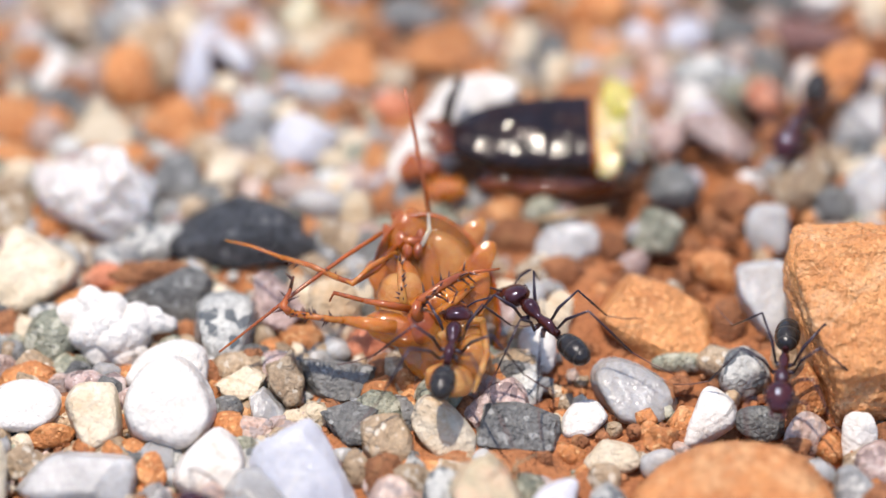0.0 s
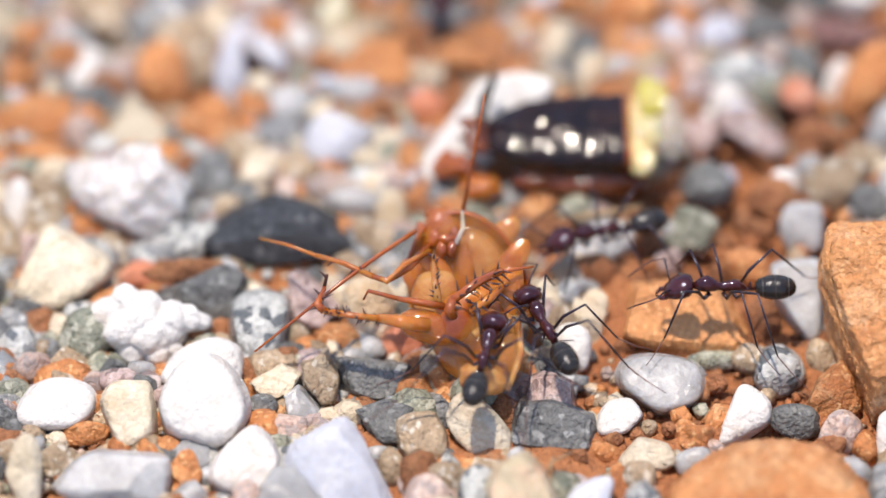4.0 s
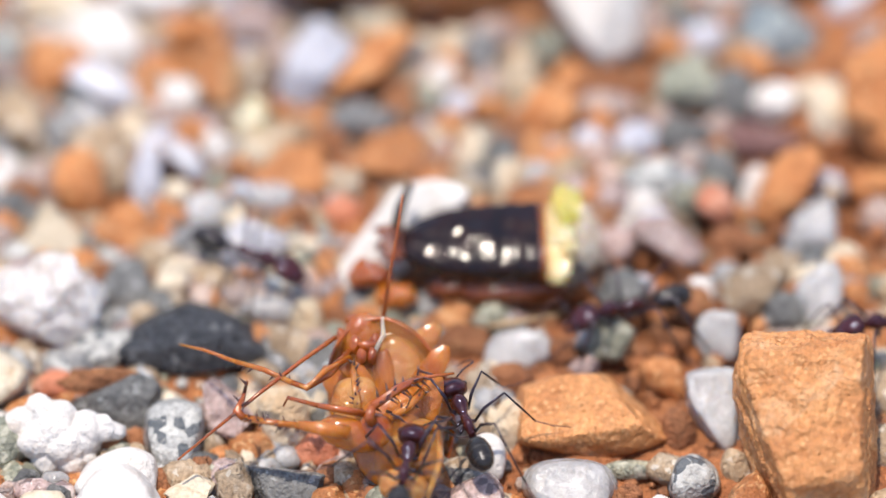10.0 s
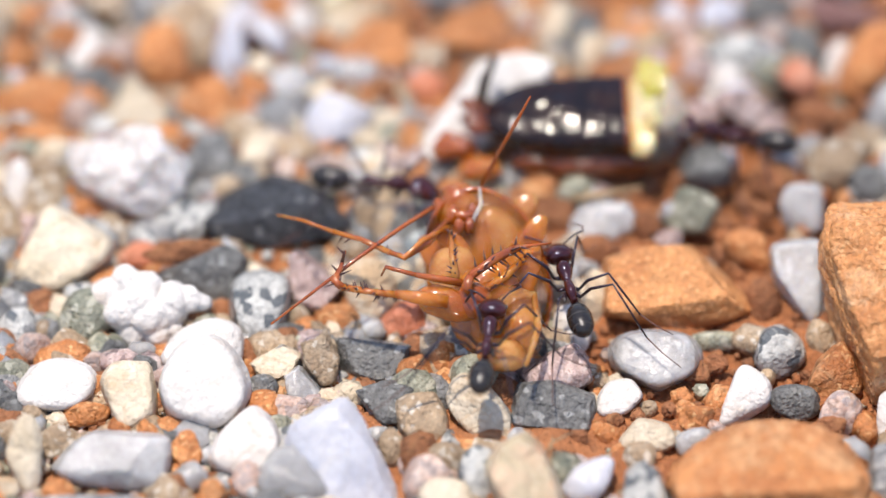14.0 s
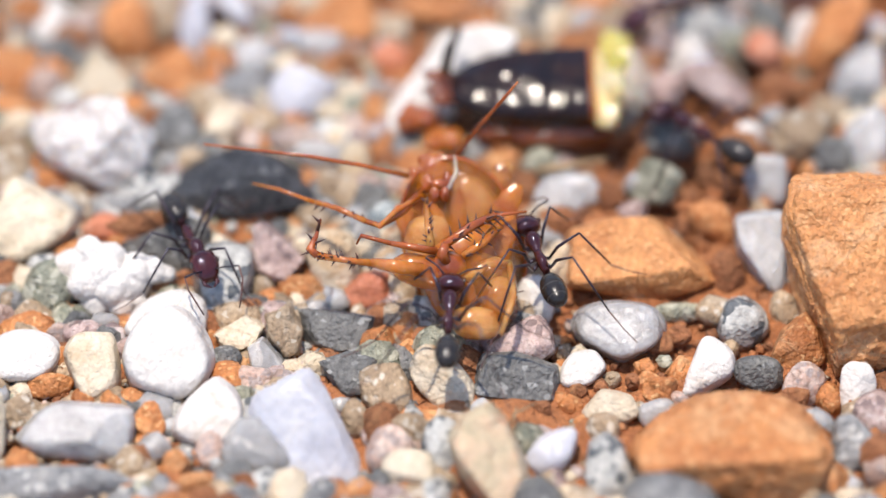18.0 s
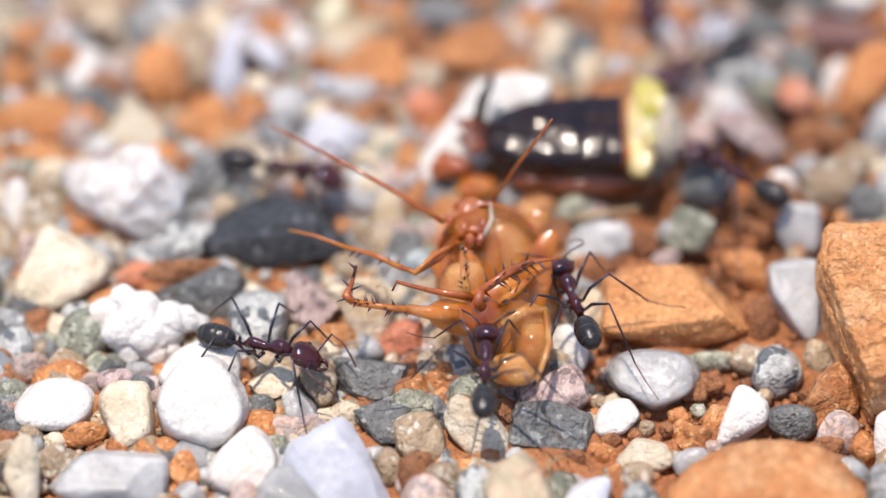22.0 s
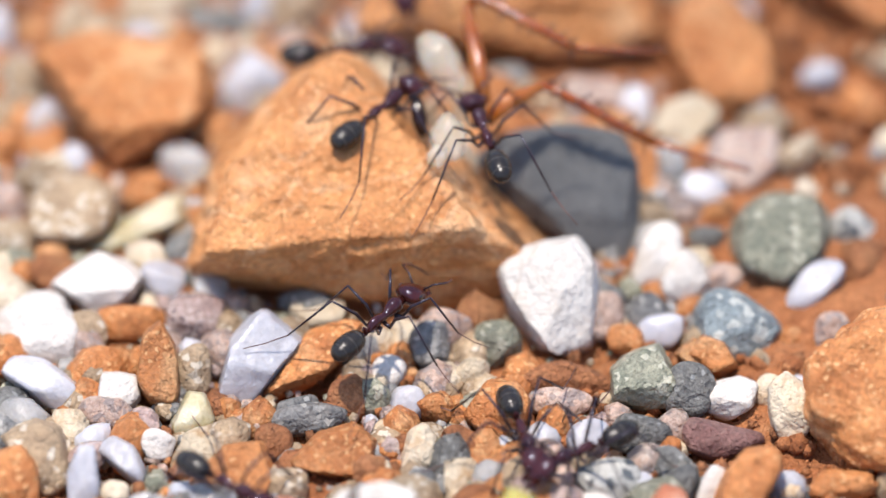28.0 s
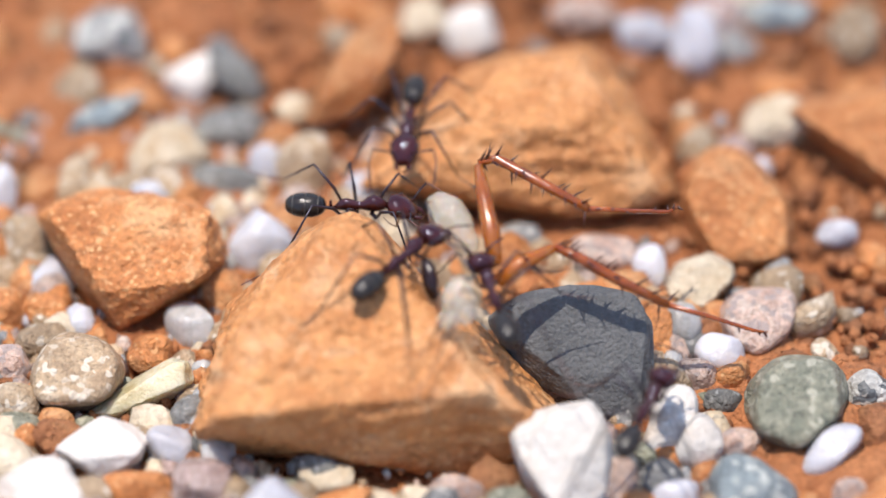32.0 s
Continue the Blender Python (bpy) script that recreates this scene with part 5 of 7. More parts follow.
stone(-12.52, 21.45, 0.62, 2.55, 2.71, 2.03, 0, "W", "m", [(-123, 0.7, 0.12), (-42, 0.86, 0.3), (13, 0.93, 0.06), (86, 0.94, 0.2), (168, 0.94, 0.12), (71, 0.76, 1.6), (-95, 0.83, 1.2), (15, 0.8, 1.3)])
stone(25.54, 19.87, 1.00, 2.87, 4.30, 2.59, 0, "C", "m", [(-174, 0.94, 0.12), (-147, 1.01, 0.3), (-90, 1, 0.06), (-45, 0.94, 0.2), (27, 0.75, 0.12), (60, 0.76, 0.3), (120, 0.98, 0.06), (85, 0.68, 1.6), (-85, 0.72, 1.2), (165, 0.8, 1.3)])
stone(20.44, 24.58, 0.56, 3.04, 2.40, 1.80, 0, "O", "s", [(-148, 0.75, 0.12), (-90, 1, 0.3), (-28, 1.16, 0.06), (38, 0.41, 0.2), (137, 0.87, 0.12), (82, 0.66, 1.6), (-65, 0.74, 1.2), (15, 0.8, 1.3)])
stone(13.08, 23.10, 0.40, 6.23, 2.08, 1.45, 0, "B", "m", [(-155, 1, 0.12), (-90, 1, 0.3), (-48, 1.07, 0.06), (29, 0.61, 0.2), (45, 0.62, 0.12), (123, 0.91, 0.3), (169, 0.94, 0.06), (99, 0.79, 1.6), (-89, 0.76, 1.2), (15, 0.8, 1.3)])


def chalk_lump():
    """A knobbly lump of chalk: a body of many grown-together knobs."""
    knobs = ((-2.4, 0.9, 0.95), (-1.3, 1.55, 0.95), (-0.3, 1.2, 1.1), (-1.5, 0.0, 1.2), (0.0, -0.3, 1.3), (1.2, 0.6, 1.0), (2.2, 0.6, 0.8), (3.0, 0.45, 0.55), (-1.0, -1.3, 0.85),
             (0.4, -1.3, 0.9), (1.25, -1.1, 0.6), (-0.6, 0.6, 1.3))
    v, faces = BALL[6]
    rng = np.random.default_rng(301)
    r = 1 / np.sqrt((v[:, 0] / 2.2) ** 2 + (v[:, 1] / 1.5) ** 2 + (v[:, 2] / 1.4) ** 2)
    for x, y, size in knobs:
        along = v @ (x, y, 0.35 * size)
        room = along ** 2 - (x * x + y * y + (0.35 * size) ** 2 - size * size)
        r = np.maximum(r, np.where((room > 0) & (along > 0), along + np.sqrt(np.maximum(room, 0)), 0))
    p = v * r[:, None]
    p *= (1 + 0.03 * waves(rng, p, 2.2, 9) + 0.018 * waves(rng, p, 5, 12) + 0.008 * waves(rng, p, 11, 14))[:, None]
    ob = mesh_object("rock", (p @ np.array(VIEW).T * MM).tolist(), faces, KIND["W"][0])
    ob.location = (-18.6 * MM, -8.3 * MM, 1.2 * MM)
    tagged(ob, "knobbly chalk-white limestone lump among pebbles", "stone", "stones of the gravel bed")
    STONES.append((-18.6, -8.3, 2.9, 2.9))


chalk_lump()

# ---- dead cockroach, torn in two ----
THORN = shell("thorn_cuticle", (0.07, 0.018, 0.010), (0.04, 0.012, 0.008), 0.3, 0.3)

def spines(points, count, length, seed, base=0.11):
    """Short thorns along a limb."""
    rng = np.random.default_rng(seed)
    pts = [Vector(q) for q in points]
    out = []
    for k in range(count):
        f = (k + 0.5) / count * (len(pts) - 1)
        i = min(int(f), len(pts) - 2)
        q = pts[i].lerp(pts[i + 1], f - i)
        ahead = (pts[i + 1] - pts[i]).normalized()
        side = ahead.orthogonal().normalized()
        side.rotate(Matrix.Rotation(rng.uniform(0, 6.3), 3, ahead))
        tip = q + (side * 0.9 + ahead * 0.42) * length * rng.uniform(0.7, 1.15)
        out.append(tube([q, q.lerp(tip, 0.5), tip], [base, base * 0.6, 0.008], 5))
    return out


def limb(name, points, radii, mat, parent, label="", thorns=0, thorn=0.6, seed=1, at=None, sides=10):
    """A leg joint or feeler through points, with thorns."""
    ob = part(name, joined([tube(points, radii, sides)]), mat, parent, label, at or points[0])
    holder = parent if parent.parent else ob
    if thorns:
        for shape in spines(points, thorns, 1.25 * thorn + 0.8 * max(radii), seed):
            part("thorn", shape, THORN, holder, "", points[0])
    return ob


def lumps(centre, size, count, radius, seed, mat, root, label):
    """Wet tissue: many overlapping soft lumps in an ellipsoid."""
    rng = np.random.default_rng(seed)
    for k in range(count):
        d = rng.normal(size=3)
        d = d / np.linalg.norm(d) * rng.random() ** 0.4
        q = np.array(centre) + d * size
        r = rng.uniform(*radius)
        p, f = stone_points("z", rng, 3)
        part("tissue_lump", ((p * (r * rng.uniform(0.8, 1.3), r * rng.uniform(0.8, 1.3), r) + q).tolist(), f), mat, root, label)


def roach_front():
    root = new("cockroach")
    tagged(root, "torn amber front half of a dead cockroach on gravel", "cockroach")
    V3 = VIEW
    # bowl of the neck shield, seen from inside
    v, f = BALL[4]
    rng = np.random.default_rng(3)
    size = (3.55, 5.2, 1.5)
    outer = v * size * (1 + 0.02 * waves(rng, v, 3))[:, None]
    keep = [q for q in f if np.mean([v[i][2] for i in q]) < 0.25]
    turn = V3 @ Matrix.Rotation(radians(16), 3, "Z")
    centre = np.array((1.41, -6.51, 2.40))
    shift = np.array(turn @ Vector((0, 0, 0.12)))
    o = outer @ np.array(turn).T + centre
    inner = outer * (0.96, 0.96, 0.9) @ np.array(turn).T + centre + shift
    n = len(o)
    count = {}
    for q in keep:
        for k in range(3):
            e = (q[k], q[(k + 1) % 3])
            count[e] = count.get(e, 0) + 1
    rim = [e for e in count if (e[1], e[0]) not in count]
    faces = list(keep) + [tuple(i + n for i in q[::-1]) for q in keep] + [(b, a, a + n, b + n) for a, b in rim]
    part("neck_shield", (np.concatenate((o, inner)).tolist(), faces), AMBER, root, "translucent amber shield seen from inside")
    edge = [(turn @ Vector((3.42 * math.cos(a), 5.02 * math.sin(a), 0.42))) + Vector(centre) for a in np.linspace(-2.2, 2.6, 40)]
    part("shield_rim", tube(edge, [0.05] + [0.13] * 38 + [0.05], 8), AMBER_DARK, root, "dark amber rim of the shield")
    head = part("head", joined([blob((-0.20, -3.74, 5.00), (1.15, 1.5, 1.1), V3 @ Matrix.Rotation(radians(-14), 3, "Z"), 5, 0.035, 5, 2.3),
                                blob((-0.01, -5.12, 5.20), (0.75, 0.6, 0.6), V3, 3, 0.1, 6)]), AMBER, root, "glossy orange-brown head")
    part("brow", joined([blob((-0.20, -3.40, 5.90), (0.9, 0.5, 0.35), V3 @ Matrix.Rotation(radians(-10), 3, "Z"), 3, 0.08, 61), blob((-0.58, -5.34, 6.00), (0.35, 0.55, 0.3), V3, 3, 0.08, 62),
                         blob((0.57, -5.20, 6.00), (0.35, 0.6, 0.3), V3, 3, 0.08, 63)]), AMBER_DARK, head, "russet face plates")
    part("eye", blob((0.89, -3.08, 5.40), (0.3, 0.6, 0.35), V3 @ Matrix.Rotation(radians(-25), 3, "Z"), 3), EYE_BLACK, head, "dark kidney-shaped eye")
    part("eye", blob((-1.35, -3.82, 5.20), (0.3, 0.55, 0.35), V3 @ Matrix.Rotation(radians(15), 3, "Z"), 3), AMBER_DARK, head, "brown kidney-shaped eye")
    for k, (q, s) in enumerate((((-0.20, -6.29, 5.90), (0.32, 0.5, 0.3)), ((0.38, -6.19, 5.90), (0.3, 0.5, 0.3)), ((0.12, -5.55, 6.10), (0.6, 0.3, 0.25)))):
        part("jaw", blob(q, s, V3, 3, 0.1, 2 + k), AMBER_DARK, head, "russet jaw plate")
    limb("palp", [(-0.90, -6.40, 6.00), (-2.34, -8.04, 6.40), (-3.30, -9.03, 6.00), (-4.10, -7.96, 5.60)], [0.16, 0.17, 0.15, 0.1], AMBER, head)
    limb("palp", [(0.54, -5.92, 6.00), (1.02, -5.15, 6.60), (0.96, -3.71, 6.60)], [0.13, 0.14, 0.1], MEMBRANE, head, "pale mouth feeler")
    part("breast", blob((1.73, -5.97, 2.45), (2.3, 3.6, 0.9), V3 @ Matrix.Rotation(radians(14), 3, "Z"), 5, 0.035, 8, 2.3), FLESH, root, "pale glistening underside")
    petals = (((2.79, -3.78, 4.00), 1.9, 0.75, 38), ((3.42, -6.40, 4.20), 2.0, 0.8, 30), ((3.41, -8.91, 4.30), 1.9, 0.8, 20), ((1.02, -6.18, 4.30), 1.5, 0.6, -4),
              ((-1.38, -6.82, 3.80), 1.6, 0.7, -30), ((-0.10, -7.49, 4.40), 1.5, 0.65, -14))
    for k, (q, long, wide, a) in enumerate(petals):
        part("hip_plate", blob(q, (wide, long * 1.08, 0.34), V3 @ Matrix.Rotation(radians(-a), 3, "Z"), 5, 0.06, 70 + k, 2.2), (FLESH, AMBER, AMBER, AMBER, AMBER, AMBER)[k], root,
             "long translucent amber hip plate")
    for k, (q, s, a) in enumerate((((3.18, -11.13, 3.60), (1.2, 1.5, 1.0), 10), ((3.39, -12.44, 3.50), (1.0, 1.3, 1.0), -12), ((2.12, -14.00, 3.20), (1.4, 0.95, 1.1), -5))):
        part("belly_segment", blob(q, s, V3 @ Matrix.Rotation(radians(a), 3, "Z"), 4, 0.05, 20 + k, 2.4), (FLESH, FLESH, FLESH)[k], root,
             "swollen wet cream-brown segment")
    part("body_wall", blob((1.55, -10.1, 2.9), (2.3, 2.6, 0.9), V3 @ Matrix.Rotation(radians(10), 3, "Z"), 5, 0.05, 34, 2.3), AMBER, root, "translucent amber body wall")
    part("wet_film", blob((1.75, -6.7, 3.6), (2.55, 4.1, 1.05), V3 @ Matrix.Rotation(radians(14), 3, "Z"), 5, 0.06, 35, 2.3), WET_FILM, root, "clear wet film")
    part("wet_film", blob((2.5, -12.1, 3.5), (1.9, 2.3, 1.35), V3 @ Matrix.Rotation(radians(8), 3, "Z"), 5, 0.07, 36, 2.3), WET_FILM, root, "clear wet film")
    part("coxa", blob((-0.90, -10.95, 4.30), (1.7, 0.95, 0.9), V3 @ Matrix.Rotation(radians(-14), 3, "Z"), 4, 0.05, 31, 2.5), AMBER, root, "broad glossy hip plate")
    part("coxa", blob((-0.58, -8.00, 4.00), (1.3, 1.5, 0.7), V3 @ Matrix.Rotation(radians(8), 3, "Z"), 4, 0.05, 32, 2.3), FLESH, root, "broad pale hip plate")
    part("coxa", blob((0.62, -11.05, 4.60), (1.0, 1.0, 0.7), V3 @ Matrix.Rotation(radians(-30), 3, "Z"), 4, 0.05, 33, 2.3), AMBER_DARK, root, "broad glossy hip plate")
    leg = limb("leg", [(-0.90, -11.81, 5.20), (-2.34, -11.92, 5.60), (-3.77, -11.58, 5.60)], [0.42, 0.42, 0.27], AMBER, root)
    limb("tibia", [(-3.51, -11.68, 5.60), (-5.36, -11.35, 5.60), (-6.79, -11.01, 5.60)], [0.22, 0.19, 0.22], AMBER, leg, "spiny tibia", 26, 0.32, 4)
    limb("tarsus", [(-6.79, -11.01, 5.60), (-7.21, -10.71, 5.80), (-6.86, -9.75, 6.00), (-6.64, -8.63, 6.20)], [0.24, 0.26, 0.13, 0.08], AMBER_DARK, leg, "russet foot", 10, 0.5, 5)
    leg = limb("leg", [(-0.90, -5.70, 5.80), (-2.02, -7.74, 6.00), (-3.30, -8.71, 5.80), (-4.09, -8.33, 5.80)], [0.22, 0.25, 0.2, 0.16], AMBER_DARK, root)
    limb("tibia", [(-4.09, -8.33, 5.80), (-5.70, -7.23, 5.80), (-7.30, -6.34, 5.60)], [0.17, 0.17, 0.15], AMBER, leg, "slender amber tibia", 8, 0.3, 6)
    limb("tarsus", [(-7.30, -6.34, 5.60), (-9.07, -5.15, 5.40), (-10.52, -4.45, 5.20)], [0.12, 0.1, 0.06], AMBER, leg, "thin amber foot")
    leg = limb("leg", [(-0.11, -10.41, 5.40), (-1.22, -10.68, 5.90), (-2.66, -10.41, 6.00)], [0.24, 0.22, 0.16], AMBER_DARK, root)
    limb("tarsus", [(-2.66, -10.41, 6.00), (-4.34, -9.86, 6.10), (-4.60, -10.06, 5.60)], [0.14, 0.12, 0.06], AMBER_DARK, leg, "hooked foot")
    leg = limb("leg", [(0.53, -11.01, 5.00), (0.21, -11.16, 5.90), (0.43, -10.73, 6.20)], [0.36, 0.32, 0.26], AMBER_DARK, root)
    limb("tibia", [(0.43, -10.73, 6.20), (1.80, -9.63, 6.50), (3.18, -8.58, 6.50)], [0.24, 0.28, 0.24], AMBER_DARK, leg, "spiny russet tibia", 26, 0.5, 7)
    limb("tarsus", [(3.11, -8.57, 6.40), (4.04, -8.15, 6.20), (5.00, -7.74, 6.00)], [0.12, 0.1, 0.07], AMBER_DARK, leg, "thin foot")
    leg = limb("leg", [(1.39, -10.89, 5.40), (2.44, -10.24, 5.80), (3.40, -8.95, 5.80)], [0.24, 0.26, 0.2], AMBER, root, "", 14, 0.35, 8)
    leg = limb("leg", [(-0.39, -10.03, 5.40), (-0.59, -8.79, 6.00), (-0.65, -7.01, 6.20)], [0.24, 0.2, 0.14], FLESH, root, "pale thin leg", 14, 0.25, 9)
    leg = limb("leg", [(1.64, -12.22, 4.80), (2.76, -11.33, 5.20), (4.03, -11.01, 5.00)], [0.3, 0.28, 0.24], FLESH, root, "pale bent leg")
    limb("tibia", [(4.03, -11.01, 5.00), (4.24, -13.86, 5.00), (3.53, -16.26, 4.40)], [0.22, 0.2, 0.12], FLESH, leg, "pale bent tibia")
    upright = limb("antenna", [(1.02, -3.03, 6.00), (2.3, -3.2, 8.2), (3.6, -3.7, 10.4), (4.62, -4.21, 12.3)], [0.13, 0.12, 0.1, 0.05], AMBER_DARK, root, "long thin russet antenna")
    sweep = limb("antenna", [(-1.70, -4.72, 6.00), (-4.10, -4.04, 7.20), (-6.99, -2.77, 8.00), (-11.99, 0.53, 8.00)], [0.15, 0.13, 0.12, 0.06], AMBER_DARK, root,
                 "long thin russet antenna")
    return root, sweep, upright


def roach_rear():
    root = new("severed_abdomen")
    tagged(root, "glossy black-brown cockroach abdomen with cream tissue on white slab", "cockroach")
    V3 = VIEW
    lie = Euler((radians(12), 0, radians(2))).to_matrix()
    mid = Vector((5.45, 5.69, 3.60))

    def band(x0, x1, r0, r1, lip=0.08, n=10):
        """One ring of the flattened body, a little proud at its hind edge."""
        rings = []
        for k in range(n + 1):
            f = k / n
            r = r0 + (r1 - r0) * f - lip * (1 - f)
            rings.append((x0 + (x1 - x0) * f, r))
        verts, faces, sides = [], [], 44
        for x, r in rings:
            for k in range(sides):
                a = 2 * math.pi * k / sides
                c, s = math.cos(a), math.sin(a)
                wob = 1 + 0.012 * math.sin(5 * x + 3 * a) + 0.008 * math.sin(9 * x - 7 * a)
                verts.append((x, math.copysign(abs(c) ** 0.8, c) * r * 1.06 * wob, math.copysign(abs(s) ** 0.7, s) * r * 0.44 * wob))
        for i in range(n):
            for k in range(sides):
                j = (k + 1) % sides
                faces.append((i * sides + k, (i + 1) * sides + k, (i + 1) * sides + j, i * sides + j))
        faces += [tuple(range(sides)), tuple(n * sides + k for k in range(sides))[::-1]]
        return [tuple(mid + lie @ Vector(q)) for q in verts], faces

    for x0, x1, r0, r1 in ((-5.2, -4.5, 0.85, 1.2), (-4.6, -3.7, 1.2, 1.62), (-3.8, -2.8, 1.62, 1.98), (-2.9, -1.8, 1.98, 2.2), (-1.9, -0.7, 2.2, 2.32), (-0.8, 0.5, 2.32, 2.38),
                           (0.4, 1.7, 2.38, 2.42), (1.6, 3.0, 2.42, 2.44)):
        part("back_plate", band(x0, x1, r0, r1, 0.05), BLACK_SHELL, root, "polished black-brown plate")
    part("plate_edge", band(2.95, 3.12, 2.45, 2.44, 0.0, 3), RUSSET, root, "russet translucent edge")
    part("plate_edge", band(3.1, 3.3, 2.43, 2.36, 0.0, 3), AMBER, root, "glowing amber edge")
    part("tissue", blob(mid + lie @ Vector((4.0, -0.3, -0.2)), (0.95, 2.7, 1.0), lie, 5, 0.09, 41, 2.3), CREAM_FAT, root, "glistening cream tissue")
    lumps(mid + lie @ Vector((4.4, 0.0, 0.45)), (0.5, 2.1, 0.35), 34, (0.22, 0.55), 42, CREAM_FAT, root, "glistening cream tissue")
    part("fat_lobe", blob(mid + lie @ Vector((4.7, 2.2, 0.45)), (0.9, 1.25, 0.55), lie, 5, 0.13, 43, 2.6), LIME_FAT, root, "yellow-green fat lobe")
    lumps(mid + lie @ Vector((4.6, 1.2, 0.7)), (0.5, 0.7, 0.25), 9, (0.25, 0.5), 45, LIME_FAT, root, "yellow-green fat lobe")
    part("skin", blob(mid + lie @ Vector((5.5, 0.6, -0.3)), (0.95, 2.2, 1.1), lie, 5, 0.16, 44), MEMBRANE, root, "clear torn skin")
    for tip, side in (((-1.15, 6.09, 4.40), 0.35), ((-1.08, 4.91, 4.00), 0.34), ((-0.70, 4.26, 3.60), 0.32)):
        root_at = mid + lie @ Vector((-5.0, (Vector(tip) - mid).y * 0.45, 0.3))
        part("tail_plate", tube([root_at, root_at.lerp(Vector(tip), 0.5), Vector(tip)], [side * 1.9, side * 1.5, 0.05], 10, 0.4), RUSSET, root, "brown pointed tail plate")
    for k in range(18):
        q = mid + lie @ Vector((5.2 + 0.1 * (k % 6), 1.8 - 0.22 * k, 0.5 + 0.05 * (k % 4)))
        limb("torn_fibre", [q, q + Vector((0.6, 0.1 - 0.1 * (k % 3), 0.5)), q + Vector((1.0 + 0.12 * (k % 5), 0.3 - 0.09 * k, 0.2 + 0.2 * (k % 2)))], [0.03, 0.025, 0.012], MEMBRANE, root,
             "fine pale fibre", sides=5)
    limb("cercus", [(0.19, 5.86, 4.60), (0.45, 6.56, 5.60), (0.99, 7.93, 6.00)], [0.32, 0.34, 0.2], BLACK_SHELL, root, "dark tail feeler")
    # second lobe is added dark, filling in for limbs and shadow beneath the body
    part("underside", joined([blob(mid + lie @ Vector((0.0, -0.6, -1.1)), (3.6, 1.9, 0.9), lie, 4, 0.06, 47), blob(mid + lie @ Vector((1.0, -1.9, -1.7)), (3.4, 1.3, 0.9), lie, 4, 0.1, 46),
                              blob((4.65, 3.77, 1.60), (3.2, 0.5, 0.7), lie, 4, 0.1, 48)]), RUSSET, root, "dark russet underside with a lobe standing in for shadow")
    lumps((-1.30, 4.17, 2.40), (1.0, 0.6, 0.4), 22, (0.25, 0.6), 49, AMBER_DARK, root, "russet torn tissue")
    lumps((0.19, 3.07, 1.80), (1.1, 0.6, 0.4), 20, (0.25, 0.6), 50, AMBER, root, "amber torn tissue")
    return root


def roach_legs():
    root = new("severed_leg_pair")
    tagged(root, "spiny russet cockroach hind legs with pale flesh on ochre block", "cockroach legs")
    V3 = VIEW
    part("flesh", blob((5.84, 39.69, 9.50), (1.1, 2.0, 0.9), V3 @ Matrix.Rotation(radians(38), 3, "Z"), 4, 0.08, 51), MEMBRANE, root, "pale translucent flesh")
    part("flesh", joined([blob((6.05, 33.94, 8.90), (1.1, 1.3, 0.7), V3, 4, 0.14, 52), blob((5.51, 32.44, 8.90), (0.6, 0.7, 0.5), V3, 4, 0.1, 53)]), MEMBRANE, root,
         "wet translucent flesh")
    part("plate", blob((4.47, 35.84, 8.90), (0.45, 1.2, 0.5), V3 @ Matrix.Rotation(radians(10), 3, "Z"), 4, 0.06, 54), BLACK_SHELL, root, "dark body plate")
    leg = limb("leg", [(8.16, 37.14, 8.80), (7.91, 38.64, 9.80), (7.46, 40.87, 10.80), (7.21, 42.62, 11.30)], [0.42, 0.5, 0.46, 0.28], AMBER_DEEP, root, "amber thigh", 5, 0.35, 10)
    limb("tibia", [(7.21, 42.91, 11.30), (8.24, 43.29, 11.30), (10.79, 41.62, 10.90), (13.34, 40.52, 10.00)], [0.2, 0.29, 0.3, 0.26], AMBER_DARK, leg, "thorny russet tibia", 26, 0.75, 11)
    limb("tarsus", [(13.34, 40.52, 10.00), (15.59, 41.34, 9.10), (17.85, 42.25, 8.20), (18.57, 42.95, 8.00)], [0.17, 0.14, 0.11, 0.06], AMBER_DARK, leg, "thin russet foot", 8, 0.25, 12)
    leg = limb("leg", [(8.22, 36.26, 8.30), (9.50, 37.03, 8.90), (11.41, 38.01, 9.30)], [0.45, 0.5, 0.3], AMBER_DEEP, root, "amber thigh")
    limb("tibia", [(11.41, 38.15, 9.30), (12.69, 37.74, 8.90), (15.24, 37.04, 7.60), (17.80, 36.68, 6.20)], [0.22, 0.3, 0.31, 0.27], AMBER_DARK, leg, "thorny russet tibia", 26, 0.75, 13)
    limb("tarsus", [(17.80, 36.68, 6.20), (20.05, 36.95, 5.10), (22.62, 36.64, 4.30), (23.42, 36.67, 4.10)], [0.17, 0.14, 0.11, 0.06], AMBER_DARK, leg, "thin russet foot", 8, 0.25, 14)
    return root


def twig(points, radius, label):
    ob = mesh_object("twig", *scaled(tube(points, [radius * 0.8] + [radius] * (len(points) - 2) + [radius * 0.5], 7, 0.7)), STRAW)
    tagged(ob, label, "twig")


twig([(5.43, 0.70, 1.60), (7.02, 0.70, 1.90), (9.41, 1.69, 1.60)], 0.22, "short dry pale straw lying on soil")
twig([(3.68, -21.16, 1.60), (4.09, -20.63, 2.40), (5.27, -19.40, 2.00)], 0.1, "thin bent brown rootlet on soil")
twig([(4.16, -19.30, 1.60), (4.02, -22.07, 1.80), (3.83, -21.89, 1.20)], 0.07, "thin brown rootlet on soil")
FRONT, FEELER, UPRIGHT = roach_front()
roach_rear()
roach_legs()


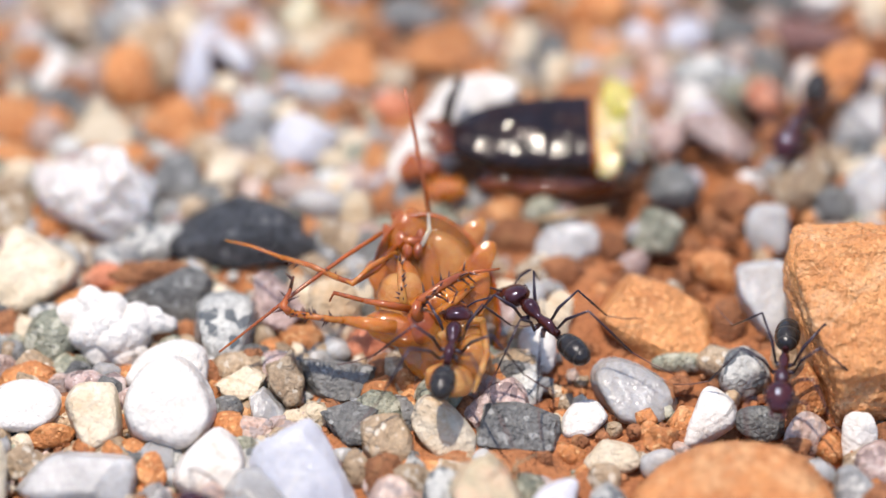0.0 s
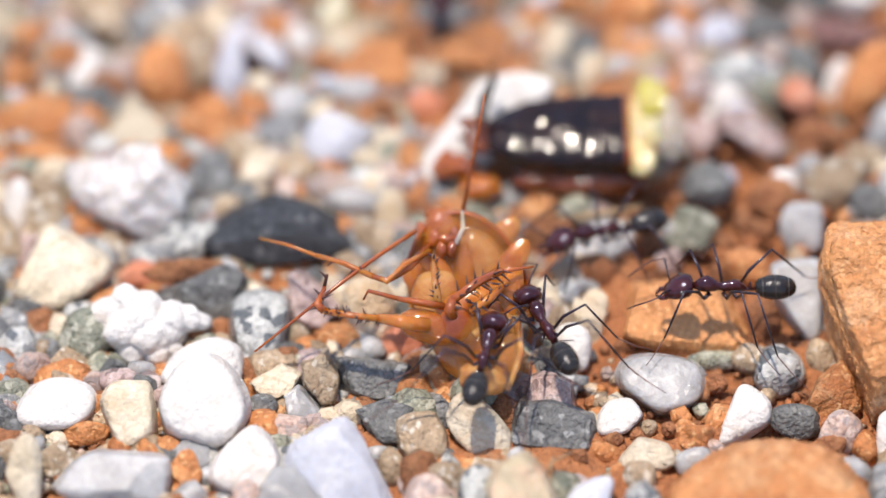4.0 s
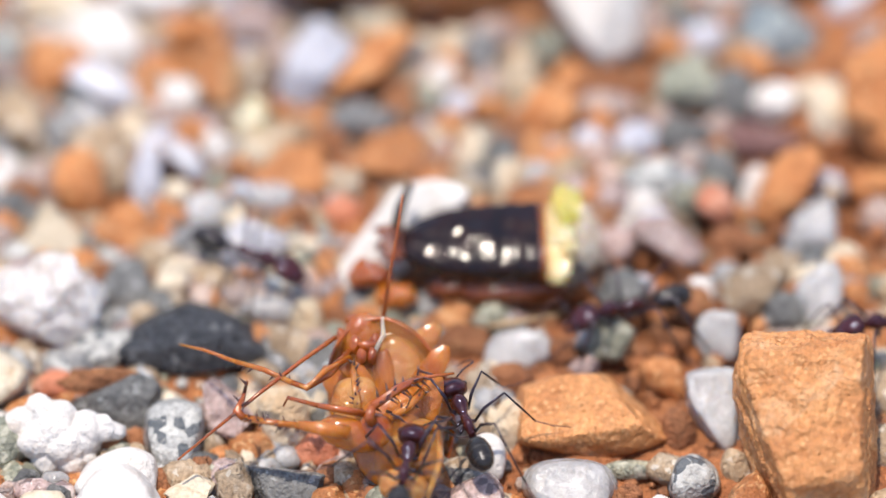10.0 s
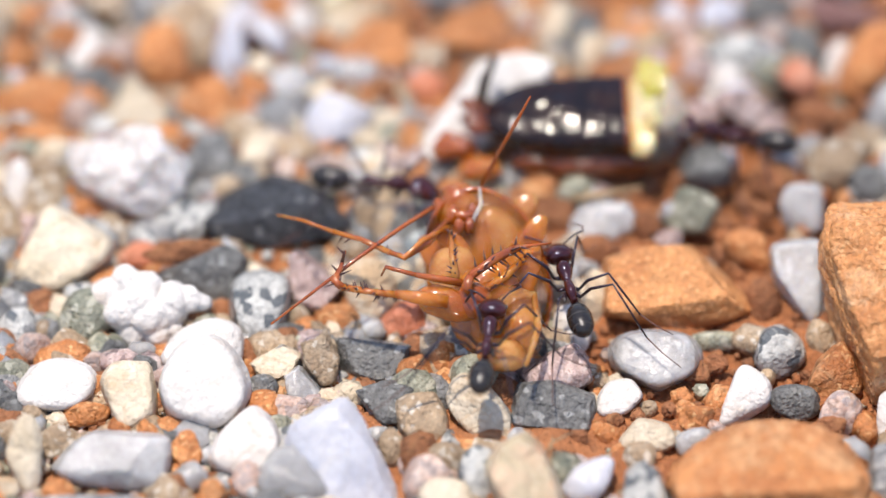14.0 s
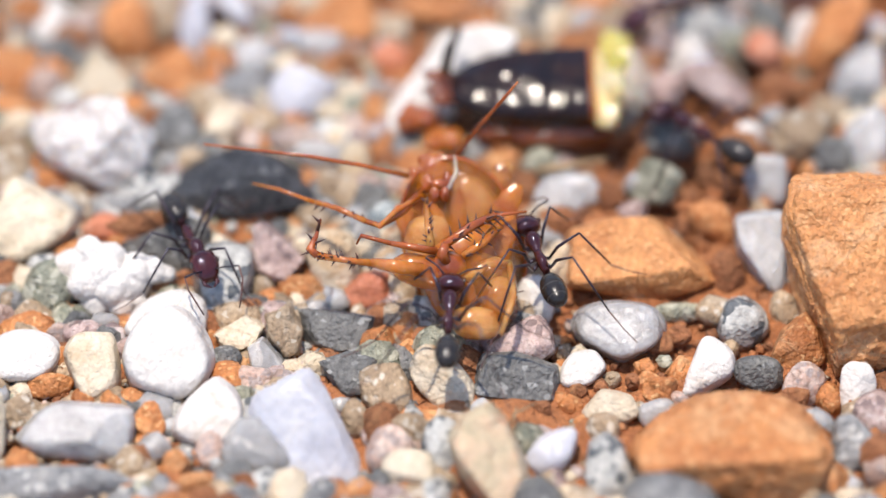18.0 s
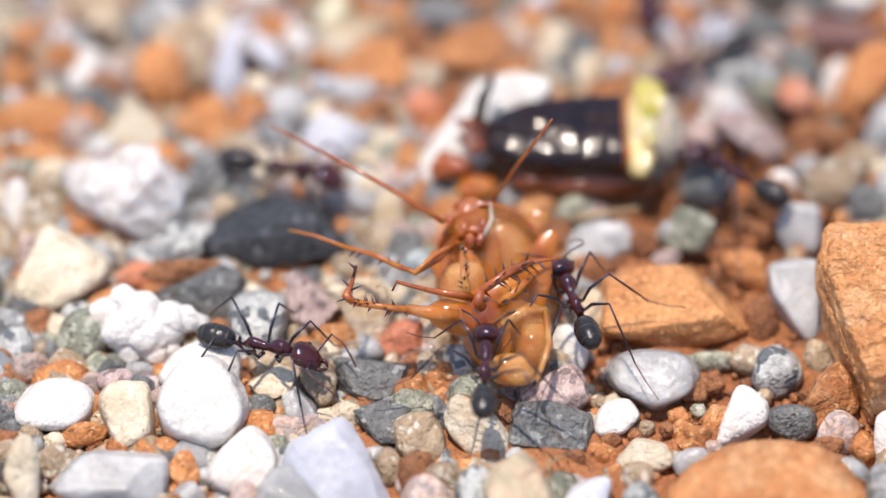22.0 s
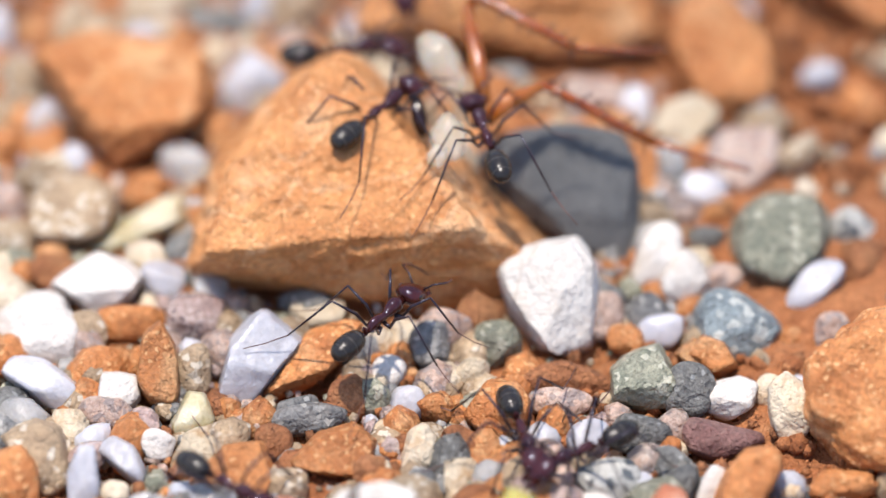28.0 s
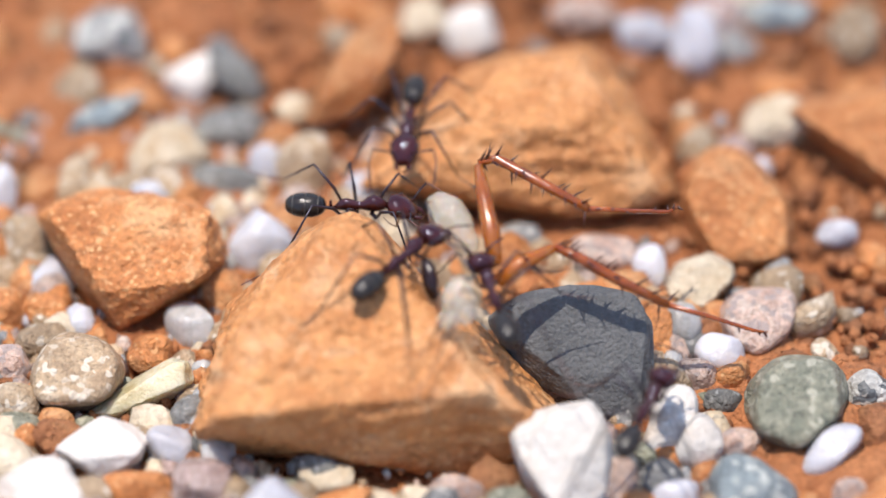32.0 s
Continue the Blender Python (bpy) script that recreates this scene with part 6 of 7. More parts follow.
# ---- ants ----
def ant_model():
    """A meat ant 8 mm long, facing +x, its feet at z = 0."""
    root = new("ant")
    tagged(root, "dark red-brown ant with a blue-violet sheen and black abdomen on gravel", "ant", "ants round the cockroach")
    head = part("head", lathe([(2.3, 0.26, 0.22, 2.45), (2.36, 0.54, 0.42, 2.44), (2.55, 0.76, 0.56, 2.42), (2.9, 0.84, 0.62, 2.36), (3.3, 0.79, 0.57, 2.26),
                               (3.65, 0.64, 0.45, 2.13), (3.92, 0.46, 0.3, 2.0), (4.0, 0.27, 0.18, 1.96)], 26), ANT_RED, root)
    for s in (-1, 1):
        part("mandible", tube([(3.8, 0.36 * s, 1.92), (4.15, 0.38 * s, 1.84), (4.42, 0.06 * s, 1.78)], [0.17, 0.13, 0.04], 8), ANT_RED, head, "curved red-brown jaw")
        part("eye", blob((3.0, 0.77 * s, 2.52), (0.18, 0.1, 0.16), None, 2), EYE_BLACK, head, "small black eye")
        an = part("antenna", tube([(3.6, 0.33 * s, 2.38), (3.95, 0.9 * s, 2.72), (4.25, 1.6 * s, 2.84)], [0.055, 0.05, 0.06], 7), ANT_LEG, root,
                  at=(3.6, 0.33 * s, 2.38))
        part("funiculus", tube([(4.25, 1.6 * s, 2.84), (4.9, 1.6 * s, 2.4), (5.5, 1.3 * s, 1.75), (5.9, 1.05 * s, 1.2)], [0.045, 0.05, 0.055, 0.04], 7), ANT_FOOT, an,
             "jointed feeler tip")
    part("thorax", joined([lathe([(2.32, 0.17, 0.17, 2.36), (2.14, 0.26, 0.27, 2.4), (1.85, 0.42, 0.44, 2.45), (1.5, 0.47, 0.50, 2.47), (1.15, 0.38, 0.40, 2.39), (0.86, 0.23, 0.24, 2.26),
                                  (0.62, 0.25, 0.26, 2.22), (0.3, 0.29, 0.33, 2.25), (-0.1, 0.31, 0.38, 2.27), (-0.42, 0.26, 0.33, 2.18), (-0.62, 0.16, 0.18, 2.02), (-0.72, 0.1, 0.1, 1.97)][::-1], 20)]),
         ANT_RED, root)
    part("waist", joined([tube([(-0.6, 0, 1.95), (-0.85, 0, 1.95), (-1.25, 0, 1.95)], [0.09, 0.11, 0.09], 10), blob((-0.92, 0, 2.16), (0.1, 0.22, 0.34), None, 3)]), ANT_RED, root)
    rings = []
    for k in range(25):
        a = math.pi * k / 24
        seam = 0.955 if k in (7, 12, 17) else 1.0
        rings.append((-2.35 - 1.18 * math.cos(a), max(0.03, 0.74 * math.sin(a) ** 0.8 * seam), max(0.03, 0.70 * math.sin(a) ** 0.8 * seam), 1.98 + 0.1 * k / 24))
    gaster = part("gaster", lathe(rings, 26), ANT_BLACK, root, "banded black abdomen")
    for k in (7, 12, 17):
        x, wide, tall, mid = rings[k]
        part("band", lathe([(x - 0.05, wide * 0.98, tall * 0.98, mid), (x - 0.03, wide * 1.03, tall * 1.03, mid), (x + 0.05, wide * 1.03, tall * 1.03, mid), (x + 0.07, wide * 0.98, tall * 0.98, mid)], 26),
             ANT_BAND, gaster, "greyish downy band")
    spread = ((1.5, 50, 2.4, 2.5, 2.1), (0.55, 100, 2.6, 3.0, 2.4), (0.0, 142, 3.1, 3.6, 3.0))
    for x, yaw, femur, tibia, foot in spread:
        for s in (-1, 1):
            a = radians(yaw) * s
            d = Vector((math.cos(a), math.sin(a), 0))
            hip = Vector((x, 0.3 * s, 1.9))
            knee = hip + d * femur * 0.78 + Vector((0, 0, femur * 0.6))
            heel = knee + d * tibia * 0.62
            heel.z = 0.75
            a2 = a + 0.18 * s
            toe = heel + Vector((math.cos(a2), math.sin(a2), 0)) * foot * 0.85
            toe.z = 0.0
            leg = part("leg", joined([tube([hip - d * 0.15, hip + d * 0.35 - Vector((0, 0, 0.1))], [0.15, 0.1], 8),
                                      tube([hip + d * 0.3 - Vector((0, 0, 0.1)), hip.lerp(knee, 0.4) + Vector((0, 0, 0.1)), knee], [0.08, 0.1, 0.06], 8)]), ANT_LEG, root,
                       at=tuple(hip))
            part("tibia", tube([knee, knee.lerp(heel, 0.5), heel], [0.055, 0.07, 0.05], 7), ANT_LEG, leg)
            part("tarsus", tube([heel, heel.lerp(toe, 0.5) - Vector((0, 0, 0.12)), toe], [0.04, 0.034, 0.025], 6), ANT_FOOT, leg, "thin brownish foot")
    return root


ANT = ant_model()
ANTS = [ANT] + [copy_thing(ANT, Matrix.Identity(4)) for _ in range(14 - 1)]


def ant_walks(ob, rows, seed):
    """Rows of seconds, x, y, z in mm, heading, climb and lean in degrees. The legs stride by the ground covered."""
    walk(ob, [(t, pose(x * MM, y * MM, z * MM, lean, -climb, yaw)) for t, x, y, z, yaw, climb, lean in rows])
    rng = random.Random(seed)
    times = [r[0] for r in rows]
    gone, here, paces = 0.0, 0.0, [(0.0, 0.0)]
    t = 0.0
    while t < 32.0:
        t = round(t + 0.125, 3)
        a = [np.interp(v, times, [r[k] for r in rows]) for v in (t - 0.125, t) for k in (1, 2, 4)]
        step = math.hypot(a[3] - a[0], a[4] - a[1]) + abs(a[5] - a[2]) * 0.02
        gone += step
        if step > 0.06:
            paces.append((t, gone))
        else:
            if paces[-1][0] < t - 0.13 and len(paces) > 1 and t % 1.0 == 0:
                paces.append((t, gone))
    if paces[-1][0] < 32.0:
        paces.append((32.0, gone))
    legs = [c for c in ob.children if c.name.startswith("leg")]
    for k, leg in enumerate(legs):
        phase = math.pi * ((k // 2 + k) % 2) + rng.uniform(-0.3, 0.3)
        rest = rng.uniform(-9, 9)
        base = leg.location.copy()
        side = 1 if base.y > 0 else -1
        walk(leg, [(t, Matrix.Translation(base) @ pose(0, 0, 0, side * max(0, 9 * math.cos(g * 1.5 + phase)), 0, rest + side * 17 * math.sin(g * 1.5 + phase)))
                   for t, g in paces])
    for k, feeler in enumerate([c for c in ob.children if c.name.startswith("antenna")]):
        base = feeler.location.copy()
        walk(feeler, [(t, Matrix.Translation(base) @ pose(0, 0, 0, 0, rng.uniform(-14, 14), rng.uniform(-22, 22))) for t in (0, 2, 4, 7, 9, 11, 13, 15, 17, 19, 21, 23, 25, 27, 29, 30.5, 32)])


# ---- gravel between the stones ----
def scatter(name, label, count, size, box, kinds, seed, level, keep, lift=0.3, category="gravel"):
    rng = np.random.default_rng(seed)
    v0, f0 = BALL[level]
    f0 = np.array(f0)
    shapes = [stone_points("akara"[k % 5], np.random.default_rng(900 + k), level)[0] for k in range(14)]
    taken = np.array([(s[0], s[1], s[2]) for s in STONES])
    verts, faces, slots = [], [], []
    total = 0
    for _ in range(count):
        x, y = rng.uniform(box[0], box[1]), rng.uniform(box[2], box[3])
        big = size[0] + (size[1] - size[0]) * rng.random() ** 1.6
        if rng.random() > keep(x, y):
            continue
        if big > 1.1 and (np.hypot(taken[:, 0] - x, taken[:, 1] - y) < taken[:, 2] * 0.68 + big * 0.2).any():
            continue
        q = rng.normal(size=4)
        rot = np.array(Matrix.Rotation(rng.uniform(0, 6.3), 3, Vector(q[:3])))
        p = shapes[rng.integers(14)] * big / 2 * rng.uniform(0.6, 1.0, 3)
        verts.append((p @ rot.T + (x, y, big * lift - 0.35)) * MM)
        faces.append(f0 + total)
        slots.append(np.full(len(f0), rng.integers(len(kinds))))
        total += len(v0)
    me = bpy.data.meshes.new(name)
    me.from_pydata(np.concatenate(verts).tolist(), [], np.concatenate(faces).tolist())
    for k in kinds:
        me.materials.append(k)
    me.polygons.foreach_set("material_index", np.concatenate(slots).astype(np.int32))
    me.shade_smooth()
    tagged(new(name, me), label, category, kind="stuff")


def stony(x, y):
    """How thickly the gravel lies: sparse on the bare earth behind and beside the large blocks."""
    bare = 0.1 if y > 54 - 0.6 * max(0.0, x) else 1.0
    if math.hypot((x - 13) / 8, (y - 1) / 9) < 1 or (5 < x < 20 and -22 < y < 2):
        bare = 0.12
    if x > 21 and 8 < y < 40:
        bare = 0.15
    return bare


MIX = [KIND[k][0] for k in "CTOOPGTEBOJDTCTOQOBLT"]
PALE_MIX = [KIND[k][0] for k in "CTGTEODTPQJBDOTGBS"]
scatter("gravel", "mixed small gravel filling the gaps between pebbles", 11000, (1.2, 4.0), (-40, 40, -34, 84), MIX, 3, 2,
        lambda x, y: stony(x, y) if (x > 5 or y > 10) else 0.0, 0.14)
scatter("pale_gravel", "small grey and cream gravel between white pebbles", 7500, (0.9, 3.6), (-40, 5, -34, 10), PALE_MIX, 13, 2, stony, 0.1)
scatter("coarse_gravel", "mixed coarse gravel spread round the ants' ground", 2200, (2.0, 6.0), (-90, 90, -90, 130), MIX, 4, 2,
        lambda x, y: stony(x, y) if (abs(x) > 27 or y < -25 or y > 74) else 0.0, 0.25)
scatter("soil_crumbs", "small reddish-brown crumbs of earth between stones", 11000, (0.3, 1.5), (-34, 34, -30, 85), [SOIL, SOIL, KIND["B"][0]], 6, 1,
        lambda x, y: 1.0 if x > 8 or y > 45 else 0.25, 0.3, "soil")
scatter("grit", "pale fine grit between the pebbles", 9000, (0.5, 1.7), (-30, 30, -26, 60), [KIND[k][0] for k in "CTQGOPJEBT"], 8, 1,
        lambda x, y: 0.9 if x < 8 else 0.4 * stony(x, y))


# ---- everything that moves ----
def shifted(ob, rows):
    """Rows of seconds, shift to the side and up the slope in mm, and turn in degrees of a stone that is trodden out of place."""
    base = ob.location.copy()
    for_turn = VIEW.to_4x4()
    walk(ob, [(t, Matrix.Translation(base + VIEW @ Vector((dx, dy, 0)) * MM) @ for_turn @ Matrix.Rotation(radians(a), 4, "Z") @ for_turn.inverted())
              for t, dx, dy, a in rows])


def aimed(ob, first, rows):
    """Turn a straight part, built to point along first, so that it points along the way of each row."""
    base, built = ob.location.copy(), Vector(first)
    walk(ob, [(t, Matrix.Translation(base) @ built.rotation_difference(Vector((x, y, z))).to_matrix().to_4x4()) for t, x, y, z in rows])


def motions():
    # stones by the cockroach that the tugging pushes about
    shifted(WEDGE, [(0, 1.8, -1.6, -33), (0.5, 1.8, -1.6, -33), (0.9, 2.0, -1.2, -22), (1.4, 1.9, -1.0, -16), (2, 1.5, -1.0, -14), (4, 1.25, -1.1, -12),
                    (4.5, 1.3, -0.7, -9), (5.5, 0.6, -0.3, -4), (6.5, 0, 0, 0), (32, 0, 0, 0)])
    shifted(PINK_STONE, [(0, -1.5, -0.7, 0), (3.5, -1.3, -0.7, 0), (4, -0.35, -0.65, 55), (4.5, -0.3, -0.6, 55), (6.5, -0.2, -0.3, 42), (7, -0.1, -0.1, 24), (7.6, 0, 0, 0),
                         (32, 0, 0, 0)])
    shifted(QUARTZ_PEBBLE, [(0, 0.65, -0.8, -28), (2, 0.6, -0.7, -24), (4, 0.35, -0.3, -6), (4.5, 0.3, -0.2, -4), (6.5, 0, 0, 0), (32, 0, 0, 0)])
    # the front half is tugged about by the ants
    walk(FRONT, [(t, pose(dx * MM, dy * MM, 0, 0, 0, a)) for t, dx, dy, a in (
        (0, -1.8, -0.6, 0), (2, -1.75, -0.6, 0), (4, -1.85, -0.6, 0), (7, -2.2, -0.6, 0), (8, -2.4, -0.6, 0), (9, -1.65, -0.3, 0), (11, -1.5, -0.3, 0),
        (13, -1.45, -0.3, 0), (14.5, -0.65, -0.2, 0), (16.5, -0.6, -0.2, 0), (18, -0.2, 0, 0), (19, 0, 0, 0), (22, -0.1, 0.2, 0), (23, -0.2, 0.4, 0),
        (24.5, 0.2, -0.4, 0), (26.5, -1.8, -0.7, 0), (28, -1.9, 0.2, 0), (32, -1.9, 0.2, 0))])
    # the antennae: seconds and the way each points, to the side, up the slope and towards the sky
    aimed(FEELER, (-10.3, 5.25, 2.0), [
        (0, -9.1, -6.7, -3.0), (4, -9.0, -6.8, -3.0), (9, -8.6, -7.0, -2.8), (14.5, -8.8, -6.6, -2.6), (16.5, -9.0, -6.2, -2.0), (17, -10.0, -4.6, -0.8), (18, -11.0, 1.0, 1.4),
        (18.7, -10.5, 4.6, 2.0), (19, -10.3, 5.25, 2.0), (23, -10.0, 5.8, 2.4), (24, -10.6, 4.4, 2.0), (24.5, -10.6, 4.4, 2.0), (26.5, -10.0, 5.4, 2.0), (32, -10.0, 5.4, 2.0)])
    aimed(UPRIGHT, (3.6, -1.18, 6.3), [
        (0, -1.4, 4.1, 6.0), (1, -1.2, 4.0, 6.1), (2, -0.6, 3.4, 6.4), (4, 1.2, 2.1, 6.8), (7, 1.0, 3.2, 6.5), (9, 0.8, 3.6, 6.3), (13, 2.5, -0.8, 6.6), (14.5, 2.8, 0.4, 6.7),
        (17, 3.2, -0.4, 6.6), (19, 3.6, -1.18, 6.3), (22, 3.4, -0.2, 6.5), (23, 3.2, 0.7, 6.6), (24, 1.9, 3.8, 6.1), (26.5, 1.9, 3.8, 6.1), (32, 1.9, 3.8, 6.1)])
    ant_walks(ANTS[0], [
        (0, 5.90, -11.53, 2.40, 128, 0, 0), (1, 5.58, -12.03, 2.40, 125, -0, 0), (2, 5.37, -12.10, 2.40, 129, -0, 0), (3, 5.86, -11.69, 2.40, 128, -0, 0),
        (4, 3.94, -12.12, 2.40, 113, 0, 0), (4.5, 3.87, -12.42, 2.40, 114, 0, 0), (6.5, 3.72, -11.46, 2.40, 114, 0, 0), (7, 3.45, -11.41, 2.40, 112, 0, 0),
        (8, 3.79, -11.96, 2.40, 111, 0, 0), (9, 4.84, -10.36, 2.40, 105, -0, 0), (10, 4.27, -10.76, 2.40, 107, 0, 0), (11, 5.20, -10.18, 2.40, 106, 0, 0),
        (12, 4.67, -10.70, 2.40, 104, 0, 0), (13, 4.81, -10.69, 2.40, 102, 0, 0), (14, 5.22, -10.43, 2.40, 103, 0, 0), (14.5, 5.07, -10.48, 2.40, 105, 0, 0),
        (16.5, 5.06, -10.60, 2.40, 104, 0, 0), (17, 5.02, -10.71, 2.40, 104, -0, 0), (18, 5.64, -10.37, 2.40, 107, 0, 0), (19, 5.70, -9.44, 2.40, 107, 0, 0),
        (20, 5.58, -9.91, 2.40, 106, 0, 0), (21, 5.65, -9.67, 2.40, 106, 0, 0), (22, 5.64, -9.83, 2.40, 107, 0, 0), (23, 5.32, -5.71, 2.40, 111, 0, 0),
        (23.5, 4.94, -5.03, 2.40, 110, 0, 0), (24, 5.54, -1.67, 2.40, 117, 0, 0), (24.5, 3.45, -1.60, 2.40, 149, 0, 0), (26.5, 2.34, -6.97, 2.40, 150, 0, 0),
        (27, 3.24, -5.80, 2.40, 138, 0, 0), (27.3, 5.12, -3.65, 2.40, 134, 0, 0), (27.5, 4.85, -4.67, 2.40, 136, -0, 0), (32, 4.85, -4.67, 2.40, 136, -0, 0),
    ], 1)
    ant_walks(ANTS[1], [
        (0, 0.36, -14.44, 3.00, 81, 0, 0), (1, 0.60, -14.47, 3.00, 84, 0, 0), (2, 0.59, -14.54, 3.00, 85, 0, 0), (3, 0.60, -14.24, 3.00, 83, 0, 0),
        (4, 0.31, -15.16, 3.00, 78, -0, 0), (4.5, 0.21, -15.07, 3.00, 77, 0, 0), (6.5, 0.49, -15.61, 3.00, 78, -0, 0), (7, 0.37, -15.73, 3.00, 80, 0, 0),
        (8, 0.54, -15.76, 3.00, 80, 0, 0), (9, 0.47, -15.35, 3.00, 82, 0, 0), (10, 0.70, -15.34, 3.00, 81, 0, 0), (12, 0.79, -15.02, 3.00, 83, 0, 0),
        (13, 0.45, -15.47, 3.00, 82, 0, 0), (14, 0.46, -15.75, 3.00, 83, 0, 0), (14.5, 0.15, -15.81, 3.00, 85, 0, 0), (16.5, -0.02, -16.05, 3.00, 85, 0, 0),
        (18, 0.41, -16.04, 3.00, 88, -0, 0), (19, 0.44, -15.82, 3.00, 88, 0, 0), (20, 0.51, -16.05, 3.00, 89, -0, 0), (21, 0.48, -16.11, 3.00, 88, 0, 0),
        (22, 0.51, -16.12, 3.00, 88, 0, 0), (23, 0.72, -15.51, 3.00, 89, 0, 0), (23.5, 0.78, -15.34, 3.00, 89, 0, 0), (24, 0.79, -14.90, 3.00, 89, 0, 0),
        (32, 0.79, -14.90, 3.00, 89, 0, 0),
    ], 2)
    ant_walks(ANTS[2], [
        (0, 20.74, 8.47, 0.94, -109, 0, 0), (0.5, 20.10, 8.65, 0.67, -113, 0, 0), (1, 16.32, 0.32, 0.39, -158, 0, 0), (1.5, 14.45, -0.55, 0.37, -180, 0, 0),
        (2, 15.73, -1.83, 0.41, -169, 0, 0), (2.5, 12.12, -1.19, 0.44, -177, 0, 0), (3, 12.44, -2.06, 0.50, -180, 0, 0), (3.5, 8.99, -1.66, 0.60, -180, 0, 0),
        (4, 7.59, -1.75, 0.77, -159, 0, 0), (4.5, 7.45, -0.55, 1.00, -162, 0, 0), (6.5, 5.80, -0.19, 1.05, -156, 0, 0), (7, 6.42, 0.82, 1.56, -180, 0, 0),
        (7.5, 6.97, 2.51, 2.88, -180, 0, 0), (8, 9.82, 3.14, 2.98, -196, 0, 0), (8.5, 13.86, 6.34, 1.52, -140, 0, 0), (9, 16.96, 3.49, 0.45, -122, 0, 0),
        (9.5, 15.92, 4.18, 0.32, -140, -0, 0), (10, 13.80, 1.24, 0.57, -158, 0, 0), (10.5, 14.21, 1.57, 0.70, -168, 0, 0), (11, 14.74, 1.98, 0.68, -200, 0, 0),
        (11.5, 14.93, 3.73, 0.62, -227, 0, 0), (12, 15.04, 3.87, 0.60, -226, 0, 0), (12.5, 15.06, 3.50, 0.65, -223, 0, 0), (13, 14.18, 1.66, 0.73, -188, 0, 0),
        (13.5, 15.13, 2.72, 0.62, -187, 0, 0), (14, 14.92, 5.05, 0.47, -190, 0, 0), (14.5, 14.69, 3.50, 0.69, -194, 0, 0), (16.5, 14.87, 2.33, 0.92, -209, 0, 0),
        (18, 15.00, 2.15, 0.96, -216, 0, 0), (19, 15.13, 2.64, 0.99, -214, 0, 0), (20, 15.01, 2.61, 1.04, -215, 0, 0), (21, 15.10, 2.57, 1.07, -217, 0, 0),
        (22, 15.06, 2.68, 1.02, -216, 0, 0), (23, 14.85, 3.23, 0.85, -215, 0, 0), (24, 14.94, 3.92, 0.75, -217, 0, 0), (24.5, 14.37, 3.78, 0.69, -219, -0, 0),
        (26.5, 12.68, 1.48, 0.52, -207, 0, 0), (27, 12.34, 1.52, 0.42, -207, 0, 0), (27.3, 12.71, 2.71, 0.49, -211, 0, 0), (27.5, 12.24, 1.14, 0.68, -211, 0, 0),
        (28, 12.13, 1.51, 0.73, -211, 0, 0), (32, 12.13, 1.51, 0.73, -211, 0, 0),
    ], 3)
    ant_walks(ANTS[3], [
        (0, 25.74, 34.14, 2.81, -124, -0, 0), (14.5, 20.38, 27.66, 1.40, -130, 0, 0), (15.5, 16.66, 17.52, 0.80, -152, -0, 0), (16.5, 14.37, 14.38, 0.63, -147, 0, 0),
        (18, 13.85, 14.19, 0.56, -147, 0, 0), (19, 13.65, 13.95, 0.55, -149, 0, 0), (20, 13.37, 14.21, 0.49, -143, -0, 0), (21, 14.11, 13.52, 0.44, -141, 0, 0),
        (22, 13.45, 13.40, 0.46, -140, 0, 0), (23, 13.68, 14.74, 0.55, -141, 0, 0), (23.5, 13.66, 15.20, 0.54, -145, 0, 0), (24, 13.11, 14.40, 0.43, -148, -0, 0),
        (24.5, 13.35, 14.57, 0.45, -142, 0, 0), (26.5, 13.88, 14.80, 0.55, -141, -0, 0), (27, 13.67, 14.98, 0.62, -143, 0, 0), (27.3, 13.85, 15.23, 0.59, -141, -0, 0),
        (27.5, 13.36, 14.45, 0.45, -141, 0, 0), (28, 13.86, 14.88, 0.43, -144, 0, 0), (28.5, 13.84, 14.85, 0.47, -141, 0, 0), (32, 13.84, 14.85, 0.47, -141, 0, 0),
    ], 4)
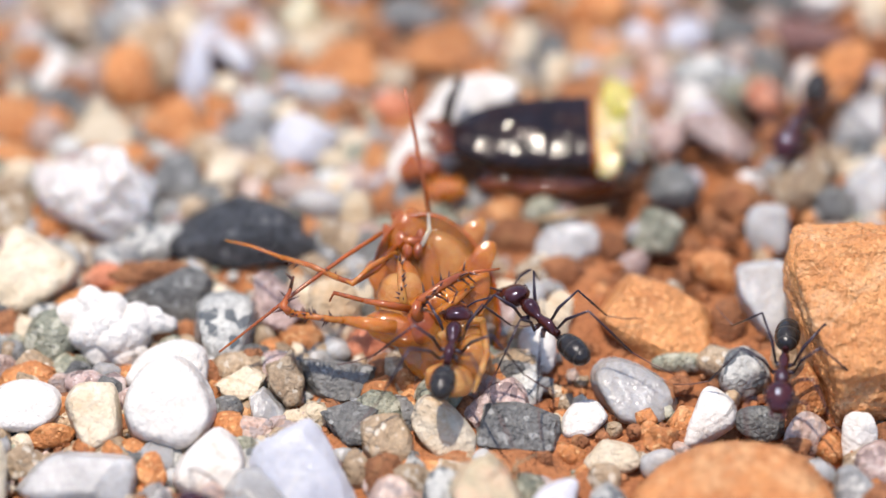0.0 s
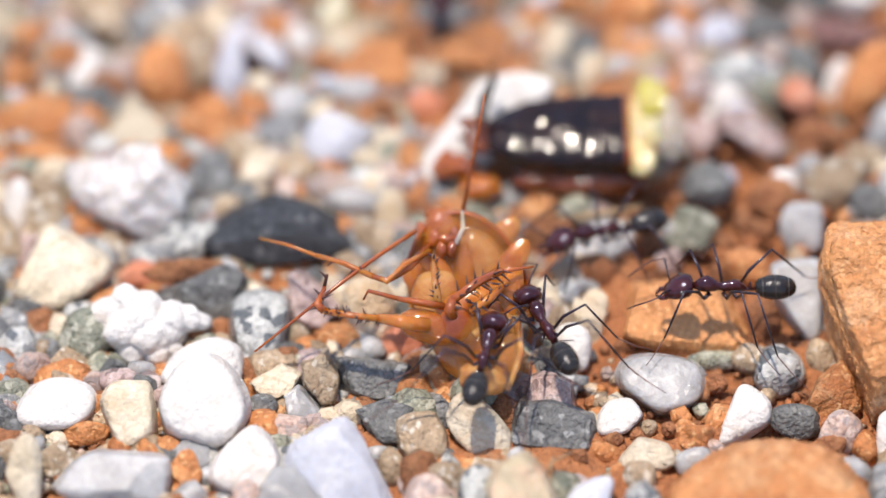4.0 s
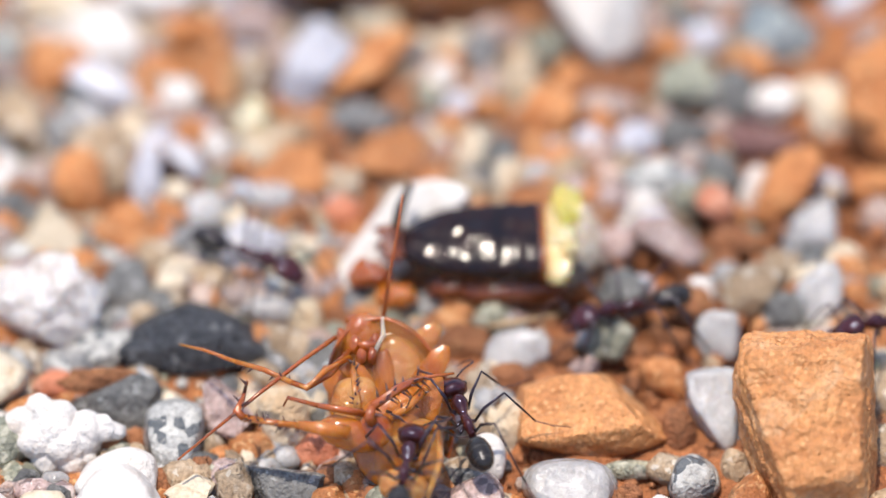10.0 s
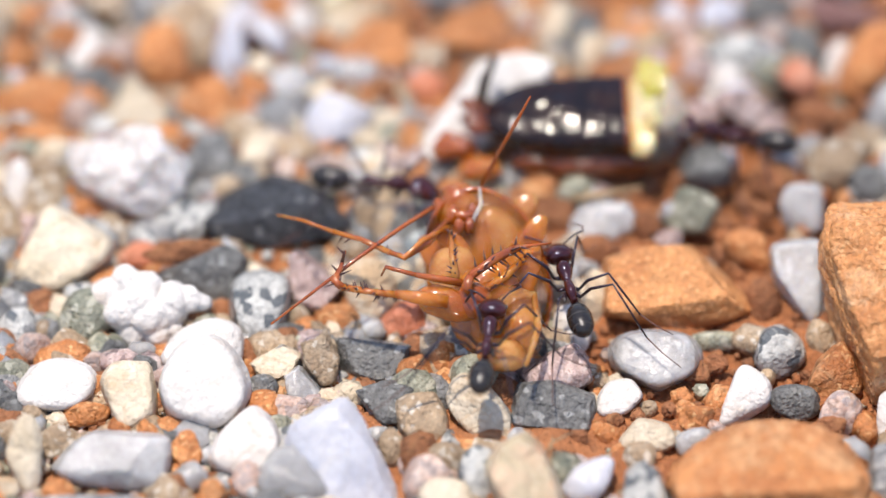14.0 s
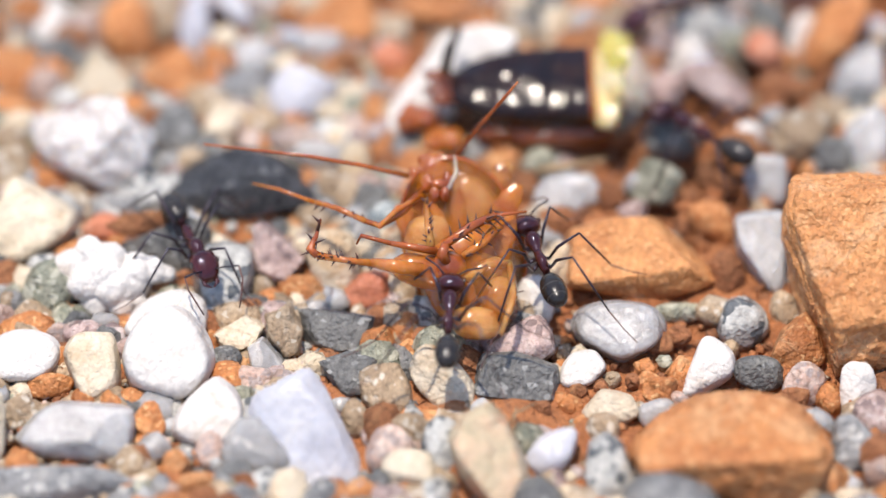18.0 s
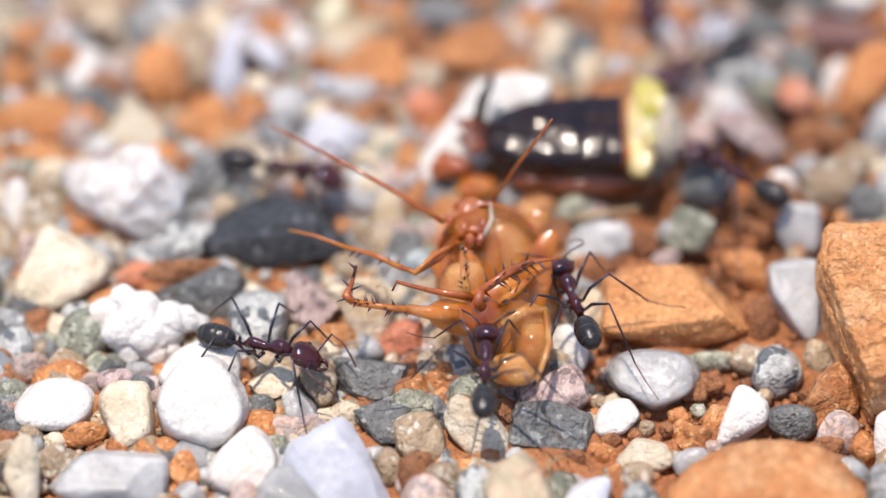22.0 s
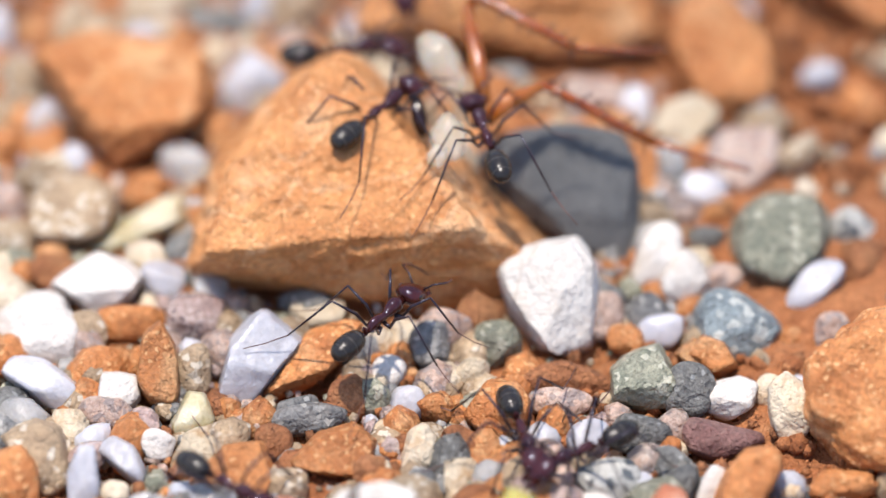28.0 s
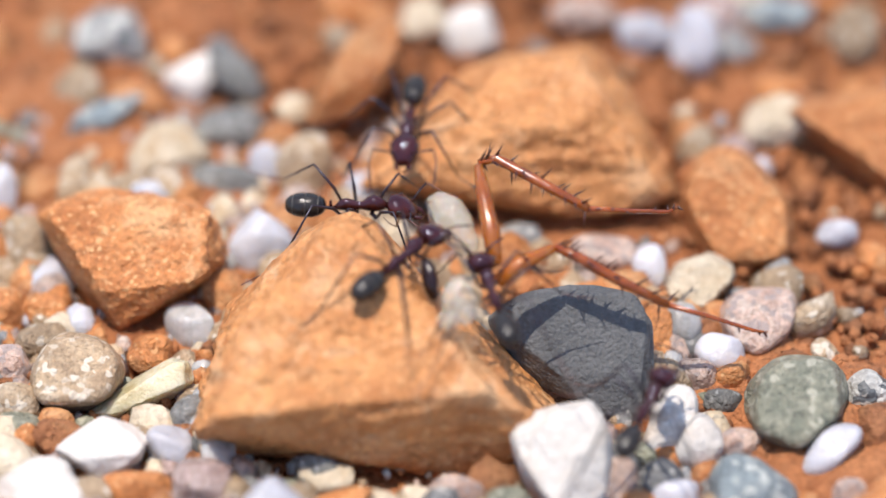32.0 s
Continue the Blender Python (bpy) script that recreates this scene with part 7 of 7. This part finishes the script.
    ant_walks(ANTS[4], [
        (0, 19.16, -14.41, 2.31, -96, 0, 0), (0.5, 16.54, -12.91, 1.34, -107, -0, 0), (1, 15.68, -12.49, 0.79, -138, 0, 0), (1.5, 13.67, -12.38, 0.69, -146, 0, 0),
        (2, 16.44, -11.11, 1.92, -113, 0, 0), (2.5, 20.25, -13.88, 4.46, -101, 0, 0), (3, 19.10, -10.10, 5.04, -107, 0, 0), (3.5, 15.79, -8.69, 3.14, -164, 0, 0),
        (4, 14.47, -8.54, 2.49, -177, 0, 0), (4.5, 18.53, -7.43, 2.64, -125, 0, 0), (6.5, 19.32, -0.02, 1.46, -176, 0, 0), (7, 16.00, -0.28, 1.20, -163, 0, 0),
        (7.5, 18.61, -3.53, 3.52, -180, 0, 0), (8, 22.28, -6.17, 6.39, -177, 0, 0), (8.5, 23.87, -6.77, 5.97, -174, -0, 0), (9, 25.23, -0.87, 2.45, -174, 0, 0),
        (9.5, 27.46, 0.62, 0.57, -174, -0, 0), (10, 29.06, -1.11, 1.47, -168, 0, 0), (10.5, 26.78, -4.32, 3.69, -167, 0, 0), (11, 21.26, -5.28, 5.88, -173, 0, 0),
        (11.5, 20.09, -10.10, 5.30, -121, 0, 0), (12, 16.19, -11.87, 3.51, -137, 0, 0), (12.5, 19.86, -11.88, 3.20, -104, 0, 0), (13, 21.62, -17.52, 2.06, -108, 0, 0),
        (13.5, 24.62, -23.77, 0.90, -142, 0, 0), (14, 28.54, -25.76, 1.16, -144, 0, 0), (32, 28.54, -25.76, 1.16, -144, 0, 0),
    ], 5)
    ant_walks(ANTS[5], [
        (0, 18.29, 41.32, 1.18, -109, -0, 0), (20, 17.92, 31.97, 1.24, -91, 0, 0), (22, 10.03, 20.00, 0.89, -88, 0, 0), (23, 10.14, 18.25, 0.65, -88, 0, 0),
        (23.5, 9.83, 18.05, 0.69, -87, 0, 0), (24, 10.15, 17.39, 0.76, -87, -0, 0), (24.5, 10.20, 17.73, 0.76, -75, -0, 0), (26.5, 10.42, 16.48, 0.66, -71, 0, 0),
        (27, 9.92, 16.58, 0.54, -70, -0, 0), (27.3, 10.19, 16.68, 0.52, -68, 0, 0), (27.5, 9.73, 16.07, 0.51, -72, 0, 0), (28, 10.17, 16.47, 0.59, -75, 0, 0),
        (28.5, 10.26, 16.45, 0.67, -74, 0, 0), (32, 10.26, 16.45, 0.67, -74, 0, 0),
    ], 6)
    ant_walks(ANTS[6], [
        (0, -4.84, 24.32, 2.05, -78, 0, 0), (1.5, -5.11, 20.26, 1.66, -83, -0, 0), (2, -4.25, 18.02, 1.13, -85, 0, 0), (3, -2.31, 20.20, 0.91, -83, 0, 0),
        (3.5, -1.53, 19.13, 1.26, -81, 0, 0), (4.5, -4.69, 22.35, 1.82, -83, 0, 0), (6.5, -10.48, 23.66, 1.71, -75, 0, 0), (8, -12.50, 21.23, 1.09, -76, 0, 0),
        (8.5, -12.62, 17.69, 0.66, -79, 0, 0), (9, -10.60, 14.69, 0.36, -83, 0, 0), (9.5, -10.67, 11.23, 0.42, -62, 0, 0), (10, -8.53, 5.67, 0.70, -33, 0, 0),
        (10.5, -7.88, 4.50, 0.74, -38, 0, 0), (11, -7.66, 4.38, 0.72, -45, -0, 0), (11.5, -7.50, 4.97, 0.82, -24, 0, 0), (12, -7.68, 4.34, 0.79, -33, 0, 0),
        (12.5, -7.35, 2.16, 0.69, -53, 0, 0), (13, -6.65, 1.34, 0.67, -19, -0, 0), (13.5, -7.74, 2.15, 0.68, -15, 0, 0), (14, -6.10, 0.74, 0.68, -14, 0, 0),
        (14.5, -4.86, 0.36, 0.64, -26, 0, 0), (16.5, -9.23, 2.97, 0.47, -34, -0, 0), (17, -10.67, 3.41, 0.35, -46, 0, 0), (17.5, -14.52, -0.27, 0.71, -102, 0, 0),
        (18, -14.42, -6.53, 1.10, -70, -0, 0), (18.5, -12.43, -10.79, 1.06, -40, 0, 0), (19, -11.46, -10.52, 1.20, 11, 0, 0), (19.5, -12.73, -9.69, 1.58, 31, 0, 0),
        (20, -12.09, -9.00, 1.71, 57, -0, 0), (20.5, -11.45, -8.86, 1.61, 67, 0, 0), (21, -10.79, -8.41, 1.51, 56, 0, 0), (21.5, -14.04, -10.67, 1.32, 10, 0, 0),
        (22, -12.46, -11.60, 0.94, -21, 0, 0), (22.5, -10.44, -15.08, 0.75, -12, 0, 0), (23, -12.35, -15.76, 0.86, 65, 0, 0), (23.5, -13.00, -16.11, 0.99, 61, 0, 0),
        (24, -13.00, -16.15, 1.04, 61, -0, 0), (32, -13.00, -16.15, 1.04, 61, -0, 0),
    ], 7)
    ant_walks(ANTS[7], [
        (0, -38.24, 0.71, 1.11, 0, 0, 0), (17.5, -36.14, -1.94, 1.85, 5, -0, 0), (18.5, -27.63, -1.31, 1.81, 3, -0, 0), (19, -23.06, -1.17, 1.41, -2, -0, 0),
        (19.5, -19.29, -0.27, 1.27, 6, 0, 0), (20, -15.31, 1.60, 1.08, 12, 0, 0), (20.5, -12.11, 4.55, 0.84, -8, 0, 0), (21, -10.91, 5.22, 0.82, 6, 0, 0),
        (21.5, -10.93, 5.20, 0.78, -6, 0, 0), (22, -11.35, 3.97, 0.53, -19, -0, 0), (22.5, -10.94, 3.21, 0.34, -24, -0, 0), (23, -11.87, 2.47, 0.71, -23, -0, 0),
        (23.5, -12.06, 1.63, 1.09, -35, 0, 0), (24, -12.76, 4.24, 0.78, -10, 0, 0), (24.5, -10.85, 5.06, 0.62, 4, 0, 0), (26.5, -6.44, 15.91, 1.01, 76, 0, 0),
        (27, -4.08, 21.62, 1.36, 71, -0, 0), (27.3, -2.45, 21.73, 1.32, 60, 0, 0), (27.5, -1.70, 22.73, 0.96, 56, 0, 0), (28, 2.03, 23.03, 2.51, 49, 0, 0),
        (28.5, 4.79, 26.33, 2.96, 63, -0, 0), (29, 4.35, 25.59, 2.78, 46, -0, 0), (29.5, 5.35, 26.10, 2.18, -10, 0, 0), (30, 6.84, 25.51, 2.03, -7, 0, 0),
        (30.5, 8.49, 25.56, 2.59, 23, 0, 0), (31, 11.00, 25.40, 3.37, 24, 0, 0), (31.5, 15.64, 26.61, 3.41, 29, 0, 0), (32, 16.40, 28.70, 3.13, 68, 0, 0),
    ], 8)
    ant_walks(ANTS[8], [
        (0, -22.83, 33.29, 1.08, 0, 0, 0), (24.5, -18.80, 29.35, 1.30, 0, 0, 0), (26.5, -14.19, 19.06, 1.22, 9, 0, 0), (27, -12.07, 22.79, 1.40, -4, -0, 0),
        (27.3, -11.95, 21.42, 1.18, -31, 0, 0), (27.5, -12.36, 19.59, 0.74, -58, 0, 0), (28, -6.40, 11.83, 0.70, -42, 0, 0), (28.5, -7.32, 12.77, 0.76, -68, 0, 0),
        (32, -7.32, 12.77, 0.76, -68, 0, 0),
    ], 9)
    ant_walks(ANTS[9], [
        (0, 2.00, 35.56, 7.23, 47, -0, 0), (28, 2.00, 35.56, 7.23, 47, -0, 0), (28.5, 1.68, 34.49, 7.84, 50, 0, 0), (29, 1.88, 34.57, 7.88, 49, -0, 0),
        (30, 2.02, 35.10, 7.93, 48, 0, 0), (30.5, 2.13, 35.89, 7.87, 54, 0, 0), (31, 2.47, 36.12, 7.87, 51, -0, 0), (32, 2.58, 35.87, 7.89, 48, 0, 0),
    ], 10)
    ant_walks(ANTS[10], [
        (0, 8.31, 33.60, 7.10, 106, -0, 0), (28, 8.31, 33.60, 7.10, 106, -0, 0), (29, 8.26, 33.62, 7.10, 106, 0, 0), (30, 8.02, 33.70, 7.10, 102, 0, 0),
        (31, 8.08, 33.80, 7.10, 109, 0, 0), (32, 8.09, 33.73, 7.10, 105, -0, 0),
    ], 11)
    ant_walks(ANTS[11], [
        (0, -0.04, 43.89, 4.70, 3, 0, 0), (28, -0.04, 43.89, 4.70, 3, 0, 0), (29, -0.12, 44.38, 4.70, 0, 0, 0), (30, -0.39, 43.88, 4.70, -6, -0, 0),
        (31, -0.21, 44.50, 4.70, -5, 0, 0), (32, -0.22, 44.28, 4.70, -5, 0, 0),
    ], 12)
    ant_walks(ANTS[12], [
        (0, 3.84, 51.60, 4.60, -94, 0, 0), (28, 3.84, 51.60, 4.60, -94, 0, 0), (29, 3.64, 51.53, 4.60, -95, 0, 0), (30, 3.32, 51.16, 4.60, -94, 0, 0),
        (31, 3.47, 51.89, 4.60, -93, 0, 0), (32, 3.34, 52.08, 4.60, -96, 0, 0),
    ], 13)
    ant_walks(ANTS[13], [
        (0, -15.65, -26.74, 0.61, 56, 0, 0), (0.5, -12.87, -23.73, 1.72, 70, -0, 0), (1, -10.60, -25.86, 3.15, 45, 0, 0), (1.5, -6.88, -29.36, 3.35, 10, 0, 0),
        (2.5, -2.63, -49.53, 3.04, 20, 0, 0), (32, -2.63, -49.53, 3.04, 20, 0, 0),
    ], 14)


motions()
